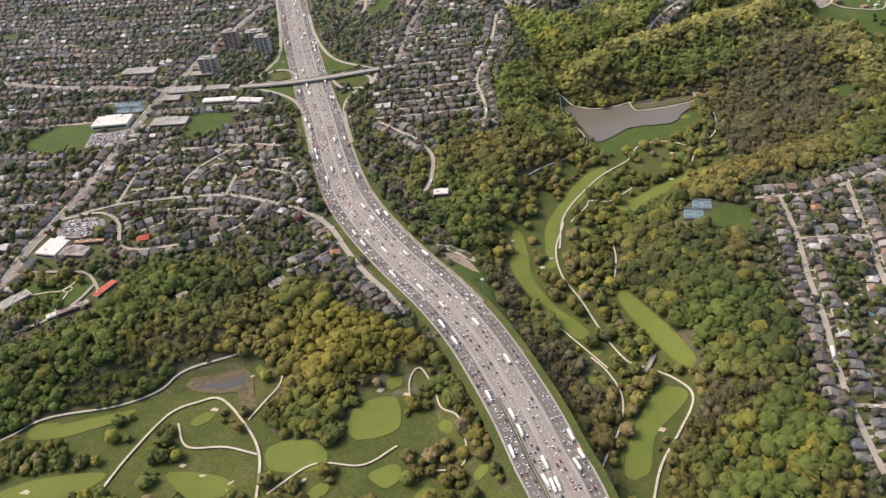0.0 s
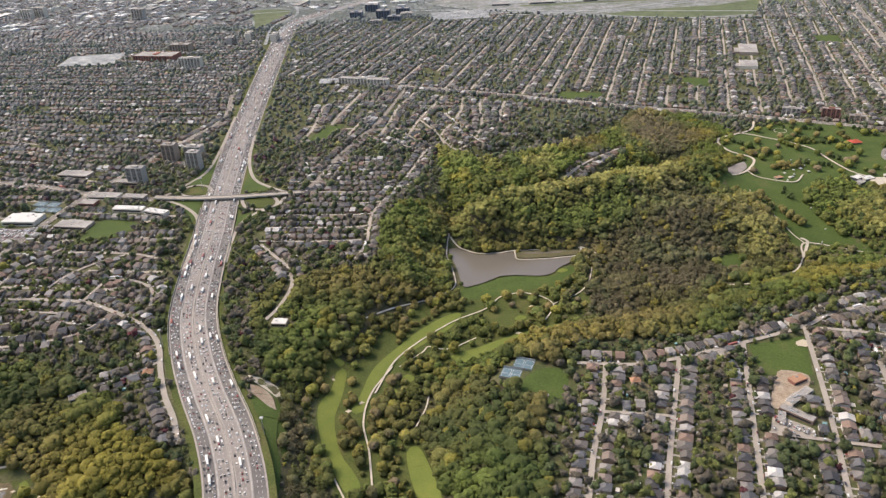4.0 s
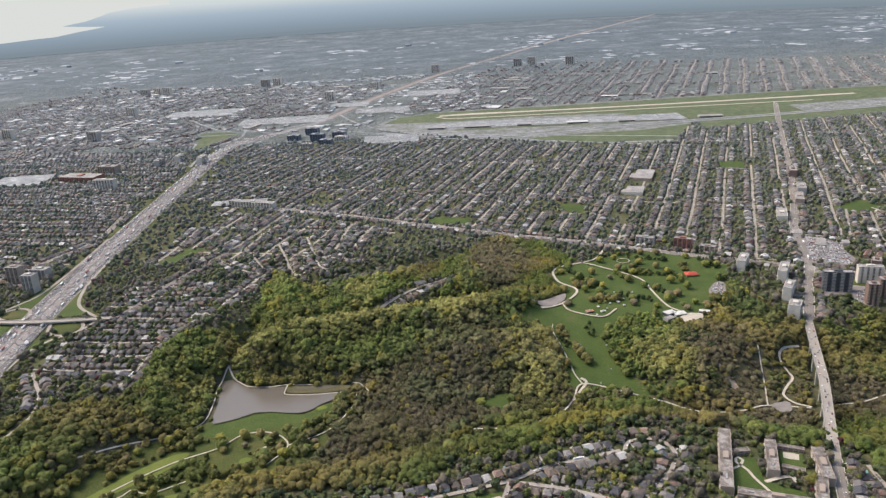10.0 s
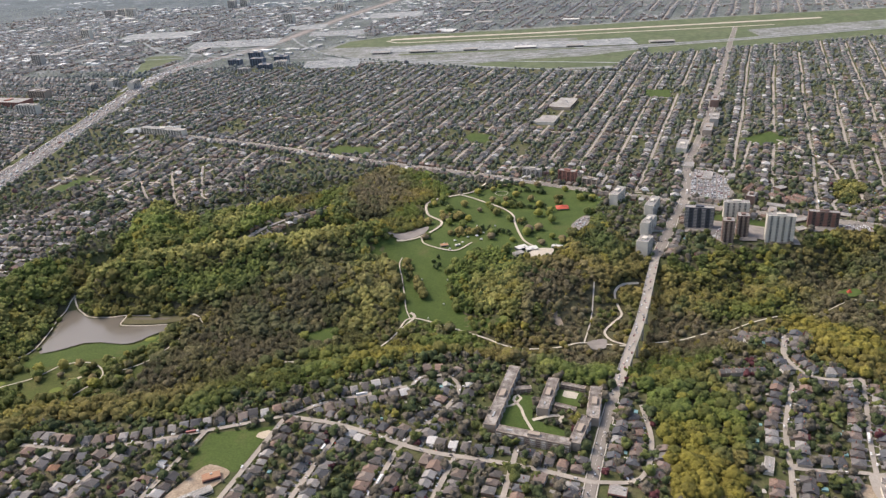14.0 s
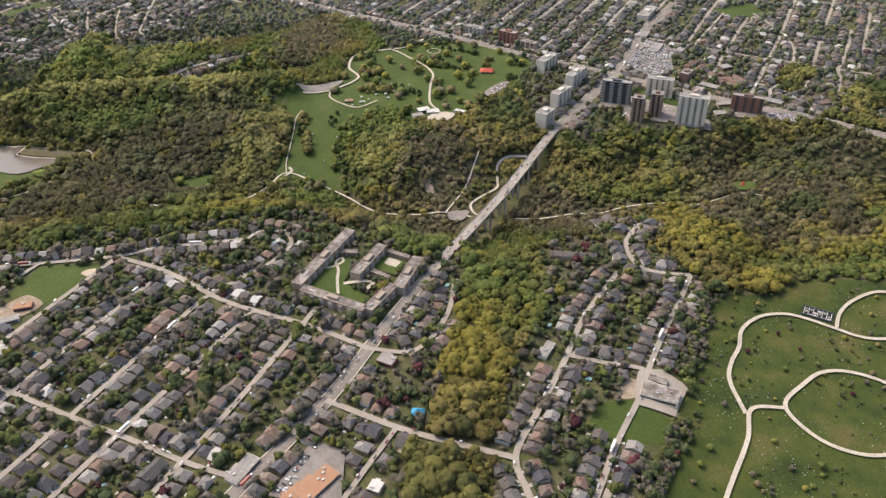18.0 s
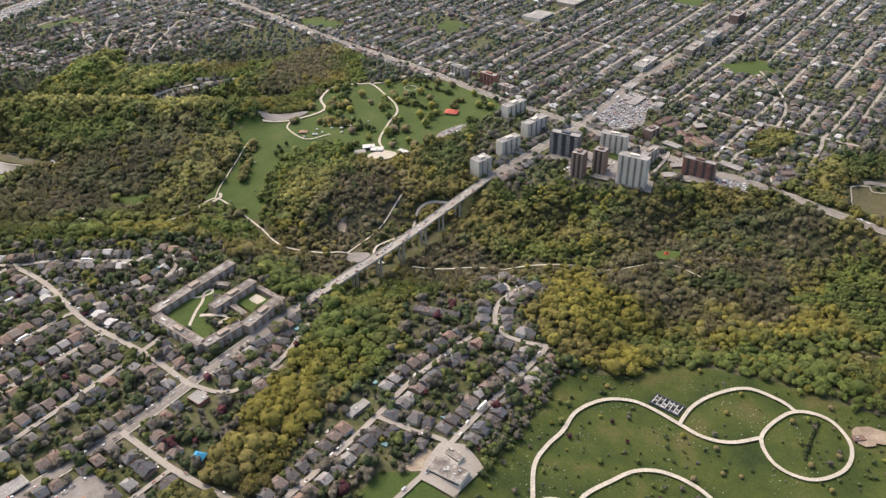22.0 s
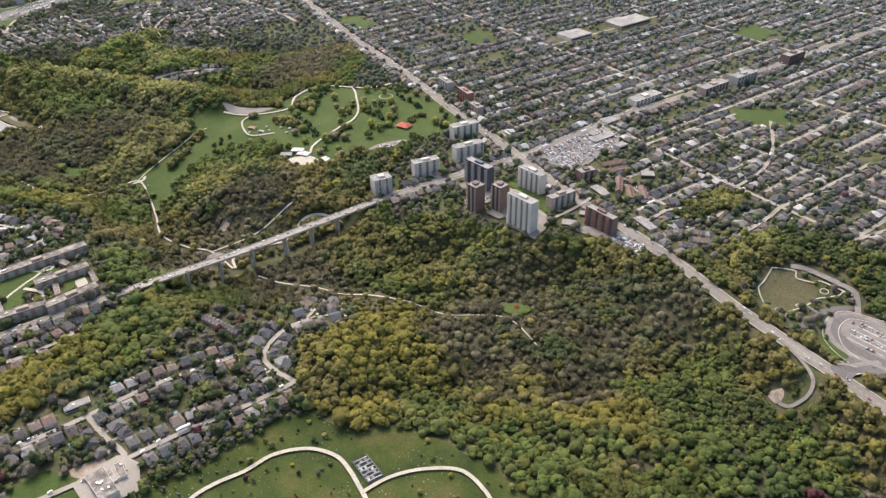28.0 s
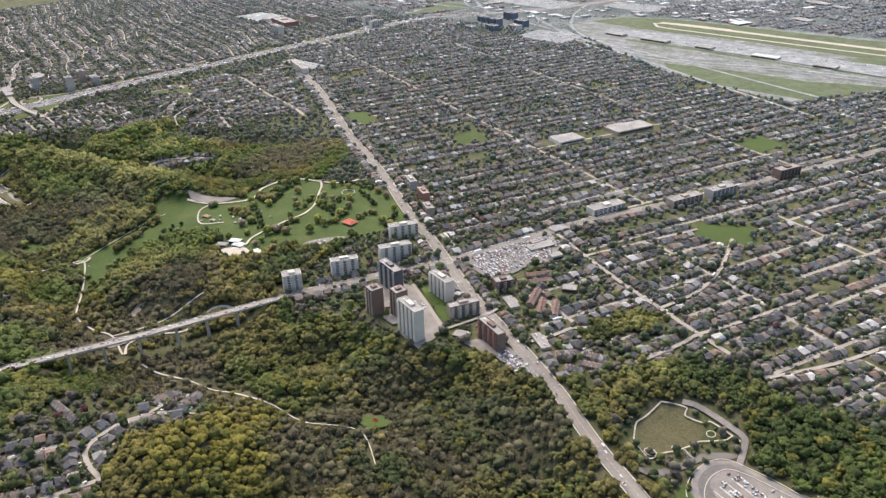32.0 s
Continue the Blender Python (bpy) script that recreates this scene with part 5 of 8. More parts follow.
def apartment(name, label, x, y, way, length, width, storeys, wall, band, cols=0, penthouse=True, roof=None, balcony=None, base=None):
    """A block of flats: body, roof slab, penthouse, a window band for each storey and side, balconies."""
    z = float(height(x, y)) - 0.4 if base is None else base
    h = storeys * STOREY + 0.4
    root = tagged(new(name), label, "building")
    root.matrix_world = Matrix.Translation((x, y, z)) @ Matrix.Rotation(math.atan2(way[1], way[0]), 4, "Z")
    a, b = length / 2, width / 2
    part("body", box_data("body", -a, a, -b, b, 0, h, wall), root)
    part("roof", box_data("roof", -a + 0.2, a - 0.2, -b + 0.2, b - 0.2, h, h + 0.06, roof or flat_roof_mat), root)
    for x0, x1, y0, y1 in ((-a - 0.05, a + 0.05, -b - 0.05, -b + 0.2), (-a - 0.05, a + 0.05, b - 0.2, b + 0.05), (-a - 0.05, -a + 0.2, -b + 0.2, b - 0.2), (a - 0.2, a + 0.05, -b + 0.2, b - 0.2)):
        part("parapet", box_data("parapet", x0, x1, y0, y1, h - 0.2, h + 0.35, wall), root)
    if penthouse:
        pent = part("penthouse", box_data("penthouse", -min(a * 0.35, 3), min(a * 0.35, 3), -b * 0.45, b * 0.45, h + 0.06, h + 1.3, wall, 0.05), root)
        part("vent", box_data("vent", -a * 0.75, -a * 0.6, -0.4, 0.4, h + 0.06, h + 0.5, steel_mat), pent)
    n = cols or max(2, int(length / 3.2))
    w = length / n
    # one continuous bay: glass and spandrel panels by turns, the glass set back a little
    level = [s * STOREY + q for s in range(storeys) for q in (0.05, 0.80)]
    strip = [(px * w * 0.36, 0.0 if i % 2 else 0.02, z_) for i, z_ in enumerate(level) for px in (-1, 1)]
    tall = data_of("window_bay", strip + [(px * w * 0.36, 0.06, z_) for z_ in (level[0], level[-1]) for px in (-1, 1)], [(2 * i, 2 * i + 1, 2 * i + 3, 2 * i + 2) for i in range(len(level) - 1)] + [(2 * len(level), 2 * len(level) + 1, 1, 0), (2 * len(level) - 2, 2 * len(level) - 1, 2 * len(level) + 3, 2 * len(level) + 2)], band)
    tall.materials.append(wall)
    tall.polygons.foreach_set("material_index", [i % 2 for i in range(len(level) - 1)] + [1, 1])
    slab = None
    if balcony:
        slab = data_of("balcony", [(-w * 0.42, -0.45, 0), (w * 0.42, -0.45, 0), (w * 0.42, 0.05, 0), (-w * 0.42, 0.05, 0), (-w * 0.42, -0.45, 0.42), (w * 0.42, -0.45, 0.42), (w * 0.42, 0.05, 0.42), (-w * 0.42, 0.05, 0.42)], BOX, balcony)
    for side, turn in ((-1, 0), (1, math.pi)):
        for i in range(n):
            m = Matrix.Translation(((i - (n - 1) / 2) * w, side * (b + 0.035), 0.7)) @ Matrix.Rotation(turn, 4, "Z")
            if slab is None or i % 2:
                part("window_bay", tall, root, m)
            else:
                for s in range(storeys):
                    part("balcony", slab, root, Matrix.Translation((0, 0, s * STOREY - 0.3)) @ m)
        for s in range(1, storeys):
            if s % 4 == 0 and not balcony:
                part("floor_line", box_data("floor_line", -a, a, side * b - 0.08, side * b + 0.08, s * STOREY + 0.35, s * STOREY + 0.5, wall), root)
    mark_line(np.array([np.array([x, y]) - np.array(way) / np.hypot(*way) * a, np.array([x, y]) + np.array(way) / np.hypot(*way) * a]), b + 1.0)
    return root


T_WHITE = "tall white apartment slab with rows of balconies"
T_BROWN = "tall dark brown apartment tower with pale balcony bands"
apartment("apartment_tower", "tall pale grey apartment slab beside the wooded valley", 667, 526, (25, -6.5), 19, 6.2, 17, white_wall_mat, glass_mat, 9, balcony=white_wall_mat)
apartment("apartment_tower", T_BROWN, 632, 531, (25, -6.5), 8.2, 7.8, 14, brown_wall_mat, glass_mat, 5, balcony=tan_wall_mat)
apartment("apartment_tower", T_BROWN, 645, 538.5, (25, -6.5), 8.2, 7.8, 14, brown_wall_mat, glass_mat, 5, balcony=tan_wall_mat)
apartment("apartment_tower", "dark grey apartment slab beside two brown towers", 619, 557.5, (25, -6.5), 21, 6, 14, dark_wall_mat, glass_mat, 7, balcony=grey_wall_mat)
apartment("apartment_tower", T_WHITE, 651, 570, (18, -4), 18.5, 6, 12, white_wall_mat, glass_mat, 9, balcony=white_wall_mat)
apartment("apartment_block", "brown mid-rise apartment block with pale balconies", 675.5, 562, (8, 17), 19, 5.5, 7, tan_wall_mat, glass_mat, 8, balcony=white_wall_mat)
apartment("apartment_block", "red-brown brick apartment block beside the arterial road", 708, 548, (20.5, -7), 21, 5, 10, brown_wall_mat, glass_mat, 8, balcony=red_wall_mat)
apartment("apartment_block", "brown mid-rise block beside the crossroads", 674.5, 602, (9, 15), 12, 7, 6, brown_wall_mat, glass_mat, 5, balcony=tan_wall_mat)
apartment("apartment_block", T_WHITE, 569, 518, (6, 10), 12, 8, 9, white_wall_mat, glass_mat, 5, balcony=grey_wall_mat)
apartment("apartment_block", T_WHITE, 580, 553, (9.5, 15), 18, 6, 9, white_wall_mat, glass_mat, 7, balcony=white_wall_mat)
apartment("apartment_block", T_WHITE, 591.5, 589, (10.5, 19), 22, 6.5, 9, white_wall_mat, glass_mat, 8, balcony=white_wall_mat)
apartment("apartment_block", T_WHITE, 570, 619, (11, 19), 21, 7, 8, white_wall_mat, glass_mat, 8, balcony=white_wall_mat)
LOW = "long low brick apartment wing round a garden court"
for x, y, w_, l_, d_, s_ in ((456.5, 347, (17, 51), 53, 6, 4), (480, 346, (9.3, 27), 28, 5.6, 4), (491.5, 315.5, (8.5, 19), 22, 5.6, 4), (502, 336.5, (6.5, 26), 27, 6, 4), (469, 312.5, (41, -16), 36, 5.2, 4),
                             (466, 355, (22, 1), 12, 3.2, 2), (494, 355, (14, -6), 13, 2.6, 2), (487.5, 337, (15, -8), 11, 2.8, 2)):
    apartment("apartment_wing", LOW, x, y, w_, l_, d_, s_, tan_wall_mat, brown_wall_mat, int(l_ / 2.6), penthouse=s_ > 2, roof=stained_roof_mat, balcony=grey_wall_mat if s_ > 2 else None)
patch("garden_court", [(459, 351), (473, 350), (470, 330), (482, 322), (486, 318), (480, 312), (453, 323)], lawn_mat, "green garden court between apartment wings", "grass", TAKEN, curve=False)
patch("garden_court", [(486, 354), (498, 351), (495, 338), (482, 344)], lawn_mat, "green inner court between apartment wings", "grass", TAKEN, curve=False)
patch("garden_terrace", [(489, 353), (496.5, 350.5), (494, 345), (487, 347.5)], path_mat, "pale paved terrace in an inner court", "pavement", TAKEN, curve=False)
path(1.6, (457, 341), (462, 343), (466, 348), (464.5, 351), (462, 347), (465, 340), (466, 333), (468, 325), (470, 318), label="winding pale garden path")
path(2.4, (470, 329), (476, 331), (481, 332), (485, 331), (482, 325), label="winding pale garden path")
for x, y, w_, l_, d_, s_, wm, lb in (
        (-99, 641, (1, -0.2), 15, 8, 12, grey_wall_mat, "dark grey office tower beside the interchange"), (-82, 693, (1, -0.2), 13, 9, 13, tan_wall_mat, "tan apartment tower near the highway"),
        (-54, 664, (1, -0.2), 11, 9, 14, grey_wall_mat, "grey apartment tower near the highway"), (-62, 700, (1, -0.2), 16, 10, 8, grey_wall_mat, "grey mid-rise block near the highway"),
        (507, 693, (16, -9), 17, 6, 6, grey_wall_mat, "grey mid-rise apartment beside the arterial"), (537, 676, (16, -9), 16, 6, 8, red_wall_mat, "red-brick mid-rise apartment beside the arterial"),
        (555, 662, (16, -9), 14, 6, 5, tan_wall_mat, "tan mid-rise apartment beside the arterial"), (94, 908, (58, -25), 62, 9, 6, white_wall_mat, "long pale mid-rise block in three wings"),
        (-136, 1048, (1, -0.2), 30, 10, 11, white_wall_mat, "white apartment slab far off"), (-195, 1110, (1, -0.3), 60, 26, 6, red_wall_mat, "red-brown hospital block far off"),
        (-170, 1150, (1, -0.3), 30, 14, 9, tan_wall_mat, "tan hospital tower far off"), (78, 1322, (1, -0.2), 20, 14, 7, blue_glass_mat, "blue-grey glass office block far off"), (104, 1362, (1, -0.2), 22, 14, 10, blue_glass_mat, "blue-grey glass office tower far off"), (155, 1324, (1, -0.2), 22, 14, 8, blue_glass_mat, "blue-grey glass office block far off"), (110, 1248, (1, -0.2), 18, 12, 6, grey_wall_mat, "grey office block far off"),
        (139, 1268, (1, -0.2), 20, 14, 7, blue_glass_mat, "dark glass office block far off"), (122, 1296, (1, -0.2), 22, 14, 11, blue_glass_mat, "dark glass office tower far off"),
        (160, 1300, (1, -0.2), 20, 14, 5, white_wall_mat, "pale office wing far off"), (-40, 1180, (0.1, 1), 24, 9, 9, white_wall_mat, "pale apartment slab far off"),
        (-80, 1200, (0.1, 1), 20, 9, 9, white_wall_mat, "pale apartment slab far off"), (-105, 1180, (0.1, 1), 20, 9, 8, grey_wall_mat, "grey apartment slab far off"),
        (660, 750, (1, 2.6), 30, 10, 4, white_wall_mat, "pale mid-rise block on the avenue"), (716, 830, (1, 2.6), 26, 9, 7, grey_wall_mat, "grey mid-rise block on the avenue"),
        (740, 905, (1, 2.6), 24, 9, 7, brown_wall_mat, "brown mid-rise block on the avenue"), (700, 800, (1, 2.6), 30, 9, 5, tan_wall_mat, "tan mid-rise block on the avenue")):
    apartment("office_block" if "office" in lb or "hospital" in lb else "apartment_block", lb, x, y, w_, l_, d_, s_, wm, glass_mat, int(max(3, l_ / 4)))


def flat_building(name, label, x, y, way, length, width, h, wall, roof, units=3, seed=0):
    """A low flat-roofed building with parapet, roof units, a window strip and a lower wing."""
    rng = random.Random(seed)
    z = float(height(x, y)) - 0.3
    root = tagged(new(name), label, "building")
    root.matrix_world = Matrix.Translation((x, y, z)) @ Matrix.Rotation(math.atan2(way[1], way[0]), 4, "Z")
    a, b = length / 2, width / 2
    part("body", box_data("body", -a, a, -b, b, 0, h, wall), root)
    part("roof", box_data("roof", -a + 0.15, a - 0.15, -b + 0.15, b - 0.15, h, h + 0.08, roof), root)
    part("wing", box_data("wing", -a * 0.7, a * 0.2, b, b * 1.5, 0, h * 0.7, wall), root)
    part("wing_roof", box_data("wing_roof", -a * 0.7 + 0.1, a * 0.2 - 0.1, b, b * 1.5 - 0.1, h * 0.7, h * 0.7 + 0.06, roof), root)
    for side in (-1, 1):
        part("window_strip", box_data("window_strip", -a * 0.9, a * 0.9, side * b - 0.05, side * b + 0.05, h * 0.35, h * 0.7, glass_mat), root)
    for _ in range(units):
        ux, uy = rng.uniform(-a * 0.8, a * 0.8), rng.uniform(-b * 0.7, b * 0.7)
        part("roof_unit", box_data("roof_unit", ux - 0.6, ux + 0.6, uy - 0.4, uy + 0.4, h + 0.08, h + 0.6, steel_mat, 0.05), root)
    mark_line(np.array([np.array([x, y]) - np.array(way) / np.hypot(*way) * a, np.array([x, y]) + np.array(way) / np.hypot(*way) * a]), b * 1.5 + 0.6)
    return root


for k, (x, y, w_, l_, d_, h_, wm, rm, lb) in enumerate((
        (618.5, 265.8, (15, -4.2), 15.5, 7.6, 3.0, white_wall_mat, stained_roof_mat, "pale school building with a mottled flat roof"),
        (618.5, 274.5, (15, -7), 8, 3.2, 2.2, white_wall_mat, stained_roof_mat, "low pale school wing beside a paved yard"),
        (487, 207, (10, 16), 17, 8, 2.4, tan_wall_mat, orange_roof_mat, "low building with orange roof beside the arterial"),
        (480, 202, (10, 16), 10, 6, 2.0, tan_wall_mat, orange_roof_mat, "low building wing with orange roof"),
        (509, 208, (1, -0.3), 5, 5, 2.2, white_wall_mat, white_roof_mat, "small building with a white flat roof"),
        (-170, 574, (30, -6), 28, 16, 4.0, white_wall_mat, white_roof_mat, "arena with a bright white roof"),
        (-126, 558, (30, -8), 28, 12, 2.6, tan_wall_mat, flat_roof_mat, "flat-roofed school beside a green field"),
        (-181, 411, (21, -10), 14, 15, 3.2, white_wall_mat, white_roof_mat, "wide campus building with a pale stepped roof"),
        (-167, 403, (21, -8), 17, 9, 2.6, tan_wall_mat, stained_roof_mat, "flat-roofed campus wing round a dark court"),
        (-160, 411, (21, -4), 18, 3, 2.4, brown_wall_mat, orange_roof_mat, "long low brown campus wing"),
        (-158, 348, (18, 5.5), 17, 4, 2.6, red_wall_mat, stained_roof_mat, "long brick terrace at the edge of the woods"),
        (-168, 344, (18, 5.5), 5, 3.6, 3.0, white_wall_mat, white_roof_mat, "small white house at the edge of the woods"),
        (-100, 340, (1, 0.4), 6, 4, 2.6, white_wall_mat, stained_roof_mat, "white house among the trees"),
        (-50, 335.5, (1, 0.5), 9, 5, 2.4, white_wall_mat, stained_roof_mat, "large pale house among the trees"),
        (-143.5, 360.5, (8, 9.5), 14, 4.4, 2.0, tan_wall_mat, red_roof_mat, "low building with a bright red-orange roof"),
        (-90, 580, (1, -0.25), 26, 7, 3.4, white_wall_mat, white_roof_mat, "pale low institution beside the interchange"),
        (312.2, 284.6, (16.7, 10.4), 18, 4.2, 2.2, white_wall_mat, flat_roof_mat, "long pale-roofed school wing on sandy ground"),
        (317.5, 297, (8, 3), 8.5, 4.5, 2.4, red_wall_mat, orange_roof_mat, "brick school wing under construction"),
        (305, 272, (11.6, -13.4), 16, 4.5, 2.6, brown_wall_mat, flat_roof_mat, "brown brick school wing beside a parking yard"),
        (297, 271, (6, 12), 8, 3.6, 2.0, tan_wall_mat, flat_roof_mat, "low tan school annex"),
        (501.5, 275.5, (1, -0.35), 8, 6, 2.6, red_wall_mat, flat_roof_mat, "brick shop block on the corner of the arterial"),
        (457, 211, (1, 2.6), 14, 6, 2.2, white_wall_mat, flat_roof_mat, "pale low shops beside the road"),
        (696, 559, (1, 0.3), 12, 5, 2.0, tan_wall_mat, flat_roof_mat, "low shops beside an apartment block"),
        (690, 543.5, (1, 0.35), 9, 6, 1.8, tan_wall_mat, flat_roof_mat, "low flat-roofed building below apartment blocks"),
        (659, 665, (1, 2.6), 20, 8, 2.6, tan_wall_mat, flat_roof_mat, "long tan shopping plaza behind parked cars"),
        (677, 657, (1, 2.6), 9, 6, 4.2, grey_wall_mat, flat_roof_mat, "grey office block beside the plaza"),
        (708, 627, (1, 0.5), 9, 7, 2.6, brown_wall_mat, flat_roof_mat, "brown flat-roofed hall among houses"),
        (652, 668, (1, 2.6), 7, 5, 2.4, red_wall_mat, flat_roof_mat, "small red shop in the plaza"),
        (-118, 612, (1, -0.25), 26, 10, 3.0, white_wall_mat, flat_roof_mat, "pale institutional wing with a flat roof"),
        (-92, 604, (1, -0.25), 20, 8, 3.4, tan_wall_mat, flat_roof_mat, "tan institutional wing with a flat roof"),
        (-66, 570, (1, -0.5), 20, 7, 3.2, white_wall_mat, white_roof_mat, "pale institutional wing beside the ramp"),
        (-161, 669, (1, -0.3), 30, 12, 3.0, tan_wall_mat, flat_roof_mat, "tan flat-roofed shops by the arterial"),
        (-128, 600, (1, -0.25), 14, 9, 2.8, red_wall_mat, flat_roof_mat, "brick wing with a flat roof"),
        (-106, 640, (1, -0.25), 20, 8, 3.0, tan_wall_mat, flat_roof_mat, "low tan shops by the arterial"),
        (-192, 366, (1, 0.8), 16, 7, 2.4, white_wall_mat, flat_roof_mat, "low pale building by the road"),
        (426, 547, (1, 0.2), 6, 4, 1.6, tan_wall_mat, orange_roof_mat, "brown-roofed lodge at the top of the slope"),
        (509, 534, (1, -0.4), 8, 4, 1.8, white_wall_mat, white_roof_mat, "white-roofed building by the park road"),
        (483, 534, (1, 0.5), 9, 6, 2.4, dark_wall_mat, white_roof_mat, "dark glass pavilion with a pale roof in the park"),
        (652, 697, (1, 2.6), 12, 8, 2.6, white_wall_mat, flat_roof_mat, "pale shopping plaza with flat roof"),
        (690, 590, (5, -3), 14, 6, 2.2, grey_wall_mat, flat_roof_mat, "low shops beside the arterial"),
        (729, 566, (5, -3), 16, 6, 2.2, tan_wall_mat, flat_roof_mat, "low shops beside the arterial"),
        (572, 940, (1, 2.6), 45, 22, 4.0, tan_wall_mat, flat_roof_mat, "wide school with a pale gravel roof"),
        (543, 872, (1, 2.6), 28, 20, 4.0, white_wall_mat, flat_roof_mat, "pale school with light roof"),
        (883.5, 518, (12.5, -6.5), 14, 8, 3.4, blue_glass_mat, flat_roof_mat, "modern glass building with pale roof beside a parking loop"),
        (898, 524, (12.5, -6), 14, 9, 2.6, grey_wall_mat, rough_mat, "low building with a planted olive roof"),
        (776.5, 331, (1, 0.4), 5, 3, 1.6, brown_wall_mat, brown_roof_mat, "low brown building beside the cemetery drive"),
        (789, 331, (1, 0.2), 4, 3.2, 1.6, grey_wall_mat, flat_roof_mat, "grey shed in a sandy yard"),
        (571.5, 288.5, (4, 9), 11, 4.2, 2.2, white_wall_mat, flat_roof_mat, "long pale building among trees and houses"),
        (490, 532, (1, 0.2), 9, 6, 2.2, white_wall_mat, white_roof_mat, "white pavilion on the park lawn"),
        (480, 525, (1, 0.6), 8, 5, 2.2, grey_wall_mat, flat_roof_mat, "dark-roofed building in the green park"),
                (436, 546, (1, 0.2), 4, 2.5, 1.4, white_wall_mat, white_roof_mat, "small white hut in the park"),
        (49, 392, (1, -0.2), 9, 6, 2.4, tan_wall_mat, white_roof_mat, "house with a bright white roof near the woods"))):
    flat_building("school" if "school" in lb else "building", lb, x, y, w_, l_, d_, h_, wm, rm, 5 if l_ > 14 else 1, k)
for k, (x, y) in enumerate(((320, 1345), (390, 1338), (470, 1332), (560, 1322), (640, 1312), (780, 1306))):
    flat_building("hangar", "long pale hangar beside the airfield apron", x, y, (1, -0.1), (30, 44, 24, 36, 28, 40)[k], 14, 3.5, grey_wall_mat, white_roof_mat if k == 3 else flat_roof_mat, 1, k)
rng = random.Random(5)
for k in range(32):
    ring = rng.random()
    x, y = (rng.uniform(-600, 330), rng.uniform(1380, 2150)) if ring < 0.75 else (rng.uniform(250, 1000), rng.uniform(1500, 2150))
    if at(x, y) == FREE:
        flat_building("warehouse", "large pale flat-roofed warehouse far off", x, y, BD if rng.random() < 0.5 else BN, rng.uniform(22, 48), rng.uniform(12, 22), rng.uniform(2.5, 4), grey_wall_mat, rng.choice((white_roof_mat, flat_roof_mat, flat_roof_mat, flat_roof_mat)), 1, k)
for k, (x, y) in enumerate(((-420, 2050), (-390, 2060), (-360, 2040), (560, 2230), (600, 2240), (180, 1920), (-120, 2100), (-90, 2110), (330, 2200), (700, 2200), (-520, 1500), (-500, 1510), (-300, 1420), (-330, 1700), (90, 1760), (-640, 1250), (-610, 1240))):
    apartment("apartment_tower", "pale apartment tower on the horizon", x, y, BN, 22, 11, 14 + k % 5, white_wall_mat if k % 3 else grey_wall_mat, glass_mat, 4, penthouse=False)


def pavilion(name, label, x, y, r, h, mat):
    """A round-cornered red pavilion: walls, wide hipped roof, lantern."""
    root = tagged(new(name), label, "building")
    root.matrix_world = Matrix.Translation((x, y, float(height(x, y))))
    part("wall", box_data("wall", -r, r, -r * 0.7, r * 0.7, -0.3, h, tan_wall_mat), root)
    part("roof", box_data("roof", -r * 1.25, r * 1.25, -r, r, h, h + 1.4, mat, r * 0.8), root)
    part("lantern", box_data("lantern", -0.5, 0.5, -0.4, 0.4, h + 1.3, h + 2.0, mat, 0.15), root)
    mark_line(np.array([[x - r, y], [x + r, y]]), r + 1)


pavilion("pavilion", "park pavilion with a bright red hipped roof", 523, 609, 4.2, 1.6, red_roof_mat)
pavilion("pavilion", "small shelter with a red roof in a valley clearing", 694, 470, 1.3, 1.0, red_roof_mat)
pavilion("house", "house with a bright orange-red roof among trees", -128, 404, 3.0, 1.8, red_roof_mat)
pavilion("house", "house with a sandy yellow roof among trees", -18, 352, 2.4, 1.8, orange_roof_mat)
pavilion("house", "house with a bright blue tarpaulin roof", 519.5, 246, 2.2, 1.6, blue_mat)
pavilion("house", "house with an orange roof on a residential street", 238, 308, 2.2, 1.6, orange_roof_mat)
patch("meadow", [(684, 466), (692, 476), (702, 472), (696, 463)], lawn_mat, "small green clearing in the woods", "grass")

blackish_mat = plain("black_granite", (0.035, 0.036, 0.036), 0.75)
root = tagged(new("mausoleum"), "dark walled court of white stone tombs on the lawn", "monument")
root.matrix_world = Matrix.Translation((699.5, 330.5, float(height(699.5, 330.5)))) @ Matrix.Rotation(math.atan2(-6, 14), 4, "Z")
part("base", box_data("base", -7, 7, -3.4, 3.4, -0.4, 0.35, blackish_mat), root)
for ix in range(7):
    part("crosswall", box_data("crosswall", -6.12 + ix * 2.0, -5.88 + ix * 2.0, -3.2, 3.2, 0.35, 0.9, white_roof_mat), root)
for ix in range(6):
    for iy in range(3):
        dark = (ix * 2 + iy) % 3 == 0
        part("tomb", box_data("tomb", -5.6 + ix * 2.0, -4.4 + ix * 2.0, -2.7 + iy * 2.0, -1.7 + iy * 2.0, 0.35, 0.85, blackish_mat if dark else stone_mat, 0.08), root)
for s in (-1, 1):
    part("wall", box_data("wall", -7, 7, s * 3.4 - 0.15, s * 3.4 + 0.15, 0.35, 1.2, dark_wall_mat), root)
mark_line(np.array([[693, 333], [706, 328]]), 5)


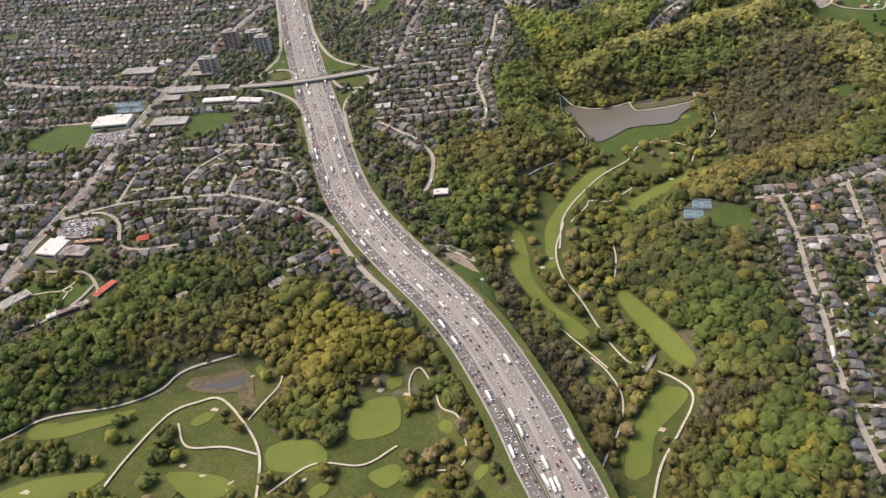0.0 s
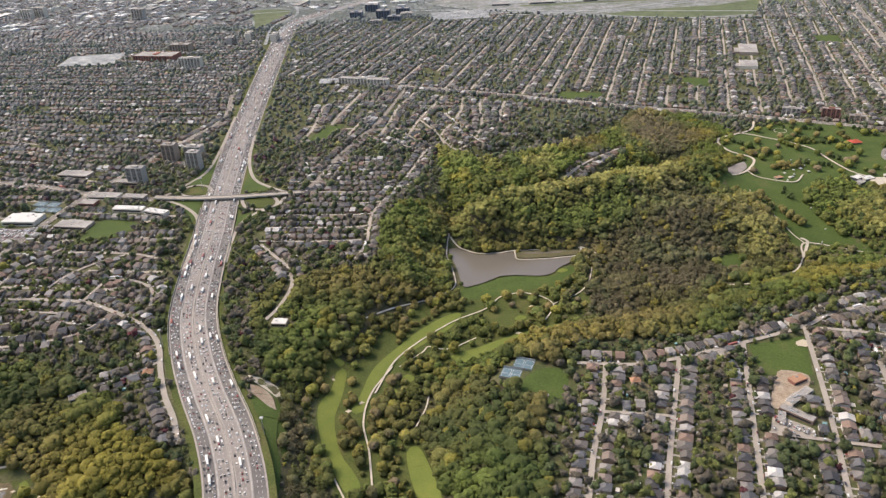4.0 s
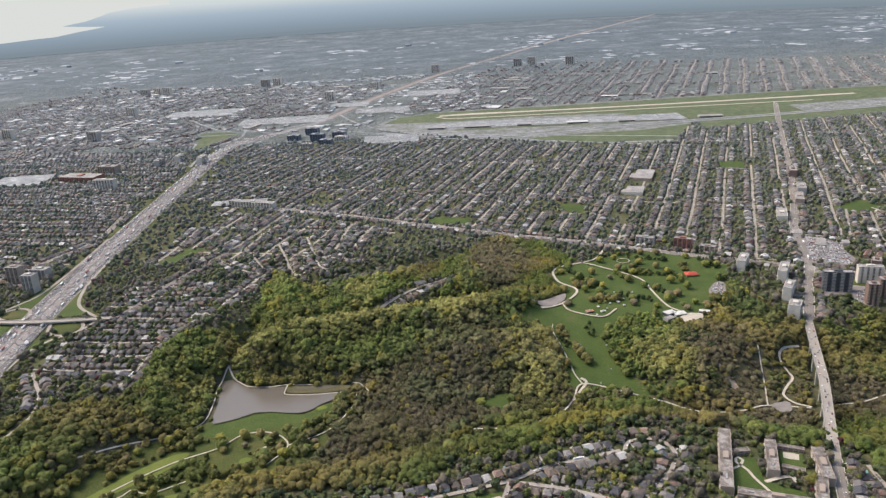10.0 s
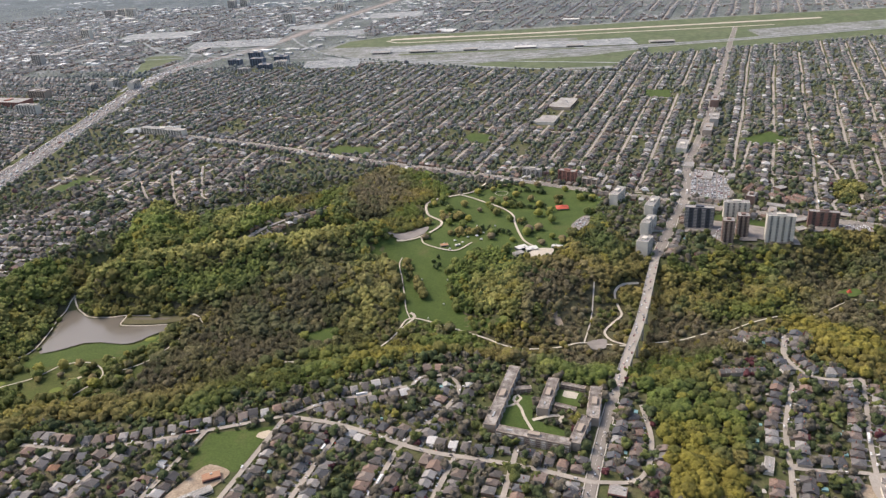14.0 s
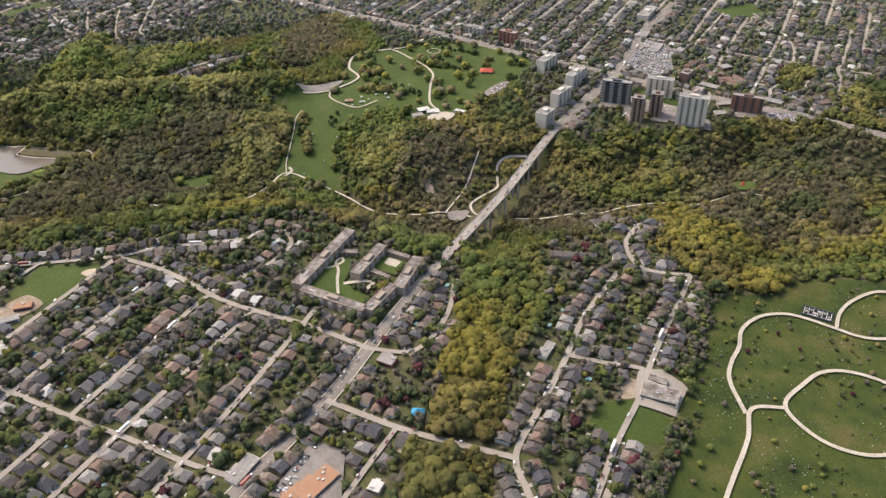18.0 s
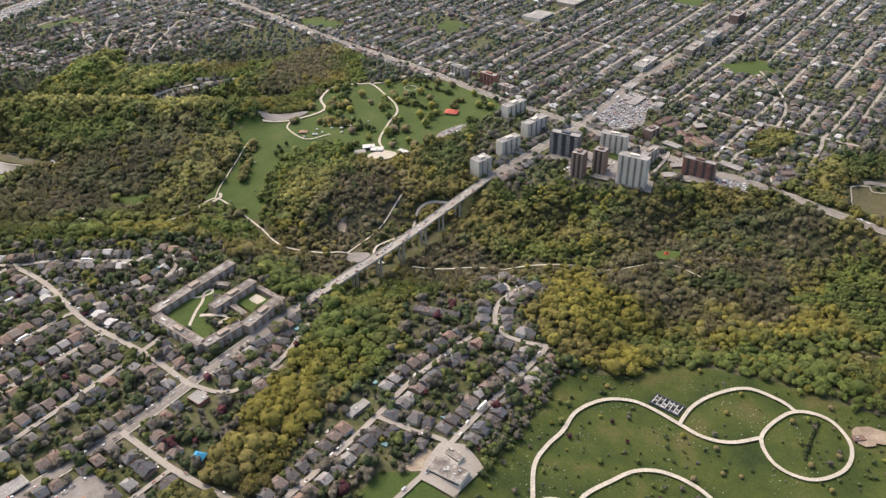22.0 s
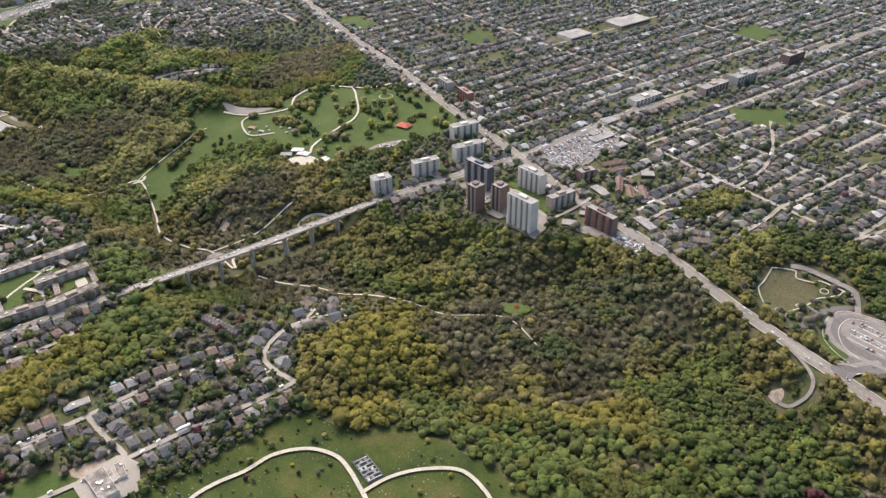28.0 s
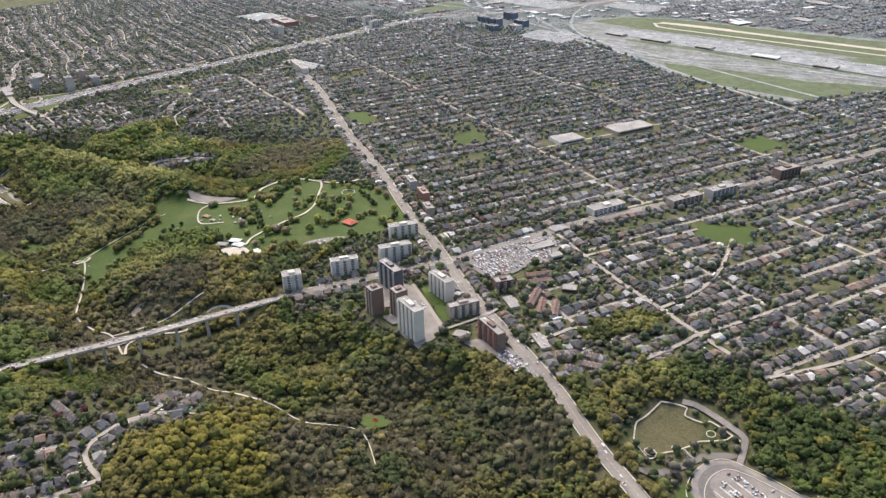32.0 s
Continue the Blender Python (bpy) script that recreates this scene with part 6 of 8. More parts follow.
def row_houses(x0, y0, x1, y1, units, deep, roof, label):
    """A terrace: a wall and a gabled roof for each unit, party walls, chimneys."""
    n = math.hypot(x1 - x0, y1 - y0)
    root = tagged(new("row_houses"), label, "houses")
    cx, cy = (x0 + x1) / 2, (y0 + y1) / 2
    root.matrix_world = Matrix.Translation((cx, cy, float(height(cx, cy)))) @ Matrix.Rotation(math.atan2(y1 - y0, x1 - x0), 4, "Z")
    w, b = n / units, deep / 2
    wall = data_of("unit_wall", [(-w / 2 + 0.04, -b, -0.6), (w / 2 - 0.04, -b, -0.6), (w / 2 - 0.04, b, -0.6), (-w / 2 + 0.04, b, -0.6), (-w / 2 + 0.04, -b, 2.4), (w / 2 - 0.04, -b, 2.4), (w / 2 - 0.04, b, 2.4), (-w / 2 + 0.04, b, 2.4)], BOX, wall_choice)
    top = data_of("unit_roof", [(-w / 2, -b - 0.25, 2.3), (w / 2, -b - 0.25, 2.3), (w / 2, b + 0.25, 2.3), (-w / 2, b + 0.25, 2.3), (-w / 2, 0, 3.4), (w / 2, 0, 3.4)], [(0, 1, 5, 4), (2, 3, 4, 5), (3, 2, 1, 0), (1, 2, 5), (3, 0, 4)], roof)
    party = box_data("party_wall", -0.1, 0.1, -b - 0.1, b + 0.1, -0.5, 2.95, grey_wall_mat, 0.03)
    stack = box_data("chimney", -0.25, 0.25, -0.2, 0.2, 2.6, 4.0, red_wall_mat)
    for i in range(units):
        m = Matrix.Translation(((i + 0.5) * w - n / 2, 0, 0.12 * (i % 2)))
        part("unit_wall", wall, root, m)
        part("unit_roof", top, root, m)
        part("chimney", stack, root, m @ Matrix.Translation((w * 0.3, 0.5, 0)))
        if i:
            part("party_wall", party, root, Matrix.Translation((i * w - n / 2, 0, 0)))
    mark_line(np.array([[x0, y0], [x1, y1]], float), b + 0.8)


for x0, y0, x1, y1, units, deep, roof in ((743, 560, 752, 568.5, 5, 4.5, roof_choice), (755, 569.5, 767.5, 573, 6, 4.5, roof_choice), (753.5, 553, 764, 555, 5, 4.5, roof_choice), (757, 561, 769, 565, 5, 4.5, roof_choice), (677, 623, 687, 636, 6, 4.5, brown_roof_mat), (684, 617, 693, 629, 6, 4.5, brown_wall_mat), (694, 613, 701, 594, 7, 4.5, brown_wall_mat), (704, 604, 712, 588, 6, 4.5, brown_roof_mat), (711, 608, 720, 592, 6, 4.5, brown_wall_mat), (573, 362, 597, 362, 9, 4.0, roof_choice)):
    row_houses(x0, y0, x1, y1, units, deep, roof, "terrace of brick town houses with brown roofs" if roof is not roof_choice else "terrace of town houses with grey roofs")


def tent(x, y, r):
    """An open event tent: pointed canopy on four legs."""
    root = tagged(new("tent"), "small white event tent on the park lawn", "tent", "tents on the lawn")
    root.matrix_world = Matrix.Translation((x, y, float(height(x, y)) + 0.2)) @ Matrix.Rotation(x, 4, "Z")
    part("canopy", data_of("canopy", [(-r, -r, 0.9), (r, -r, 0.9), (r, r, 0.9), (-r, r, 0.9), (0, 0, 1.7)], [(0, 1, 4), (1, 2, 4), (2, 3, 4), (3, 0, 4), (3, 2, 1, 0)], white_roof_mat), root)
    for lx in (-r + 0.1, r - 0.1):
        for ly in (-r + 0.1, r - 0.1):
            part("leg", box_data("leg", lx - 0.05, lx + 0.05, ly - 0.05, ly + 0.05, -0.2, 0.9, steel_mat), root)


for x, y, r in ((434, 554, 1.0), (454, 554, 1.1), (448, 572, 0.8), (451, 561, 1.2), (444, 559, 0.9), (443, 580, 0.7), (456, 566, 0.9), (461, 572, 0.7), (440, 550, 0.8), (452, 580, 0.6), (466, 578, 0.7), (430, 540, 0.8), (425, 470, 0.5), (415, 455, 0.5), (410, 500, 0.5), (428, 498, 0.5)):
    tent(x, y, r)

# tennis courts
for x, y, w_ in ((176.5, 324, (11, -5)), (184.5, 331, (11, -5)), (-170, 607, (24, -8)), (-158.5, 603.5, (24, -8)), (-166, 595, (24, -8)), (-154.5, 592, (24, -8))):
    root = tagged(new("tennis_court"), "blue-grey hard tennis courts with white lines and a fence", "tennis court")
    root.matrix_world = Matrix.Translation((x, y, float(height(x, y)) + 0.25)) @ Matrix.Rotation(math.atan2(w_[1], w_[0]), 4, "Z")
    part("court_surface", box_data("court_surface", -5.2, 5.2, -4.6, 4.6, -0.4, 0.04, court_mat), root)
    for cx_ in (-2.6, 2.6):
        for lx in (-2.1, 2.1):
            part("court_line", box_data("court_line", cx_ + lx - 0.06, cx_ + lx + 0.06, -3.8, 3.8, 0.04, 0.06, paint_mat), root)
        for ly in (-3.8, 0, 3.8):
            part("court_line", box_data("court_line", cx_ - 2.04, cx_ + 2.04, ly - 0.06, ly + 0.06, 0.04, 0.06, paint_mat), root)
    for s in (-1, 1):
        part("fence", box_data("fence", -5.2, 5.2, s * 4.6 - 0.03, s * 4.6 + 0.03, 0.04, 1.2, steel_mat), root)
    mark_line(np.array([[x - 3, y], [x + 3, y]]), 7)

# ---------------------------------------------------------------- houses along the streets
def house_shape(w, d, h, r, hip, garage):
    """Walls and roof of one house: corners and faces of both; it stands on z 0, its front to -y."""
    a, b = w / 2, d / 2
    e = 0.28
    wall_v = [(-a, -b, -0.6), (a, -b, -0.6), (a, b, -0.6), (-a, b, -0.6), (-a, -b, h), (a, -b, h), (a, b, h), (-a, b, h)]
    wall_q = [(0, 1, 5, 4), (1, 2, 6, 5), (2, 3, 7, 6), (3, 0, 4, 7)]
    i = a * 0.55 if hip else 0.0
    o = 0.0 if hip else e
    roof_v = [(-a - e, -b - e, h - 0.12), (a + e, -b - e, h - 0.12), (a + e, b + e, h - 0.12), (-a - e, b + e, h - 0.12), (-a - o + i, 0, h + r), (a + o - i, 0, h + r)]
    roof_q = [(0, 1, 5, 4), (2, 3, 4, 5), (3, 2, 1, 0)]
    roof_t = [(1, 2, 5), (3, 0, 4)]
    if garage:
        k = len(wall_v)
        gx0, gx1 = (a * 0.1, a) if garage > 0 else (-a, -a * 0.1)
        wall_v += [(gx0, -b - 1.1, -0.6), (gx1, -b - 1.1, -0.6), (gx1, -b, -0.6), (gx0, -b, -0.6), (gx0, -b - 1.1, h * 0.62), (gx1, -b - 1.1, h * 0.62), (gx1, -b, h * 0.62), (gx0, -b, h * 0.62)]
        wall_q += [(k, k + 1, k + 5, k + 4), (k + 1, k + 2, k + 6, k + 5), (k + 3, k, k + 4, k + 7)]
        k = len(roof_v)
        m = (gx0 + gx1) / 2
        roof_v += [(gx0 - 0.15, -b - 1.3, h * 0.6), (gx1 + 0.15, -b - 1.3, h * 0.6), (m, -b - 1.3, h * 0.6 + r * 0.6), (gx0 - 0.15, -b + 0.4, h * 0.6), (gx1 + 0.15, -b + 0.4, h * 0.6), (m, -b + 0.4, h * 0.6 + r * 0.6)]
        roof_q += [(k, k + 2, k + 5, k + 3), (k + 1, k + 4, k + 5, k + 2)]
        roof_t += [(k, k + 1, k + 2)]
    return wall_v, wall_q, roof_v, roof_q, roof_t


hr = random.Random(11)
shapes = [house_shape(hr.uniform(3.7, 4.9), hr.uniform(4.6, 6.2), hr.uniform(1.7, 2.6), hr.uniform(1.0, 1.6), k % 3 != 0, (0, 1, -1, 1)[k % 4]) for k in range(12)]
spots, cells = [], {}
for line, wide in streets:
    seg = np.linalg.norm(np.diff(line, axis=0), axis=1)
    s = np.concatenate([[0], np.cumsum(seg)])
    if s[-1] < 8:
        continue
    for side in (-1, 1):
        q = hr.uniform(3, 6)
        while q < s[-1] - 3:
            c = np.array([np.interp(q, s, line[:, 0]), np.interp(q, s, line[:, 1])])
            d = np.array([np.interp(q + 0.5, s, line[:, 0]), np.interp(q + 0.5, s, line[:, 1])]) - np.array([np.interp(q - 0.5, s, line[:, 0]), np.interp(q - 0.5, s, line[:, 1])])
            far = c[1] > 1250
            q += hr.uniform(5.3, 6.9) * (1.5 if far else 1)
            d = d / (np.hypot(*d) + 1e-9)
            p = c + np.array([-d[1], d[0]]) * side * (wide / 2 + 5.0 + hr.uniform(-0.5, 0.6))
            if c[1] > 1850 and hr.random() < (c[1] - 1850) / 480:
                continue
            if at(*p) != FREE or any(at(p[0] + ox, p[1] + oy) == TAKEN for ox, oy in ((2, 0), (-2, 0), (0, 2), (0, -2))):
                continue
            key = (int(p[0] // 5), int(p[1] // 5))
            if any(np.hypot(*(p - o)) < 4.7 for i in (-1, 0, 1) for j in (-1, 0, 1) for o in cells.get((key[0] + i, key[1] + j), ())):
                continue
            cells.setdefault(key, []).append(p)
            spots.append((p[0], p[1], math.atan2(d[1], d[0]) + (0 if side > 0 else math.pi) + hr.uniform(-0.04, 0.04), c[0] - p[0], c[1] - p[1], hr.randrange(12)))
spots = np.array(spots)

near_box = (spots[:, 1] < 425) & (spots[:, 0] > 455) & (spots[:, 0] < 660)
chosen = np.zeros(len(spots), bool)
chosen[np.where(near_box)[0][:290]] = True
house_kinds = []
WORDS = ("hipped", "gabled")
for k, (wv, wq, rv, rq, rt) in enumerate(shapes):
    root = tagged(new("house"), "brick house with a dark %s shingle roof on a street" % WORDS[k % 3 == 0], "house", "houses on the streets")
    wall_part = part("wall", data_of("wall", wv, wq, wall_choice), root)
    roof_part = part("roof", data_of("roof", rv, list(rq) + list(rt), roof_choice), root)
    part("chimney", box_data("chimney", 0.8, 1.25, 0.7, 1.15, 1.2, 3.9, red_wall_mat), roof_part)
    part("window", box_data("window", -1.2, -0.3, -min(v[1] for v in wv) - 0.02, -min(v[1] for v in wv) + 0.04, 0.7, 1.4, glass_mat), wall_part)
    house_kinds.append(root)
taken_kind = set()
for i in np.where(chosen)[0]:
    x, y, a, _, _, k = spots[i]
    k = int(k)
    m = Matrix.Translation((x, y, float(height(x, y)))) @ Matrix.Rotation(a, 4, "Z")
    if k not in taken_kind:
        taken_kind.add(k)
        house_kinds[k].matrix_world = m
    else:
        copy_thing(house_kinds[k], m)
for k in range(12):
    if k not in taken_kind:
        for o in (*house_kinds[k].children_recursive, house_kinds[k]):
            bpy.data.objects.remove(o)

nrng = np.random.default_rng(3)
ROOFS = np.array([(0.095, 0.090, 0.090), (0.15, 0.135, 0.124), (0.19, 0.152, 0.128), (0.115, 0.115, 0.122), (0.235, 0.192, 0.165), (0.30, 0.282, 0.268), (0.13, 0.113, 0.106), (0.18, 0.165, 0.157), (0.085, 0.085, 0.092), (0.235, 0.165, 0.132), (0.50, 0.485, 0.465), (0.15, 0.15, 0.155), (0.22, 0.205, 0.19)])
WALLS = np.array([(0.32, 0.22, 0.165), (0.46, 0.41, 0.35), (0.28, 0.2, 0.16), (0.64, 0.62, 0.58), (0.37, 0.29, 0.23), (0.55, 0.52, 0.48)])


def placed(verts, px, py, pz, ang, sx, sz):
    v = np.asarray(verts, float)
    c, s = np.cos(ang)[:, None], np.sin(ang)[:, None]
    X = v[None, :, 0] * sx[:, None]
    Y = v[None, :, 1] * sx[:, None]
    return np.stack([px[:, None] + c * X - s * Y, py[:, None] + s * X + c * Y, pz[:, None] + v[None, :, 2] * sz[:, None]], -1)


def joined_houses(sel, name, label):
    WV, WQ, WT, RV, RQ, RT, RC = [], [], [], [], [], [], []
    wb = rb = 0
    for k, (wv, wq, rv, rq, rt) in enumerate(shapes):
        if spots[sel, 1].min() > 700:
            wv, wq, rv, rq, rt = wv[:8], wq[:4], rv[:6], rq[:2], rt[:2]
        s = spots[sel & (spots[:, 5] == k)]
        if not len(s):
            continue
        sc = np.where(s[:, 1] > 1250, 1.35, 1.0) * nrng.uniform(0.82, 1.1, len(s))
        z = height(s[:, 0], s[:, 1])
        n = len(s)
        WV.append(placed(wv, s[:, 0], s[:, 1], z, s[:, 2], sc, sc).reshape(-1, 3))
        WQ.append((np.arange(n)[:, None, None] * len(wv) + np.array(wq)[None] + wb).reshape(-1, 4))
        WT.append(np.repeat(WALLS[nrng.integers(0, len(WALLS), n)], len(wv), 0))
        wb += n * len(wv)
        RV.append(placed(rv, s[:, 0], s[:, 1], z, s[:, 2], sc, sc).reshape(-1, 3))
        RQ.append((np.arange(n)[:, None, None] * len(rv) + np.array(rq)[None] + rb).reshape(-1, 4))
        RT.append((np.arange(n)[:, None, None] * len(rv) + np.array(rt)[None] + rb).reshape(-1, 3))
        # distance haze painted into the roofs: colour drifts to pale blue-grey with y
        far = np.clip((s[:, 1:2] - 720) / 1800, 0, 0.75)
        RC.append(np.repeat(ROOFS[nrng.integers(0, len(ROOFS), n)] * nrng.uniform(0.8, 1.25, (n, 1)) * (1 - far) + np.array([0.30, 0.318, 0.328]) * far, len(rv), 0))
        rb += n * len(rv)
    if WV:
        root = tagged(new(name), label, "houses", kind="stuff")
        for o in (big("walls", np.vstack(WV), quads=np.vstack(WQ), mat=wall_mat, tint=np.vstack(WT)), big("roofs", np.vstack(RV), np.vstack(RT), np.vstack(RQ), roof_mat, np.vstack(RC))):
            o.parent = root


joined_houses(~chosen & (spots[:, 1] < 720), "suburban_houses", "close rows of brick houses with grey and brown roofs")
joined_houses(~chosen & (spots[:, 1] >= 720), "distant_houses", "distant rows of small houses, roofs paled by painted haze")

# driveways and front walks
s = spots[spots[:, 1] < 900]
d = s[:, 3:5] / np.linalg.norm(s[:, 3:5], axis=1)[:, None]
t_ = np.c_[-d[:, 1], d[:, 0]] * nrng.uniform(0.45, 0.95, len(s))[:, None]
shift = np.c_[-d[:, 1], d[:, 0]] * nrng.choice([-1.1, 1.1], len(s))[:, None]
A, B = s[:, :2] + shift + d * 2.0, s[:, :2] + shift + d * (np.linalg.norm(s[:, 3:5], axis=1) - 1.2)[:, None]
cor = np.stack([A - t_, B - t_, B + t_, A + t_], 1)
big_z = height(cor[..., 0], cor[..., 1])[..., None] + 0.14
tagged(big("driveways", np.concatenate([cor, big_z], -1).reshape(-1, 3), quads=np.arange(len(s) * 4).reshape(-1, 4), mat=drive_mat), "pale paved driveways in front of the houses", "paving", kind="stuff")

# ---------------------------------------------------------------- trees
ICO_V, ICO_F = [], []
ib = bmesh.new()
bmesh.ops.create_icosphere(ib, subdivisions=1, radius=1.0)
ib.verts.ensure_lookup_table()
ICO_V = np.array([v.co[:] for v in ib.verts])
ICO_F = np.array([[v.index for v in f.verts] for f in ib.faces])
ib.free()
ib = bmesh.new()
bmesh.ops.create_icosphere(ib, subdivisions=2, radius=1.0)
ib.verts.ensure_lookup_table()
BALL_V = np.array([v.co[:] for v in ib.verts])
BALL_F = np.array([[v.index for v in f.verts] for f in ib.faces])
ib.free()


ICO_F = ICO_F[ICO_V[ICO_F].mean(1)[:, 2] > -0.45]


def crown(rng, lumps, size, tall, lump, verts=ICO_V, faces=ICO_F, jag=0.22):
    """A crown of overlapping leafy clumps round a rising middle, uneven in outline."""
    V, F = [], []
    for i in range(lumps):
        a = 2.4 * i + rng.uniform(-0.4, 0.4)
        f = (i + 0.5) / lumps
        r = size * math.sqrt(f) * 0.62 if lumps > 1 else 0
        c = np.array([r * math.cos(a), r * math.sin(a), tall * (1.0 - 0.62 * f + rng.uniform(-0.08, 0.08))])
        k = lump * rng.uniform(0.75, 1.2)
        v = verts * (1 + rng.uniform(-jag, jag, (len(verts), 1))) * np.array([k, k, k * 0.9])
        F.append(faces + sum(len(q) for q in V))
        V.append(v + c)
    return np.vstack(V), np.vstack(F)


trng = np.random.default_rng(21)
TET_V = np.array([(0, 0, 1.0), (0.94, 0, -0.33), (-0.47, 0.82, -0.33), (-0.47, -0.82, -0.33)])
TET_F = np.array([(0, 1, 2), (0, 2, 3), (0, 3, 1)])


def sprays(rng, count, size, tall, leaf):
    """Loose sprays of twigs and leaves scattered through the outer part of a crown."""
    d = rng.normal(0, 1, (count, 3))
    d /= np.linalg.norm(d, axis=1)[:, None]
    d[:, 2] = np.abs(d[:, 2]) * 0.9 - 0.1
    c = d * rng.uniform(0.55, 1.0, (count, 1)) * np.array([size, size, tall]) + np.array([0, 0, tall * 0.45])
    ang = rng.uniform(0, 6.28, count)
    k = leaf * rng.uniform(0.6, 1.3, count)
    v = placed(TET_V, c[:, 0], c[:, 1], c[:, 2], ang, k, k * rng.uniform(0.6, 1.2, count))
    return v.reshape(-1, 3), (np.arange(count)[:, None, None] * 4 + TET_F[None]).reshape(-1, 3)


def both(a, b):
    return np.vstack([a[0], b[0]]), np.vstack([a[1], b[1] + len(a[0])])


OCT_V = np.array([(1, 0, 0), (0, 1, 0), (-1, 0, 0), (0, -1, 0), (0, 0, 1), (0, 0, -0.6)], float)
OCT_F = np.array([(0, 1, 4), (1, 2, 4), (2, 3, 4), (3, 0, 4), (1, 0, 5), (2, 1, 5), (3, 2, 5), (0, 3, 5)])


def leafy(rng, clumps, core, leaf, verts=BALL_V, faces=BALL_F):
    """A crown: one uneven rounded dome with smaller leaf clumps standing out of it; the clumps differ at random in
    tone, and shade is tinted into the dome's hollows.
    """
    way = rng.normal(0, 1, (5, 3))
    lump = sum(np.cos(2.3 * verts @ w + p) for w, p in zip(way, rng.uniform(0, 6.28, 5))) / 5
    v = verts * (1 + 0.34 * lump[:, None] + rng.uniform(-0.11, 0.11, (len(verts), 1))) * np.array([core, core, core * 0.9]) + np.array([0, 0, 0.55])
    # lump also sets the dome's tint: hollows painted darker, bulges lighter
    V, F, S, n = [v], [faces[verts[faces].mean(1)[:, 2] > -0.5]], [1.0 + 0.12 * lump], len(v)
    for i in range(clumps):
        f = (i + 0.5) / clumps
        up, a = 1.0 - 1.0 * f, 2.4 * i + rng.uniform(-0.5, 0.5)
        r = math.sqrt(max(0.0, 1 - up * up)) * core * rng.uniform(0.75, 1.0)
        c = np.array([r * math.cos(a), r * math.sin(a), 0.55 + up * core * 0.9 * rng.uniform(0.75, 1.05)])
        k = leaf * rng.uniform(0.7, 1.3)
        turn = rng.uniform(0, 1.57)
        o = OCT_V * (1 + rng.uniform(-0.25, 0.25, (6, 1))) * np.array([k, k, k * 0.85])
        o = np.c_[o[:, 0] * math.cos(turn) - o[:, 1] * math.sin(turn), o[:, 0] * math.sin(turn) + o[:, 1] * math.cos(turn), o[:, 2]]
        V.append(o + c)
        F.append(OCT_F[:6] + n)
        S.append(np.full(6, rng.uniform(0.72, 1.32)))
        n += 6
    return np.vstack(V), np.vstack(F), np.concatenate(S)


near_kinds = [leafy(trng, 8, 0.88, 0.34) for _ in range(16)]
wood_kinds = [leafy(trng, 6, 0.92, 0.42, ICO_V, ICO_F) for _ in range(12)]
bare_kinds = [both(crown(trng, 1, 0.5, 0.55, 0.62, jag=0.35), sprays(trng, 22, 0.95, 1.2, 0.27)) for _ in range(12)]
yard_kinds = [leafy(trng, 3, 0.86, 0.5, ICO_V, ICO_F) for _ in range(12)]
mid_kinds = [crown(trng, 2, 0.9, 1.0, 0.8, jag=0.3) for _ in range(8)]
far_kinds = [crown(trng, 1, 0.9, 0.8, 1.0, jag=0.3) for _ in range(6)]
speck_kinds = [(OCT_V * (1 + trng.uniform(-0.35, 0.35, (6, 1))) + np.array([0, 0, 0.5]), OCT_F[:4]) for _ in range(8)]
lattice = trng.uniform(0, 1, (80, 80, 3))


def field(x, y, scale, ch):
    """Smooth random field over the plan, 0 to 1."""
    u, v = (np.asarray(x) / scale + 37.3) % 79, (np.asarray(y) / scale + 11.7) % 79
    i, j = u.astype(int), v.astype(int)
    u, v = u - i, v - j
    u, v = u * u * (3 - 2 * u), v * v * (3 - 2 * v)
    g = lattice[..., ch]
    return g[j, i] * (1 - u) * (1 - v) + g[j, i + 1] * u * (1 - v) + g[j + 1, i] * (1 - u) * v + g[j + 1, i + 1] * u * v


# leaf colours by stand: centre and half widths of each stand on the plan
LIME, GREEN, DARK, BARE, OLIVE, HAZED = (np.array(c) for c in ((0.192, 0.168, 0.030), (0.100, 0.128, 0.028), (0.047, 0.070, 0.020), (0.132, 0.112, 0.068), (0.164, 0.138, 0.044), (0.235, 0.222, 0.068)))
# some lime paints sunlit crests; some green and dark paint shaded flanks, ravines
lime_stands = ((738, 393, 22, 9), (674, 404, 22, 16), (752, 410, 24, 13), (735, 420, 18, 12), (775, 420, 14, 12), (178, 511, 15, 9), (205, 526, 24, 8), (237, 536, 26, 8), (281, 544, 36, 9), (335, 554, 35, 10), (190, 648, 22, 18), (249, 619, 18, 12), (140, 480, 16, 24), (792, 572, 9, 18), (762, 615, 10, 16), (-17, 285, 37, 28), (300, 575, 34, 10), (238, 664, 34, 18), (206, 361, 28, 10), (374, 516, 20, 28), (372, 401, 30, 15), (370, 471, 19, 24), (465, 481, 19, 29), (535, 300, 13, 24), (659, 407, 35, 15), (387, 400, 34, 11), (539, 280, 18, 24), (651, 410, 24, 22), (693, 403, 24, 15), (544, 361, 18, 12), (654, 399, 25, 35), (678, 359, 13, 11), (544, 316, 19, 13))
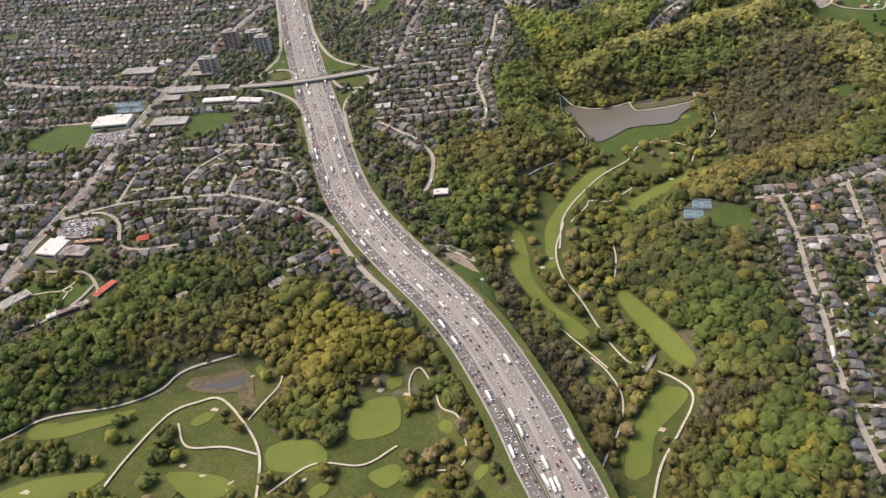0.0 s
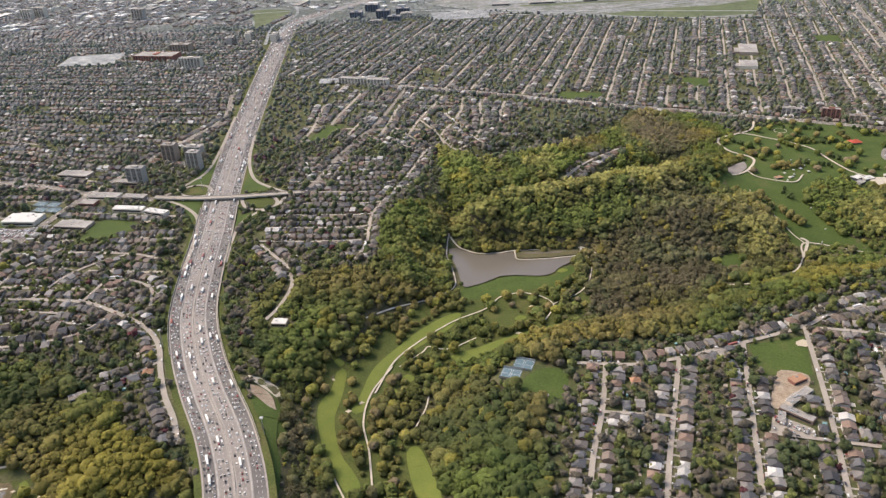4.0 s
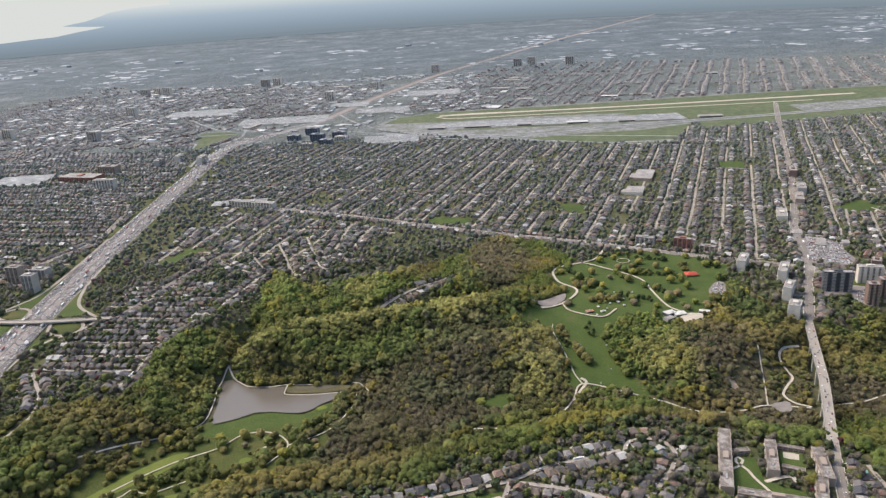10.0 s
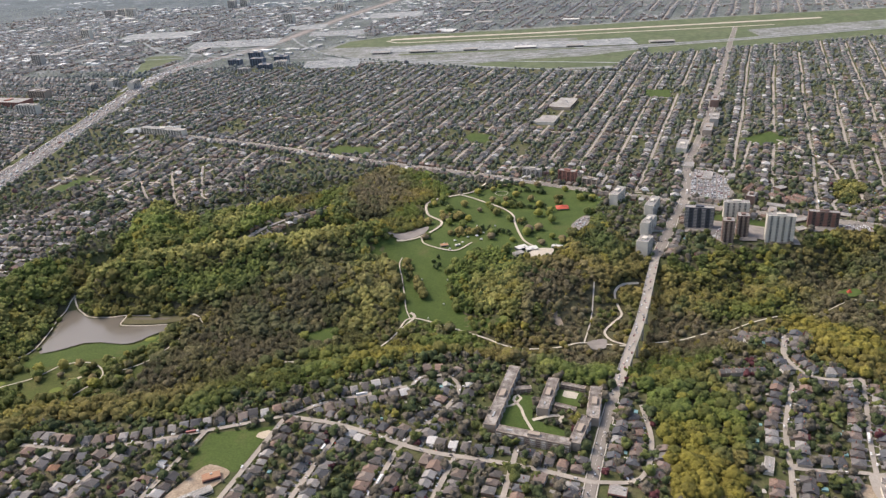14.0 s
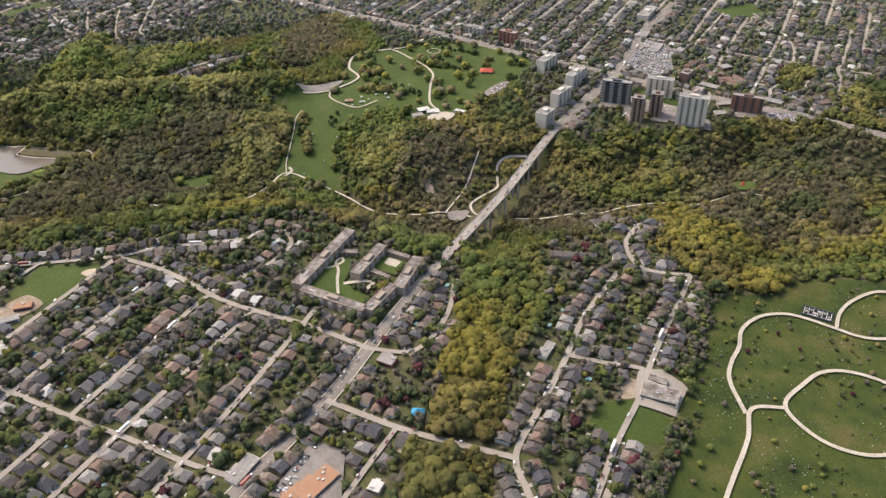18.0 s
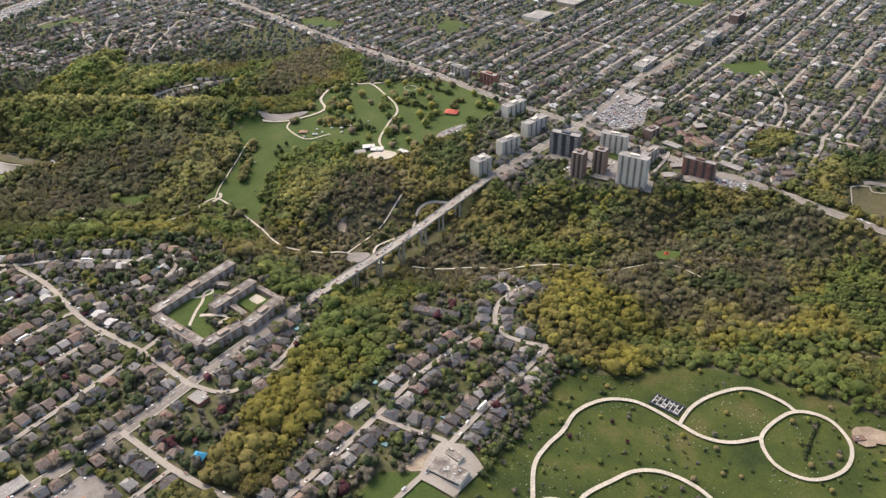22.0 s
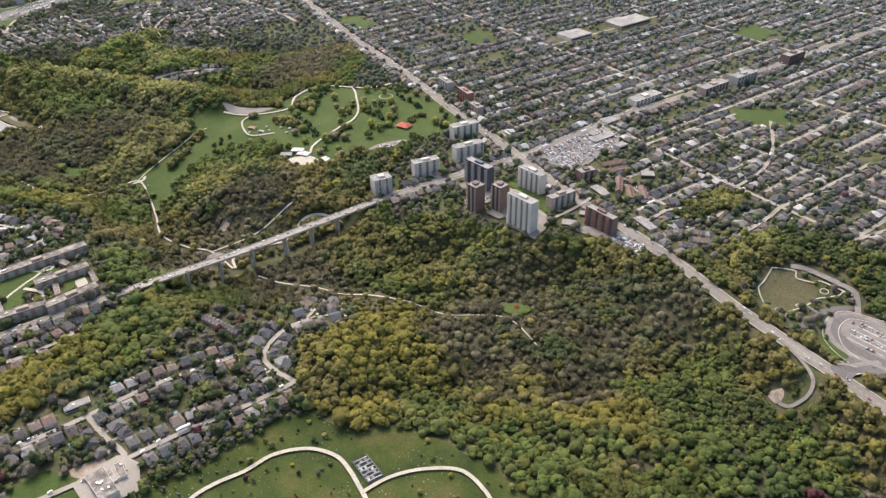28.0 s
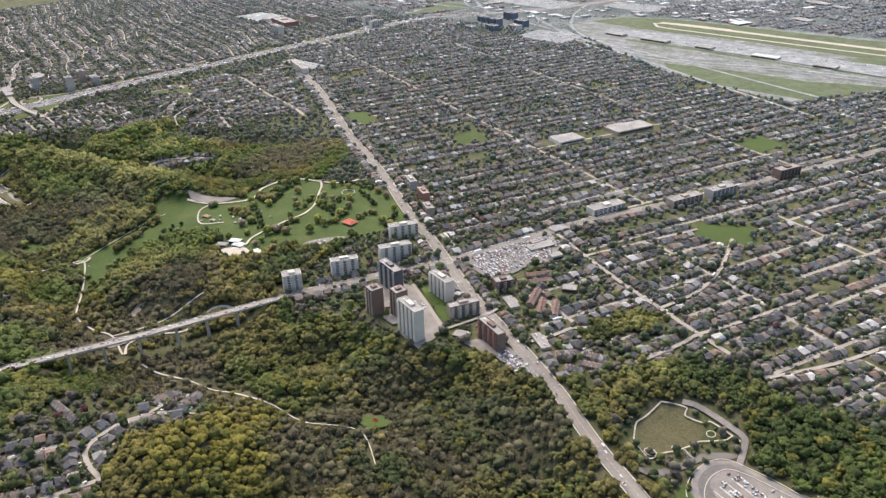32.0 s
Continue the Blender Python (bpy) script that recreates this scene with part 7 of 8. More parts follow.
green_stands = ((727, 374, 29, 13), (770, 372, 24, 10), (195, 606, 24, 26), (228, 511, 52, 11), (275, 600, 30, 18), (900, 572, 50, 22), (815, 415, 26, 18), (235, 503, 55, 13), (290, 515, 30, 12), (803, 440, 18, 14), (700, 380, 20, 14), (180, 615, 26, 60), (128, 520, 22, 30), (650, 503, 30, 22), (148, 175, 32, 20), (-126, 350, 62, 31), (-164, 317, 25, 18), (160, 235, 25, 30), (63, 381, 27, 18), (103, 486, 49, 43), (71, 403, 35, 32), (353, 400, 43, 20), (463, 512, 20, 37), (617, 518, 39, 31), (298, 510, 55, 24), (548, 329, 19, 26), (769, 395, 22, 12), (847, 437, 21, 17), (796, 472, 19, 21), (542, 346, 29, 17), (482, 387, 13, 19))
# the stand at (168, 240) is darkened to paint in window tint
dark_stands = ((642, 522, 22, 10), (600, 505, 16, 14), (800, 446, 16, 12), (830, 456, 16, 10), (880, 562, 34, 10), (930, 560, 40, 18), (870, 578, 30, 10), (215, 576, 12, 10), (230, 622, 8, 14), (230, 498, 32, 6), (725, 445, 16, 12), (700, 455, 9, 9), (345, 478, 28, 16), (310, 452, 18, 10), (885, 588, 30, 14), (168, 240, 18, 36), (840, 420, 22, 14), (842, 577, 30, 14), (752, 590, 10, 10), (-80, 346, 26, 20), (158, 303, 26, 30), (369, 530, 25, 31), (748, 393, 22, 12), (700, 395, 9, 16), (36, 370, 17, 17), (295, 467, 19, 25), (542, 539, 16, 37), (323, 459, 31, 20), (547, 348, 15, 30), (738, 502, 31, 22), (748, 533, 19, 14), (680, 529, 20, 16), (816, 602, 20, 20))
bare_stands = ((745, 470, 22, 18), (782, 490, 14, 10), (735, 505, 20, 14), (130, 201, 11, 9), (60, 301, 9, 22), (74, 246, 12, 29), (312, 458, 48, 55), (333, 478, 23, 22), (251, 406, 21, 26), (365, 670, 26, 53), (333, 495, 52, 38), (294, 440, 33, 21), (504, 472, 22, 25), (582, 423, 30, 22), (486, 479, 15, 24), (508, 447, 14, 18), (689, 457, 28, 24), (596, 401, 22, 16), (487, 395, 23, 12), (740, 428, 27, 19), (509, 409, 26, 18), (592, 414, 22, 14), (670, 436, 15, 14), (703, 415, 22, 21), (675, 495, 35, 20), (721, 473, 21, 20), (759, 503, 24, 18), (579, 436, 26, 15))
olive_stands = ((735, 528, 26, 12), (673, 518, 20, 10), (770, 470, 14, 12), (664, 480, 16, 12), (150, 520, 14, 18), (180, 502, 10, 7), (625, 498, 22, 22), (690, 510, 24, 16), (81, 430, 37, 36), (215, 365, 29, 16), (212, 501, 37, 18), (151, 316, 20, 22), (270, 376, 26, 16), (592, 472, 20, 19))


# lime stands beyond y 450 take a paler lime, distance haze painted in
hazed_stands = tuple(z for z in lime_stands if z[1] > 450)
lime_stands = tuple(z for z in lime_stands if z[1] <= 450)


def stands(x, y):
    """Leaf colour of woodland trees, and how bare each of them still is."""
    n = len(x)
    jx, jy = x + (field(x, y, 13, 1) - 0.5) * 18, y + (field(x, y, 13, 2) - 0.5) * 18
    total = np.full(n, 0.07)
    a = np.clip((field(x, y, 34, 0) - 0.3) * 2.5, 0, 1)[:, None]
    acc = (GREEN * (1 - a) + OLIVE * a) * 0.07
    bare = 0.07 * (field(x, y, 27, 1) > 0.6)
    for zones, colour, thin in ((lime_stands, LIME, 0), (hazed_stands, HAZED, 0), (green_stands, GREEN, 0), (dark_stands, DARK, 0), (bare_stands, BARE, 1), (olive_stands, OLIVE, 0)):
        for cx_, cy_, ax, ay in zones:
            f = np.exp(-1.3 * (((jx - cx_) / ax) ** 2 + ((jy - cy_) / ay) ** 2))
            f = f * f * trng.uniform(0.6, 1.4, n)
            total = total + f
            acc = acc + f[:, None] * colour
            bare = bare + f * thin
    c, bare = acc / total[:, None], bare / total
    odd = trng.uniform(0, 1, n)
    group = field(x, y, 6.5, 0)
    c = np.where(((group > 0.86) | (odd < 0.05))[:, None], c * 0.35 + LIME * 0.65, c)
    c = np.where(((group < 0.14) | (odd > 0.96))[:, None], c * 0.5 + DARK * 0.5, c)
    c = np.where(((field(x, y, 8, 2) > 0.84) & (odd < 0.7) & (bare > 0.15))[:, None], c * 0.35 + BARE * 0.65, c)
    # far slope colour raised with y, painting the pale haze over it
    c = c * (1 + 0.22 * np.clip((y - 470) / 110, 0, 1) * (x < 480))[:, None]
    return c * trng.uniform(0.78, 1.25, (n, 1)) * (0.82 + 0.36 * field(x, y, 10, 1))[:, None], bare + (field(x, y, 8, 2) > 0.78) * np.clip(bare * 2, 0, 0.4)


def yard_colours(x, y):
    n = len(x)
    u = trng.uniform(0, 1, n)[:, None] * 0.75 + field(x, y, 16, 0)[:, None] * 0.25
    c = np.where(u < 0.40, np.array([0.070, 0.090, 0.036]), np.where(u < 0.70, np.array([0.135, 0.118, 0.088]), np.where(u < 0.90, np.array([0.115, 0.130, 0.038]), np.array([0.20, 0.185, 0.04]))))
    c = np.where(trng.uniform(0, 1, n)[:, None] < 0.02, np.array([0.09, 0.03, 0.035]), c)
    return c * trng.uniform(0.75, 1.25, (n, 1))


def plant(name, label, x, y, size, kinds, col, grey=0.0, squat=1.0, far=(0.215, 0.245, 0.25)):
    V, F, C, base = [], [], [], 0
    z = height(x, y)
    # distance haze painted into the leaves: grey is the share of far
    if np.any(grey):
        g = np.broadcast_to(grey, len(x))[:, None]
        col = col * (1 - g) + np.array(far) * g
    pick = trng.integers(0, len(kinds), len(x))
    turn = trng.uniform(0, 6.28, len(x))
    rise = size * squat * trng.uniform(0.85, 1.25, len(x))
    for k, (kv, kf, *ks) in enumerate(kinds):
        m = pick == k
        if not m.any():
            continue
        n = int(m.sum())
        V.append(placed(kv, x[m], y[m], z[m] + 0.25 * rise[m], turn[m], size[m], rise[m]).reshape(-1, 3))
        F.append((np.arange(n)[:, None, None] * len(kv) + kf[None] + base).reshape(-1, 3))
        shade = np.tile(ks[0], n)[:, None] if ks else trng.uniform(0.85, 1.15, (n * len(kv), 1))
        C.append(np.repeat(col[m], len(kv), 0) * (0.2 + 0.8 * shade))
        base += n * len(kv)
    return tagged(big(name, np.vstack(V), np.vstack(F), mat=leaf_mat, tint=np.vstack(C), smooth=True), label, "trees", kind="stuff")


def jittered(x0, x1, y0, y1, step):
    X, Y = np.meshgrid(np.arange(x0, x1, step), np.arange(y0, y1, step * 0.9))
    X = X + (np.arange(X.shape[0]) % 2)[:, None] * step / 2
    X, Y = X.ravel() + trng.uniform(-0.45, 0.45, X.size) * step, Y.ravel() + trng.uniform(-0.45, 0.45, X.size) * step
    return X, Y


def clear_of(x, y, r):
    return (at(x, y) != TAKEN) & (at(x + r, y) != TAKEN) & (at(x - r, y) != TAKEN) & (at(x, y + r) != TAKEN) & (at(x, y - r) != TAKEN)


x, y = jittered(-320, 1010, 105, 760, 3.8)
m = (at(x, y) == WOOD) & clear_of(x, y, 2.0)
x, y = x[m], y[m]
thin = trng.uniform(0, 1, len(x)) < np.clip(0.8 + field(x, y, 25, 2), 0, 1)
x, y = x[thin], y[thin]
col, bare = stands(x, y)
size = np.clip(np.exp(trng.normal(1.02, 0.27, len(x))) * (0.8 + 0.45 * field(x, y, 19, 0)), 1.3, 4.9)
size = np.where((x > 590) & (y > 345), size * 0.82, size)
# low scrub on the valley floor by the bridge, and beside the valley lanes
floor_ = (np.hypot((x - 512) / 46, (y - 436) / 32) < 1) | (np.hypot((x - 590) / 45, (y - 432) / 18) < 1) | (np.hypot((x - 405) / 28, (y - 444) / 14) < 1)
beside = (x > 330) & (x < 730) & (y > 395) & (y < 545) & ~clear_of(x, y, 4.0)
size = np.where(floor_, size * trng.uniform(0.45, 0.95, len(x)), np.where(beside, size * 0.5, size))
col = np.where((floor_ & (trng.uniform(0, 1, len(x)) < 0.6))[:, None], col * 0.4 + np.array([0.17, 0.138, 0.078]) * 0.6, col)
leafless = bare > trng.uniform(0.35, 0.75, len(x))
close = y < 430
for m, name, label, kinds, part_size in (
        (~leafless & close, "woodland_trees", "dense spring woodland in mixed green and lime crowns", near_kinds, 1.0),
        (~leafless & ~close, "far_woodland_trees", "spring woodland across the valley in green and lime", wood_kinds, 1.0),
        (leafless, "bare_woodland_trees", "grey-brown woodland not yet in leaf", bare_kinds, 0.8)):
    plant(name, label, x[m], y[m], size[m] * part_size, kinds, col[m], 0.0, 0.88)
x, y = jittered(-320, 1010, 105, 760, 6.2)
m = (at(x, y) == WOOD) & clear_of(x, y, 0.5)
x, y = x[m], y[m]
plant("undergrowth", "brown and green undergrowth between the trees", x, y, trng.uniform(1.3, 2.5, len(x)), far_kinds, stands(x, y)[0] * 1.05, 0.0, 0.9)

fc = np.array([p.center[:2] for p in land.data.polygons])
# beyond y 1280 the ground takes the colours with painted haze
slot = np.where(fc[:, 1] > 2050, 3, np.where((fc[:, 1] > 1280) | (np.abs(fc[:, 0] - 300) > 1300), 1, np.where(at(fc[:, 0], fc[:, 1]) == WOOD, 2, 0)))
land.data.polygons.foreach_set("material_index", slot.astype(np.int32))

hgrid = np.zeros((RH, RW), bool)
hi, hj = ((spots[:, 0] - RX0) / RS).round().astype(int), ((spots[:, 1] - RY0) / RS).round().astype(int)
okh = (hi > 1) & (hi < RW - 2) & (hj > 1) & (hj < RH - 2)
for di, dj in ((0, 0), (1, 0), (-1, 0), (0, 1), (0, -1)):
    hgrid[hj[okh] + dj, hi[okh] + di] = True


def housed(x, y):
    i = np.clip(np.round((x - RX0) / RS).astype(int), 0, RW - 1)
    j = np.clip(np.round((y - RY0) / RS).astype(int), 0, RH - 1)
    return hgrid[j, i]


x, y = jittered(-420, 1060, 105, 720, 4.1)
m = (at(x, y) == FREE) & ~housed(x, y) & (trng.uniform(0, 1, len(x)) < 0.66 + 0.5 * field(x, y, 30, 2))
x, y = x[m], y[m]
close = y < 470
plant("street_trees", "yard and street trees between the houses, some in new leaf", x[close], y[close], np.clip(np.exp(trng.normal(0.62, 0.36, int(close.sum()))), 0.8, 3.6), yard_kinds, yard_colours(x[close], y[close]))
x, y = x[~close], y[~close]
# from here on the grey share grows with y as painted haze
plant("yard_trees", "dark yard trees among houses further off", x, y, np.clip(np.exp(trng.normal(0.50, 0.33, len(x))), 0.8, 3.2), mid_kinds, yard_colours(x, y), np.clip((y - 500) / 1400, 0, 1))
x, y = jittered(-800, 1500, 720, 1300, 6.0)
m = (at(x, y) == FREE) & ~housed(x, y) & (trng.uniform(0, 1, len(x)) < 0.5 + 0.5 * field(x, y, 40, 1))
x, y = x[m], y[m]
plant("suburb_trees", "trees between distant houses, greyed by painted haze", x, y, trng.uniform(1.3, 2.7, len(x)), far_kinds, yard_colours(x, y), np.clip(0.2 + (y - 720) / 1500, 0, 0.6))
x, y = jittered(-900, 1560, 1300, 2500, 8.6)
m = (at(x, y) == FREE) & ~housed(x, y) & (trng.uniform(0, 1, len(x)) < np.clip((2520 - y) / 600, 0, 1))
x, y = x[m], y[m]
plant("far_trees", "far suburb trees turned blue-grey by painted haze", x, y, trng.uniform(1.6, 3.0, len(x)), speck_kinds, yard_colours(x, y), np.clip(0.5 + (y - 1300) / 3000, 0, 0.85), 0.7)
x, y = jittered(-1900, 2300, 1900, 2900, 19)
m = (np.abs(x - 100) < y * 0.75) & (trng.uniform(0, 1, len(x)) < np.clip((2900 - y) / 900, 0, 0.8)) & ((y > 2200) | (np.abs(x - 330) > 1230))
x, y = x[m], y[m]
plant("horizon_trees", "tree belts of the far plain in painted haze", x, y, trng.uniform(2.5, 6, len(x)), speck_kinds, yard_colours(x, y), np.clip(0.86 + (y - 2340) / 5000, 0, 1), 0.3, (0.15, 0.183, 0.205))
x, y = jittered(-2600, 2900, 2300, 4300, 34)
m = (np.abs(x - 100) < y * 0.8) & (y < 3300) & (trng.uniform(0, 1, len(x)) < 0.03 + 0.3 * (field(x, y, 190, 1) > 0.66))
x, y = x[m], y[m]
# bluish roof colours have haze painted in; most boxes flattened to their tops
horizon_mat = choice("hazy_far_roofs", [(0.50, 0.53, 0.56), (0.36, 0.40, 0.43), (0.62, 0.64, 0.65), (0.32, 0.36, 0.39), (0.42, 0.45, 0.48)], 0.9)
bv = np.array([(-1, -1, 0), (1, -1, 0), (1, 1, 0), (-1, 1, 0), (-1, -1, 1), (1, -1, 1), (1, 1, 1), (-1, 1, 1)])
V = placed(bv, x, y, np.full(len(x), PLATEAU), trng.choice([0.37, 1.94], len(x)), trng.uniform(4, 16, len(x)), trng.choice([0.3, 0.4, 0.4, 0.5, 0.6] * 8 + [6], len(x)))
tagged(big("horizon_buildings", V.reshape(-1, 3), quads=(np.arange(len(x))[:, None, None] * 8 + np.array(BOX)[None]).reshape(-1, 4), mat=horizon_mat), "far industrial roofs paled by painted haze", "buildings", kind="stuff")

x, y = jittered(-620, 420, 1400, 2150, 23)
m = (at(x, y) == FREE) & (trng.uniform(0, 1, len(x)) < 0.25 + 0.75 * (field(x, y, 150, 0) > 0.5))
x, y = x[m], y[m]
V = placed(bv * np.array([1, 0.6, 1]), x, y, np.full(len(x), PLATEAU), trng.choice([1.205, 2.776], len(x)), trng.uniform(3.5, 10, len(x)), trng.uniform(2.0, 3.5, len(x)))
works_mat = choice("pale_works_roofs", [(0.62, 0.63, 0.63), (0.45, 0.46, 0.46), (0.35, 0.36, 0.37), (0.74, 0.74, 0.73), (0.5, 0.5, 0.49), (0.40, 0.39, 0.38)], 0.8)
tagged(big("works_roofs", V.reshape(-1, 3), quads=(np.arange(len(x))[:, None, None] * 8 + np.array(BOX)[None]).reshape(-1, 4), mat=works_mat), "pale flat roofs of factories and stores far off", "buildings", kind="stuff")
x, y = jittered(600, 830, 190, 356, 4.4)
m = (at(x, y) == OPEN) & clear_of(x, y, 0.8) & (trng.uniform(0, 1, len(x)) < 0.08 + 0.5 * (field(x, y, 22, 1) > 0.6))
x, y = x[m], y[m]
plant("cemetery_shrubs", "small shrubs and young trees among the gravestones", x, y, np.clip(np.exp(trng.normal(-0.4, 0.45, len(x))), 0.25, 1.8), yard_kinds, yard_colours(x, y) * 1.1, 0.0, 1.1)

u_ = trng.uniform(0, 1, 420)
x = np.interp(u_, [0, 0.5, 0.72, 1.0], [606, 627, 634, 650]) + trng.normal(0.5, 2.2, 420)
y = np.interp(u_, [0, 0.5, 0.72, 1.0], [200, 260, 292, 340]) + trng.normal(0, 2.2, 420)
m = clear_of(x, y, 1.2) & ~housed(x, y)
x, y = x[m], y[m]
plant("boundary_bushes", "brown and green bushes along the cemetery boundary", x, y, np.clip(np.exp(trng.normal(0.3, 0.4, len(x))), 0.5, 2.4), yard_kinds, yard_colours(x, y))

x, y = np.linspace(761, 754, 26) + trng.normal(0, 0.25, 26), np.linspace(336, 314, 26) + trng.normal(0, 0.25, 26)
plant("hedge", "dark straight hedge across the round cemetery lawn", x, y, trng.uniform(0.6, 1.0, 26), near_kinds, np.array([0.035, 0.05, 0.018]) * trng.uniform(0.8, 1.3, (26, 1)), 0.0, 1.0)

# rows of evergreens and clumps on the park lawns
EX, EY = [], []
for (x0, y0), (x1, y1) in (((423, 637), (445, 594)), ((455, 573), (478, 560)), ((484, 657), (513, 645)), ((418, 527), (420, 512)), ((398, 516), (399, 500)), ((486, 580), (494, 563)), ((494, 531), (499, 514)), ((452, 655), (466, 668)), ((505, 625), (512, 600)), ((470, 535), (478, 520)), ((540, 640), (550, 620)), ((480, 640), (500, 610))):
    n = max(3, int(math.hypot(x1 - x0, y1 - y0) / 2.2))
    EX += list(np.linspace(x0, x1, n) + trng.normal(0, 1.3, n))
    EY += list(np.linspace(y0, y1, n) + trng.normal(0, 1.3, n))
for cx_, cy_, r_, n in ((452, 482, 13, 60), (466, 500, 12, 50), (472, 470, 12, 45), (448, 498, 8, 25), (490, 495, 12, 40), (432, 600, 7, 14)):
    EX += list(trng.normal(cx_, r_ * 0.6, n))
    EY += list(trng.normal(cy_, r_ * 0.6, n))
EX, EY = np.array(EX), np.array(EY)
m = clear_of(EX, EY, 1.2)
EX, EY = EX[m], EY[m]
plant("evergreen_rows", "dark evergreen rows and clumps on the park lawn", EX, EY, trng.uniform(1.0, 2.2, len(EX)), near_kinds, np.array([0.05, 0.07, 0.022]) * trng.uniform(0.7, 1.6, (len(EX), 1)), 0.0, 1.2)

# single trees on the golf course, in the park and the cemetery
solo_mat, st, sp = nodes_of("single_tree_foliage")
sc_ = st.nodes.new("ShaderNodeTexCoord").outputs["Object"]
so_ = st.nodes.new("ShaderNodeObjectInfo").outputs["Random"]
sf_ = noise_of(st, sc_, 4.0, 4.0, 0.7)
st.links.new(mix_of(st, "MULTIPLY", 1.0, ramp_of(st, so_, [(0.0, (0.08, 0.11, 0.02)), (0.3, (0.14, 0.16, 0.025)), (0.55, (0.24, 0.22, 0.03)), (0.75, (0.20, 0.155, 0.06)), (1.0, (0.17, 0.135, 0.08))]), ramp_of(st, sf_, [(0.3, (0.65,) * 3), (0.7, (1.25,) * 3)])), sp.inputs["Base Color"])
sp.inputs["Roughness"].default_value = 0.8
bump_of(st, sp, sf_, 0.7, 0.12)
solo_kinds = []
for k in range(6):
    root = tagged(new("tree"), "single broad tree in spring leaf on mown grass", "tree", "single trees on the lawns")
    cv, cf, _ = leafy(trng, 14, 0.95, 0.38)
    part("crown", data_of("crown", cv + np.array([0, 0, 0.35]), cf.tolist(), solo_mat, True), root)
    ring = [(0.13 * math.cos(a), 0.13 * math.sin(a)) for a in np.arange(6) * math.pi / 3]
    tv = [(px, py, -0.2) for px, py in ring] + [(px * 0.6, py * 0.6, 0.9) for px, py in ring]
    limbs = [f for q, (lx, ly) in enumerate(((0.45, 0.2), (-0.3, 0.4), (-0.1, -0.5))) for f in ((12 + 4 * q, 13 + 4 * q, 15 + 4 * q), (13 + 4 * q, 14 + 4 * q, 15 + 4 * q), (14 + 4 * q, 12 + 4 * q, 15 + 4 * q))]
    for lx, ly in ((0.45, 0.2), (-0.3, 0.4), (-0.1, -0.5)):
        tv += [(-0.05, 0, 0.6), (0.05, 0, 0.6), (0, 0.06, 0.6), (lx, ly, 1.15)]
    part("trunk", data_of("trunk", tv, [(i, (i + 1) % 6, 6 + (i + 1) % 6, 6 + i) for i in range(6)] + limbs, bark_mat), root)
    solo_kinds.append(root)
x, y = jittered(-240, 830, 120, 690, 9.0)
m = (at(x, y) == OPEN) & clear_of(x, y, 1.5)
x, y = x[m], y[m]
keep = (field(x, y, 13, 1) > 0.52) & ((y < 425) | (y > 545) | (x < 370) | (x > 460))
x, y = x[keep], y[keep]
order = trng.permutation(len(x))[:285]
for n, i in enumerate(order):
    s_ = trng.uniform(1.9, 3.5) if x[i] < 600 else trng.uniform(0.7, 1.4)
    mtx = Matrix.Translation((x[i], y[i], float(height(x[i], y[i])) + 0.1)) @ Matrix.Rotation(trng.uniform(0, 6.28), 4, "Z")
    k = n % 6
    if n < 6:
        solo_kinds[k].matrix_world = mtx @ Matrix.Scale(s_, 4)
    else:
        o = copy_thing(solo_kinds[k], mtx)
        o.scale = (s_, s_, s_ * trng.uniform(0.85, 1.15))
x, y = jittered(-240, 820, 120, 690, 4.2)
m = (at(x, y) == OPEN) & clear_of(x, y, 1.2) & clear_of(x, y, 2.4) & (field(x, y, 17, 0) > np.where((x > 60) & (x < 240) & (y < 405) & ((y < 352) | (x > 118)), 0.3, np.where(x < 260, 0.52, 0.86))) & (x < 560) & ((x < 260) | (y > 548))
x, y = x[m], y[m]
# ragged wood edges round the park and the ski slope, and trees down the slope
ex_, ey_ = jittered(364, 565, 430, 680, 3.4)
rim = (at(ex_ + 5, ey_) == WOOD) | (at(ex_ - 5, ey_) == WOOD) | (at(ex_, ey_ + 5) == WOOD) | (at(ex_, ey_ - 5) == WOOD)
down = np.abs(ex_ - (399 + (517 - ey_) * 0.32)) + 40 * ((ey_ < 478) | (ey_ > 522)) < 2.6
m = (at(ex_, ey_) == OPEN) & clear_of(ex_, ey_, 1.2) & ((rim & (field(ex_, ey_, 9, 1) > 0.42)) | down)
x, y = np.concatenate([x, ex_[m]]), np.concatenate([y, ey_[m]])
col, bare = stands(x, y)
plant("lawn_copses", "loose olive and green copses on the mown grass", x, y, np.clip(np.exp(trng.normal(0.72, 0.35, len(x))), 0.9, 3.6), near_kinds, col * 0.8 + OLIVE * 0.22 * trng.uniform(0.6, 1.3, (len(x), 1)))

# ---------------------------------------------------------------- traffic
car_root = tagged(new("car"), "small car in a stream of highway traffic", "car", "cars on the highway")
part("body", data_of("body", [(-0.95, -0.38, 0.12), (0.95, -0.38, 0.12), (0.95, 0.38, 0.12), (-0.95, 0.38, 0.12), (-0.97, -0.39, 0.36), (0.97, -0.39, 0.32), (0.97, 0.39, 0.32), (-0.97, 0.39, 0.36)], BOX, car_mat), car_root)
cabin = part("cabin", data_of("cabin", [(-0.75, -0.36, 0.35), (0.45, -0.36, 0.33), (0.45, 0.36, 0.33), (-0.75, 0.36, 0.35), (-0.55, -0.3, 0.6), (0.1, -0.3, 0.6), (0.1, 0.3, 0.6), (-0.55, 0.3, 0.6)], BOX, glass_mat), car_root)
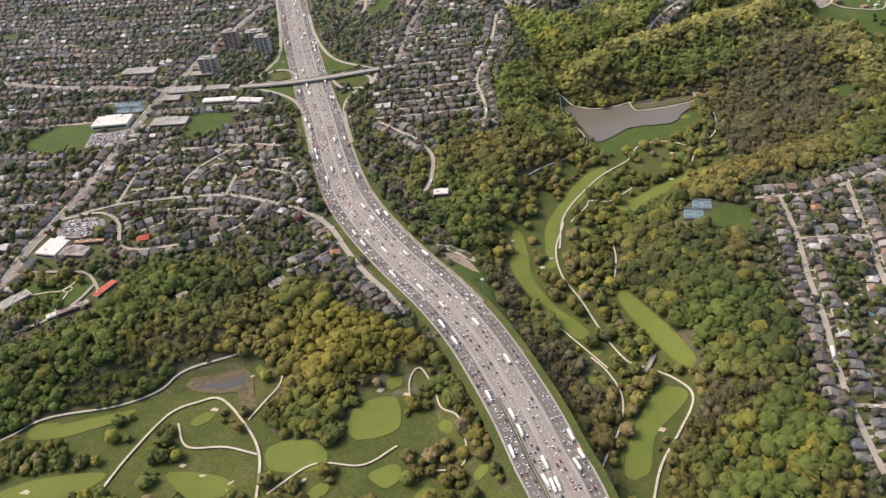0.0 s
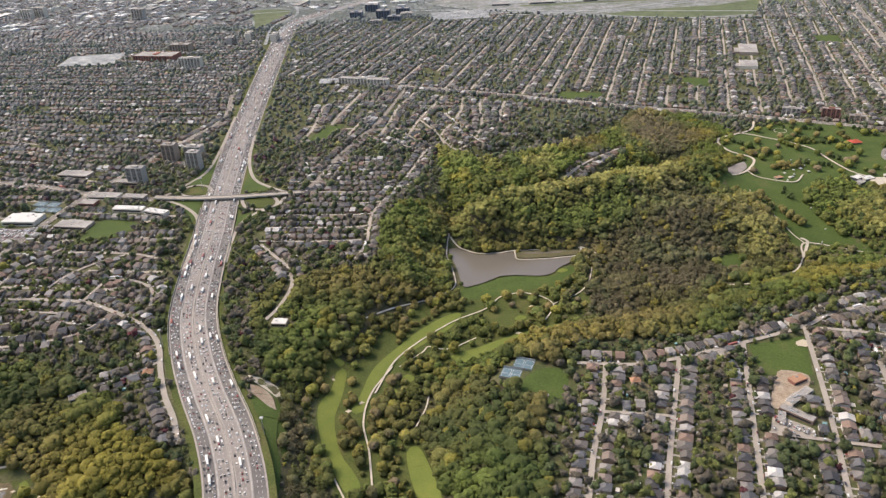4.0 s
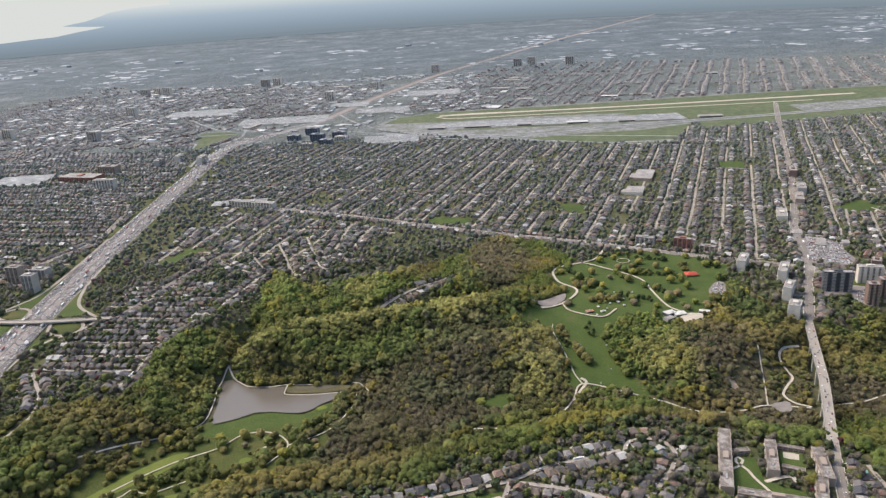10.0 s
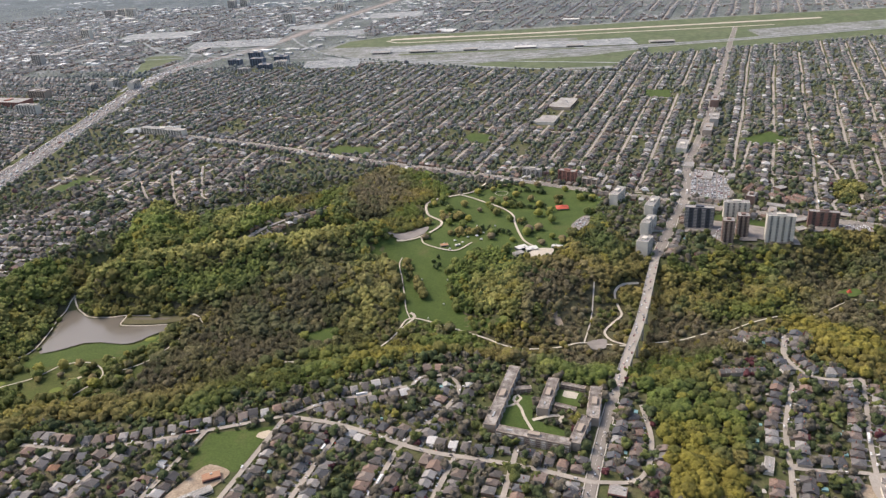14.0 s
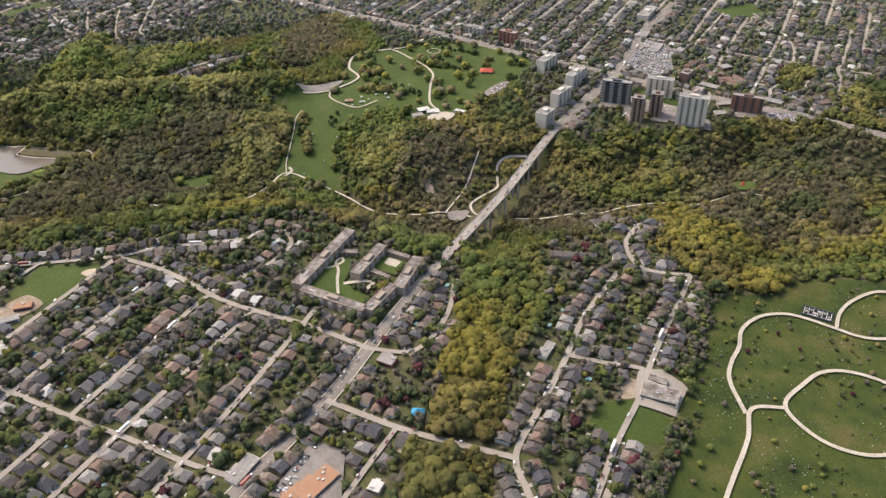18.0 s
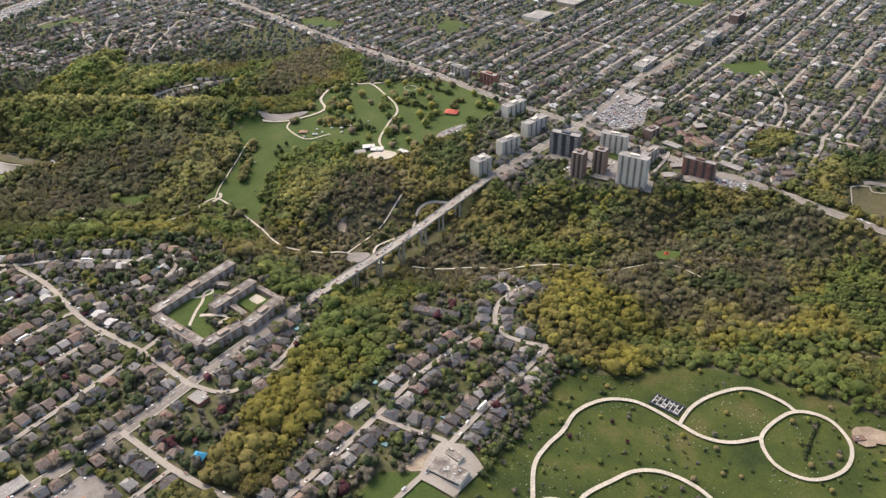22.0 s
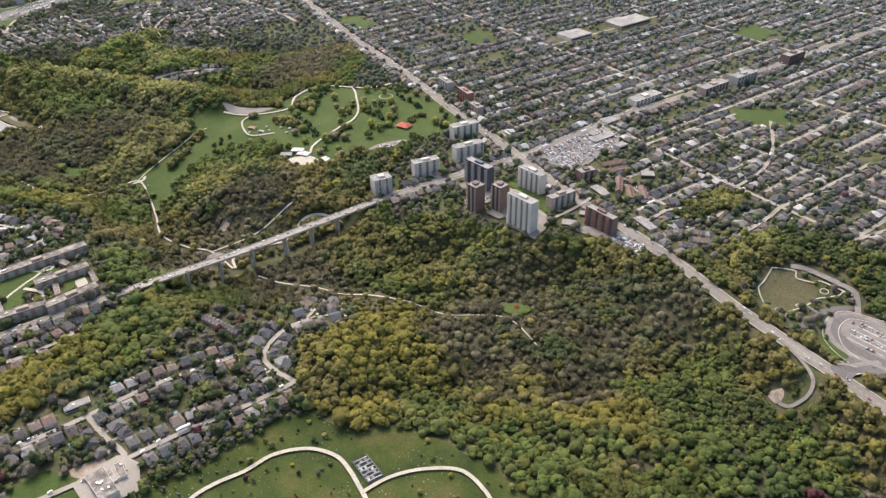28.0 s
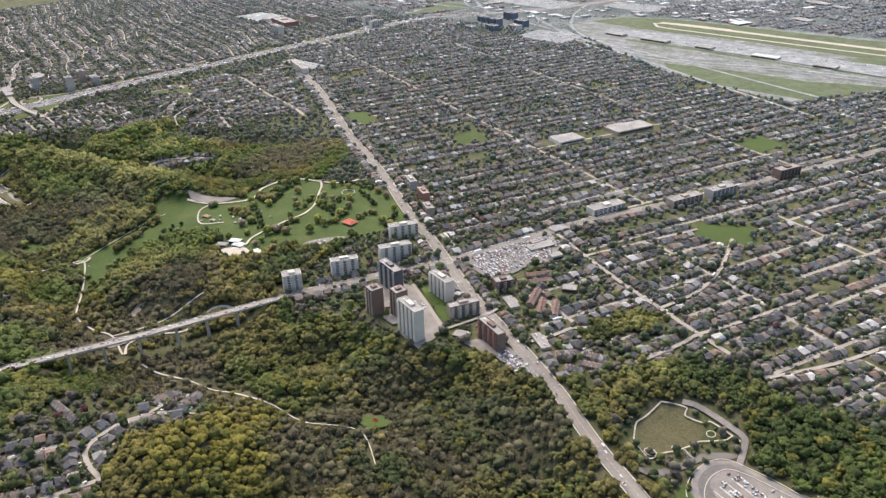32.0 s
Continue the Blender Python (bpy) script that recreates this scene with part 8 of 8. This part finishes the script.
part("roof_panel", data_of("roof_panel", [(-0.54, -0.29, 0.6), (0.09, -0.29, 0.6), (0.09, 0.29, 0.6), (-0.54, 0.29, 0.6), (-0.5, -0.27, 0.63), (0.05, -0.27, 0.63), (0.05, 0.27, 0.63), (-0.5, 0.27, 0.63)], BOX, car_mat), cabin)
for wx in (-0.6, 0.6):
    part("axle", box_data("axle", wx - 0.13, wx + 0.13, -0.37, 0.37, 0.0, 0.26, glass_mat, 0.02), car_root)
truck_root = tagged(new("truck"), "long white box truck in highway traffic", "truck", "trucks on the highway")
part("trailer", box_data("trailer", -3.0, 2.0, -0.52, 0.52, 0.45, 1.65, truck_mat), truck_root)
part("cab", box_data("cab", 2.15, 3.2, -0.48, 0.48, 0.2, 1.35, truck_mat, 0.06), truck_root)
part("chassis", box_data("chassis", -2.9, 2.4, -0.3, 0.3, 0.25, 0.45, glass_mat), truck_root)
for wx in (-2.4, -1.8, 1.4, 2.7):
    part("axle", box_data("axle", wx - 0.2, wx + 0.2, -0.48, 0.48, 0.0, 0.4, glass_mat, 0.03), truck_root)

hw_s = np.concatenate([[0], np.cumsum(np.linalg.norm(np.diff(hw, axis=0), axis=1))])
cr = random.Random(9)
slots = []
for off in (-10.6, -3.8, 3.8, 10.6):
    for lane in (-1.75, 0.0, 1.75):
        q = cr.uniform(0, 6)
        while q < 1350:
            big_one = cr.random() < (0.09 if lane == 0 else 0.04)
            slots.append((q, off + lane + cr.uniform(-0.15, 0.15), off > 0, big_one))
            q += (7.5 if big_one else 3.2) + cr.expovariate(1 / 3.6)


def along(q, off):
    x, y = np.interp(q, hw_s, hw[:, 0]), np.interp(q, hw_s, hw[:, 1])
    dx, dy = np.interp(q + 2, hw_s, hw[:, 0]) - x, np.interp(q + 2, hw_s, hw[:, 1]) - y
    k = math.hypot(dx, dy)
    return x - dy / k * off, y + dx / k * off, math.atan2(dy, dx)


cars = trucks = 0
rest = []
for q, off, back, big_one in sorted(slots):
    x, y, a = along(q, off)
    if y < 150:
        continue
    a += math.pi if back else 0
    m = Matrix.Translation((x, y, HZ + 0.04)) @ Matrix.Rotation(a, 4, "Z")
    if big_one and trucks < 90:
        if trucks:
            copy_thing(truck_root, m)
        else:
            truck_root.matrix_world = m
        trucks += 1
    elif not big_one and cars < 200:
        if cars:
            copy_thing(car_root, m)
        else:
            car_root.matrix_world = m
        cars += 1
    else:
        rest.append((x, y, HZ + 0.04, a, big_one))

# cars further off, on other roads and in the lots, joined
pr = random.Random(4)
for line, wide in streets:
    s_ = np.concatenate([[0], np.cumsum(np.linalg.norm(np.diff(line, axis=0), axis=1))])
    if line[:, 1].min() > 720:
        continue
    gap = 7 if wide > 4 else 16
    q = pr.uniform(2, gap)
    while q < s_[-1] - 2:
        x, y = np.interp(q, s_, line[:, 0]), np.interp(q, s_, line[:, 1])
        dx, dy = np.interp(q + 1, s_, line[:, 0]) - x, np.interp(q + 1, s_, line[:, 1]) - y
        k = math.hypot(dx, dy) or 1
        o = (pr.choice((-1, 1)) * wide * pr.choice((0.16, 0.36))) if wide > 4 else pr.choice((-1, 1)) * wide * 0.33
        rest.append((x - dy / k * o, y + dx / k * o, float(height(x, y)) + 0.25 + lift[0], math.atan2(dy, dx), pr.random() < 0.03))
        q += pr.expovariate(1 / gap) + 2.5
for i in np.where((spots[:, 1] < 800))[0]:
    if spots[i][1] < 560 and pr.random() < 0.3:
        x, y, a, ox, oy, _ = spots[i]
        k = math.hypot(ox, oy)
        w_ = pr.choice((-1.1, 1.1))
        x, y = x + ox / k * 3.6 - oy / k * w_, y + oy / k * 3.6 + ox / k * w_
        rest.append((x, y, float(height(x, y)) + 0.2, math.atan2(oy, ox), False))


def bays(fence, way, pitch, fill):
    """Rows of parked cars inside a fence."""
    f = np.array(fence, float)
    w = np.array(way, float) / np.hypot(*way)
    n = np.array([-w[1], w[0]])
    c, r = f.mean(0), np.linalg.norm(f - f.mean(0), axis=1).max()
    for i in np.arange(-r, r, pitch):
        for j in np.arange(-r, r, 1.15):
            for k in (-1.1, 1.1):
                p = c + n * (i + k) + w * j
                if inside(f, np.array(p[0]), np.array(p[1])) and pr.random() < fill:
                    rest.append((p[0], p[1], float(height(*p)) + lift[0] + 0.02, math.atan2(n[1], n[0]), False))


bays([(631, 620), (641, 652), (653, 685), (667, 678), (675, 651), (667, 639), (666, 622), (659, 608), (639, 613)], (8, 26), 5.4, 0.55)
bays([(849, 527), (848, 534), (850, 542), (869, 543), (905, 537), (880, 536), (874, 523), (862, 521)], (0.95, -0.32), 8.2, 0.45)
bays([(884, 538), (884, 543), (911, 537), (911, 530)], (0.97, -0.2), 5, 0.7)
bays([(289, 263), (294.6, 274), (307.5, 262), (306, 256)], (1, -1), 6, 0.4)
for f in np.linspace(0.03, 0.97, 46):
    bp, bn = valley_bridge[int(f * (len(valley_bridge) - 1))], normals_of(valley_bridge)[int(f * (len(valley_bridge) - 1))]
    lane = pr.choice((-1.7, -0.6, 0.6, 1.7))
    rest.append((bp[0] + bn[0] * lane, bp[1] + bn[1] * lane, 4.4, math.atan2(-bn[0], bn[1]), pr.random() < 0.05))
bays([(527, 563), (528, 574), (538, 588), (541, 582), (535, 566)], (5, 10), 5.5, 0.4)
bays([(-181, 434), (-176, 440), (-160, 436), (-156, 427), (-164, 419), (-179, 424)], (20, -4), 5.5, 0.75)
bays([(620, 532), (640, 560), (640, 552), (626, 530)], (8, 12), 5.5, 0.5)
bays([(472, 202), (480, 226), (483, 224), (476, 202)], (8, 20), 6, 0.5)
bays([(716, 541), (737, 534), (745, 539), (733, 545), (718, 548)], (25, -9), 5, 0.7)
bays([(640, 541), (650, 532), (654, 553), (642, 558)], (20, -12), 6, 0.5)
bays([(-184, 541), (-182, 562), (-168, 556), (-146, 560), (-150, 546), (-168, 538)], (20, -4), 5.5, 0.7)
for x0, y0, w_, d_ in ((200, 1250, 90, 60), (-60, 1500, 170, 70), (160, 1560, 110, 60), (420, 1330, 320, 30), (40, 920, 70, 22)):
    bays([(x0 + 3, y0 + 3), (x0 + w_ - 3, y0 + 3), (x0 + w_ - 3, y0 + d_ - 3), (x0 + 3, y0 + d_ - 3)], (1, 0), 9, 0.15)
rest = np.array([(*r[:4], float(r[4])) for r in rest])


def lump_of(root, shown):
    V, F, b = [], [], 0
    for o in sorted((c for c in root.children_recursive if c.name.split('.')[0] in shown), key=lambda c: shown.index(c.name.split('.')[0])):
        n = len(o.data.vertices)
        V += [v.co[:] for v in o.data.vertices]
        F += [[i + b for i in p.vertices] for p in o.data.polygons]
        b += n
    return np.array(V), np.array(F)


for name, root, flag, mat, shown in (("traffic", car_root, 0.0, car_mat, ("body", "cabin")), ("truck_traffic", truck_root, 1.0, truck_mat, ("trailer", "cab"))):
    s_ = rest[rest[:, 4] == flag]
    v, f = lump_of(root, shown)
    keep_f = f[1:12] if flag == 0 else f[:12]
    used = np.unique(keep_f)
    v, keep_f = v[used], np.searchsorted(used, keep_f)
    V = placed(v, s_[:, 0], s_[:, 1], s_[:, 2], s_[:, 3], np.ones(len(s_)), np.ones(len(s_)))
    tagged(big(name, V.reshape(-1, 3), quads=(np.arange(len(s_))[:, None, None] * len(v) + keep_f[None]).reshape(-1, 4), mat=mat), "streams and rows of small cars" if flag == 0 else "scattered white trucks on distant roads", "cars", kind="stuff")

# sheds, decks and patios behind the houses
s_ = spots[(spots[:, 1] < 720)]
s_ = s_[trng.uniform(0, 1, len(s_)) < 0.6]
k = np.linalg.norm(s_[:, 3:5], axis=1)[:, None]
back = s_[:, :2] - s_[:, 3:5] / k * trng.uniform(4.0, 6.5, (len(s_), 1)) + np.c_[-s_[:, 4:5], s_[:, 3:4]] / k * trng.uniform(-2, 2, (len(s_), 1))
m = at(back[:, 0], back[:, 1]) == FREE
s_, back = s_[m], back[m]
shed_mat = choice("sheds_and_patios", [(0.42, 0.38, 0.33), (0.30, 0.26, 0.22), (0.55, 0.52, 0.48), (0.22, 0.19, 0.16), (0.36, 0.30, 0.25), (0.62, 0.60, 0.57), (0.28, 0.27, 0.26), (0.20, 0.36, 0.38)], 0.8)
V = placed(bv * np.array([0.8, 0.6, 1.0]), back[:, 0], back[:, 1], height(back[:, 0], back[:, 1]), s_[:, 2], trng.uniform(0.6, 1.7, len(s_)), trng.choice([0.25, 0.25, 0.9, 1.1], len(s_)))
tagged(big("garden_sheds", V.reshape(-1, 3), quads=(np.arange(len(s_))[:, None, None] * 8 + np.array(BOX)[None]).reshape(-1, 4), mat=shed_mat), "small garden sheds, decks and patios behind the houses", "sheds", kind="stuff")

# gravestones
gxs, gys = jittered(618, 808, 195, 352, 2.6)
m = (at(gxs, gys) == OPEN) & inside([(632, 286), (650, 336), (700, 350), (740, 352), (775, 340), (805, 330), (800, 262), (735, 215), (640, 205)], gxs, gys) & (field(gxs, gys, 11, 2) > 0.52) & (trng.uniform(0, 1, len(gxs)) < 0.7)
gxs, gys = gxs[m], gys[m]
V = placed(bv * np.array([0.17, 0.07, 0.34]), gxs, gys, height(gxs, gys) + 0.05, np.full(len(gxs), 0.35), trng.uniform(0.7, 1.4, len(gxs)), trng.uniform(0.6, 1.3, len(gxs)))
tagged(big("gravestones", V.reshape(-1, 3), quads=(np.arange(len(gxs))[:, None, None] * 8 + np.array(BOX)[None]).reshape(-1, 4), mat=stone_mat), "rows of small pale gravestones on the lawn", "gravestones", kind="stuff")


def street_lamp(x, y, h):
    root = tagged(new("high_mast_lamp"), "tall pale high-mast lamp beside the highway", "lamp")
    root.matrix_world = Matrix.Translation((x, y, float(height(x, y))))
    part("pole", box_data("pole", -0.16, 0.16, -0.16, 0.16, -0.3, h, steel_mat, 0.08), root)
    part("lamp_ring", box_data("lamp_ring", -0.9, 0.9, -0.9, 0.9, h - 0.3, h + 0.2, steel_mat, 0.2), root)


for q, off in ((90, -17.5), (230, -17.5), (330, 17.5), (440, -17.5), (560, 17.5)):
    street_lamp(*along(q, off)[:2], 12.0)

# ---------------------------------------------------------------- distance
a_ = np.linspace(0, 2 * math.pi, 97)


def far_spot(deg, z, back=0.0):
    """A spot of the glowing backdrop round the place, scaled about the camera's height: it leans outwards as it rises,
    to cover its own shadow.
    """
    f = 0.87 + 0.13 * min(max(z / 150, 0.0), 1.0)
    r = f * (4700 - back)
    return 420 + r * math.cos(radians(deg)), 300 + r * math.sin(radians(deg)), 245 + f * (z - 245)


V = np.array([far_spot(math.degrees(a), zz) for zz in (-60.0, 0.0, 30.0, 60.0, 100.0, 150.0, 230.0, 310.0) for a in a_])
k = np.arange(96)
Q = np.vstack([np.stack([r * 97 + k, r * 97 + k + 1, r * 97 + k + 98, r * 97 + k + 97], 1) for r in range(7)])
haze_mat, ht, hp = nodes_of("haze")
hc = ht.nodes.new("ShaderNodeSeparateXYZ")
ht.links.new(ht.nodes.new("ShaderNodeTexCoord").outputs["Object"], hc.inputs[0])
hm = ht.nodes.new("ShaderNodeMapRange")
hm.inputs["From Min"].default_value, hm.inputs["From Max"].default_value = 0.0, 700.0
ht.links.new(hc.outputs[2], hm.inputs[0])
# emission by height paints hazy far land below and bright sky above
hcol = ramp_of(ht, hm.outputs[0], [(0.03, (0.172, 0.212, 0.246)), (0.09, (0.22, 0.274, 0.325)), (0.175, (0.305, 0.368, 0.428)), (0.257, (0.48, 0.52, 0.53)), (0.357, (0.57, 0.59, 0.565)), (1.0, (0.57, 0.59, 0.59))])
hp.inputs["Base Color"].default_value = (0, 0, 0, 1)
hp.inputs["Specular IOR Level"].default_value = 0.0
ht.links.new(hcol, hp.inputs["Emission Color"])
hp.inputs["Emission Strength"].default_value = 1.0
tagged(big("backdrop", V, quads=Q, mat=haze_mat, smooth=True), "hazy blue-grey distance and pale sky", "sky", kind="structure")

# emission paints the lake's sky glare; its shore is fitted to the camera's view
lake_mat, _, lp = nodes_of("glowing_lake")
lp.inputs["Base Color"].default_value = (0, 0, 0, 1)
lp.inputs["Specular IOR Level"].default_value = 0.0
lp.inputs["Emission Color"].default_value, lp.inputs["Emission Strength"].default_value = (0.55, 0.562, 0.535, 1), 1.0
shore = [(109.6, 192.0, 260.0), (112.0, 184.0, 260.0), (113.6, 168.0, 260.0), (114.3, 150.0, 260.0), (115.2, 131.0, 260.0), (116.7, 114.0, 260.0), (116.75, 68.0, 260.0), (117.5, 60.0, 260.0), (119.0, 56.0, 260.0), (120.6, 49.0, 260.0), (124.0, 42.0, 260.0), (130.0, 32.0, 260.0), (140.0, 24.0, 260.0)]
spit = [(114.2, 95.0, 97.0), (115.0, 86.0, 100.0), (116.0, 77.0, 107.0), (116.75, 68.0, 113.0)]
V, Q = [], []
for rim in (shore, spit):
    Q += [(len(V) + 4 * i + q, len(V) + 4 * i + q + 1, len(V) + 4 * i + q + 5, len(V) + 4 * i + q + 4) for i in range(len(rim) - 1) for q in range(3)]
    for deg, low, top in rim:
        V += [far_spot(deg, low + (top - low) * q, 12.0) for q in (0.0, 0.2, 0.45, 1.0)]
tagged(big("far_lake", V, quads=Q, mat=lake_mat), "pale far lake painted as a glowing sheet on the backdrop", "water", kind="structure")
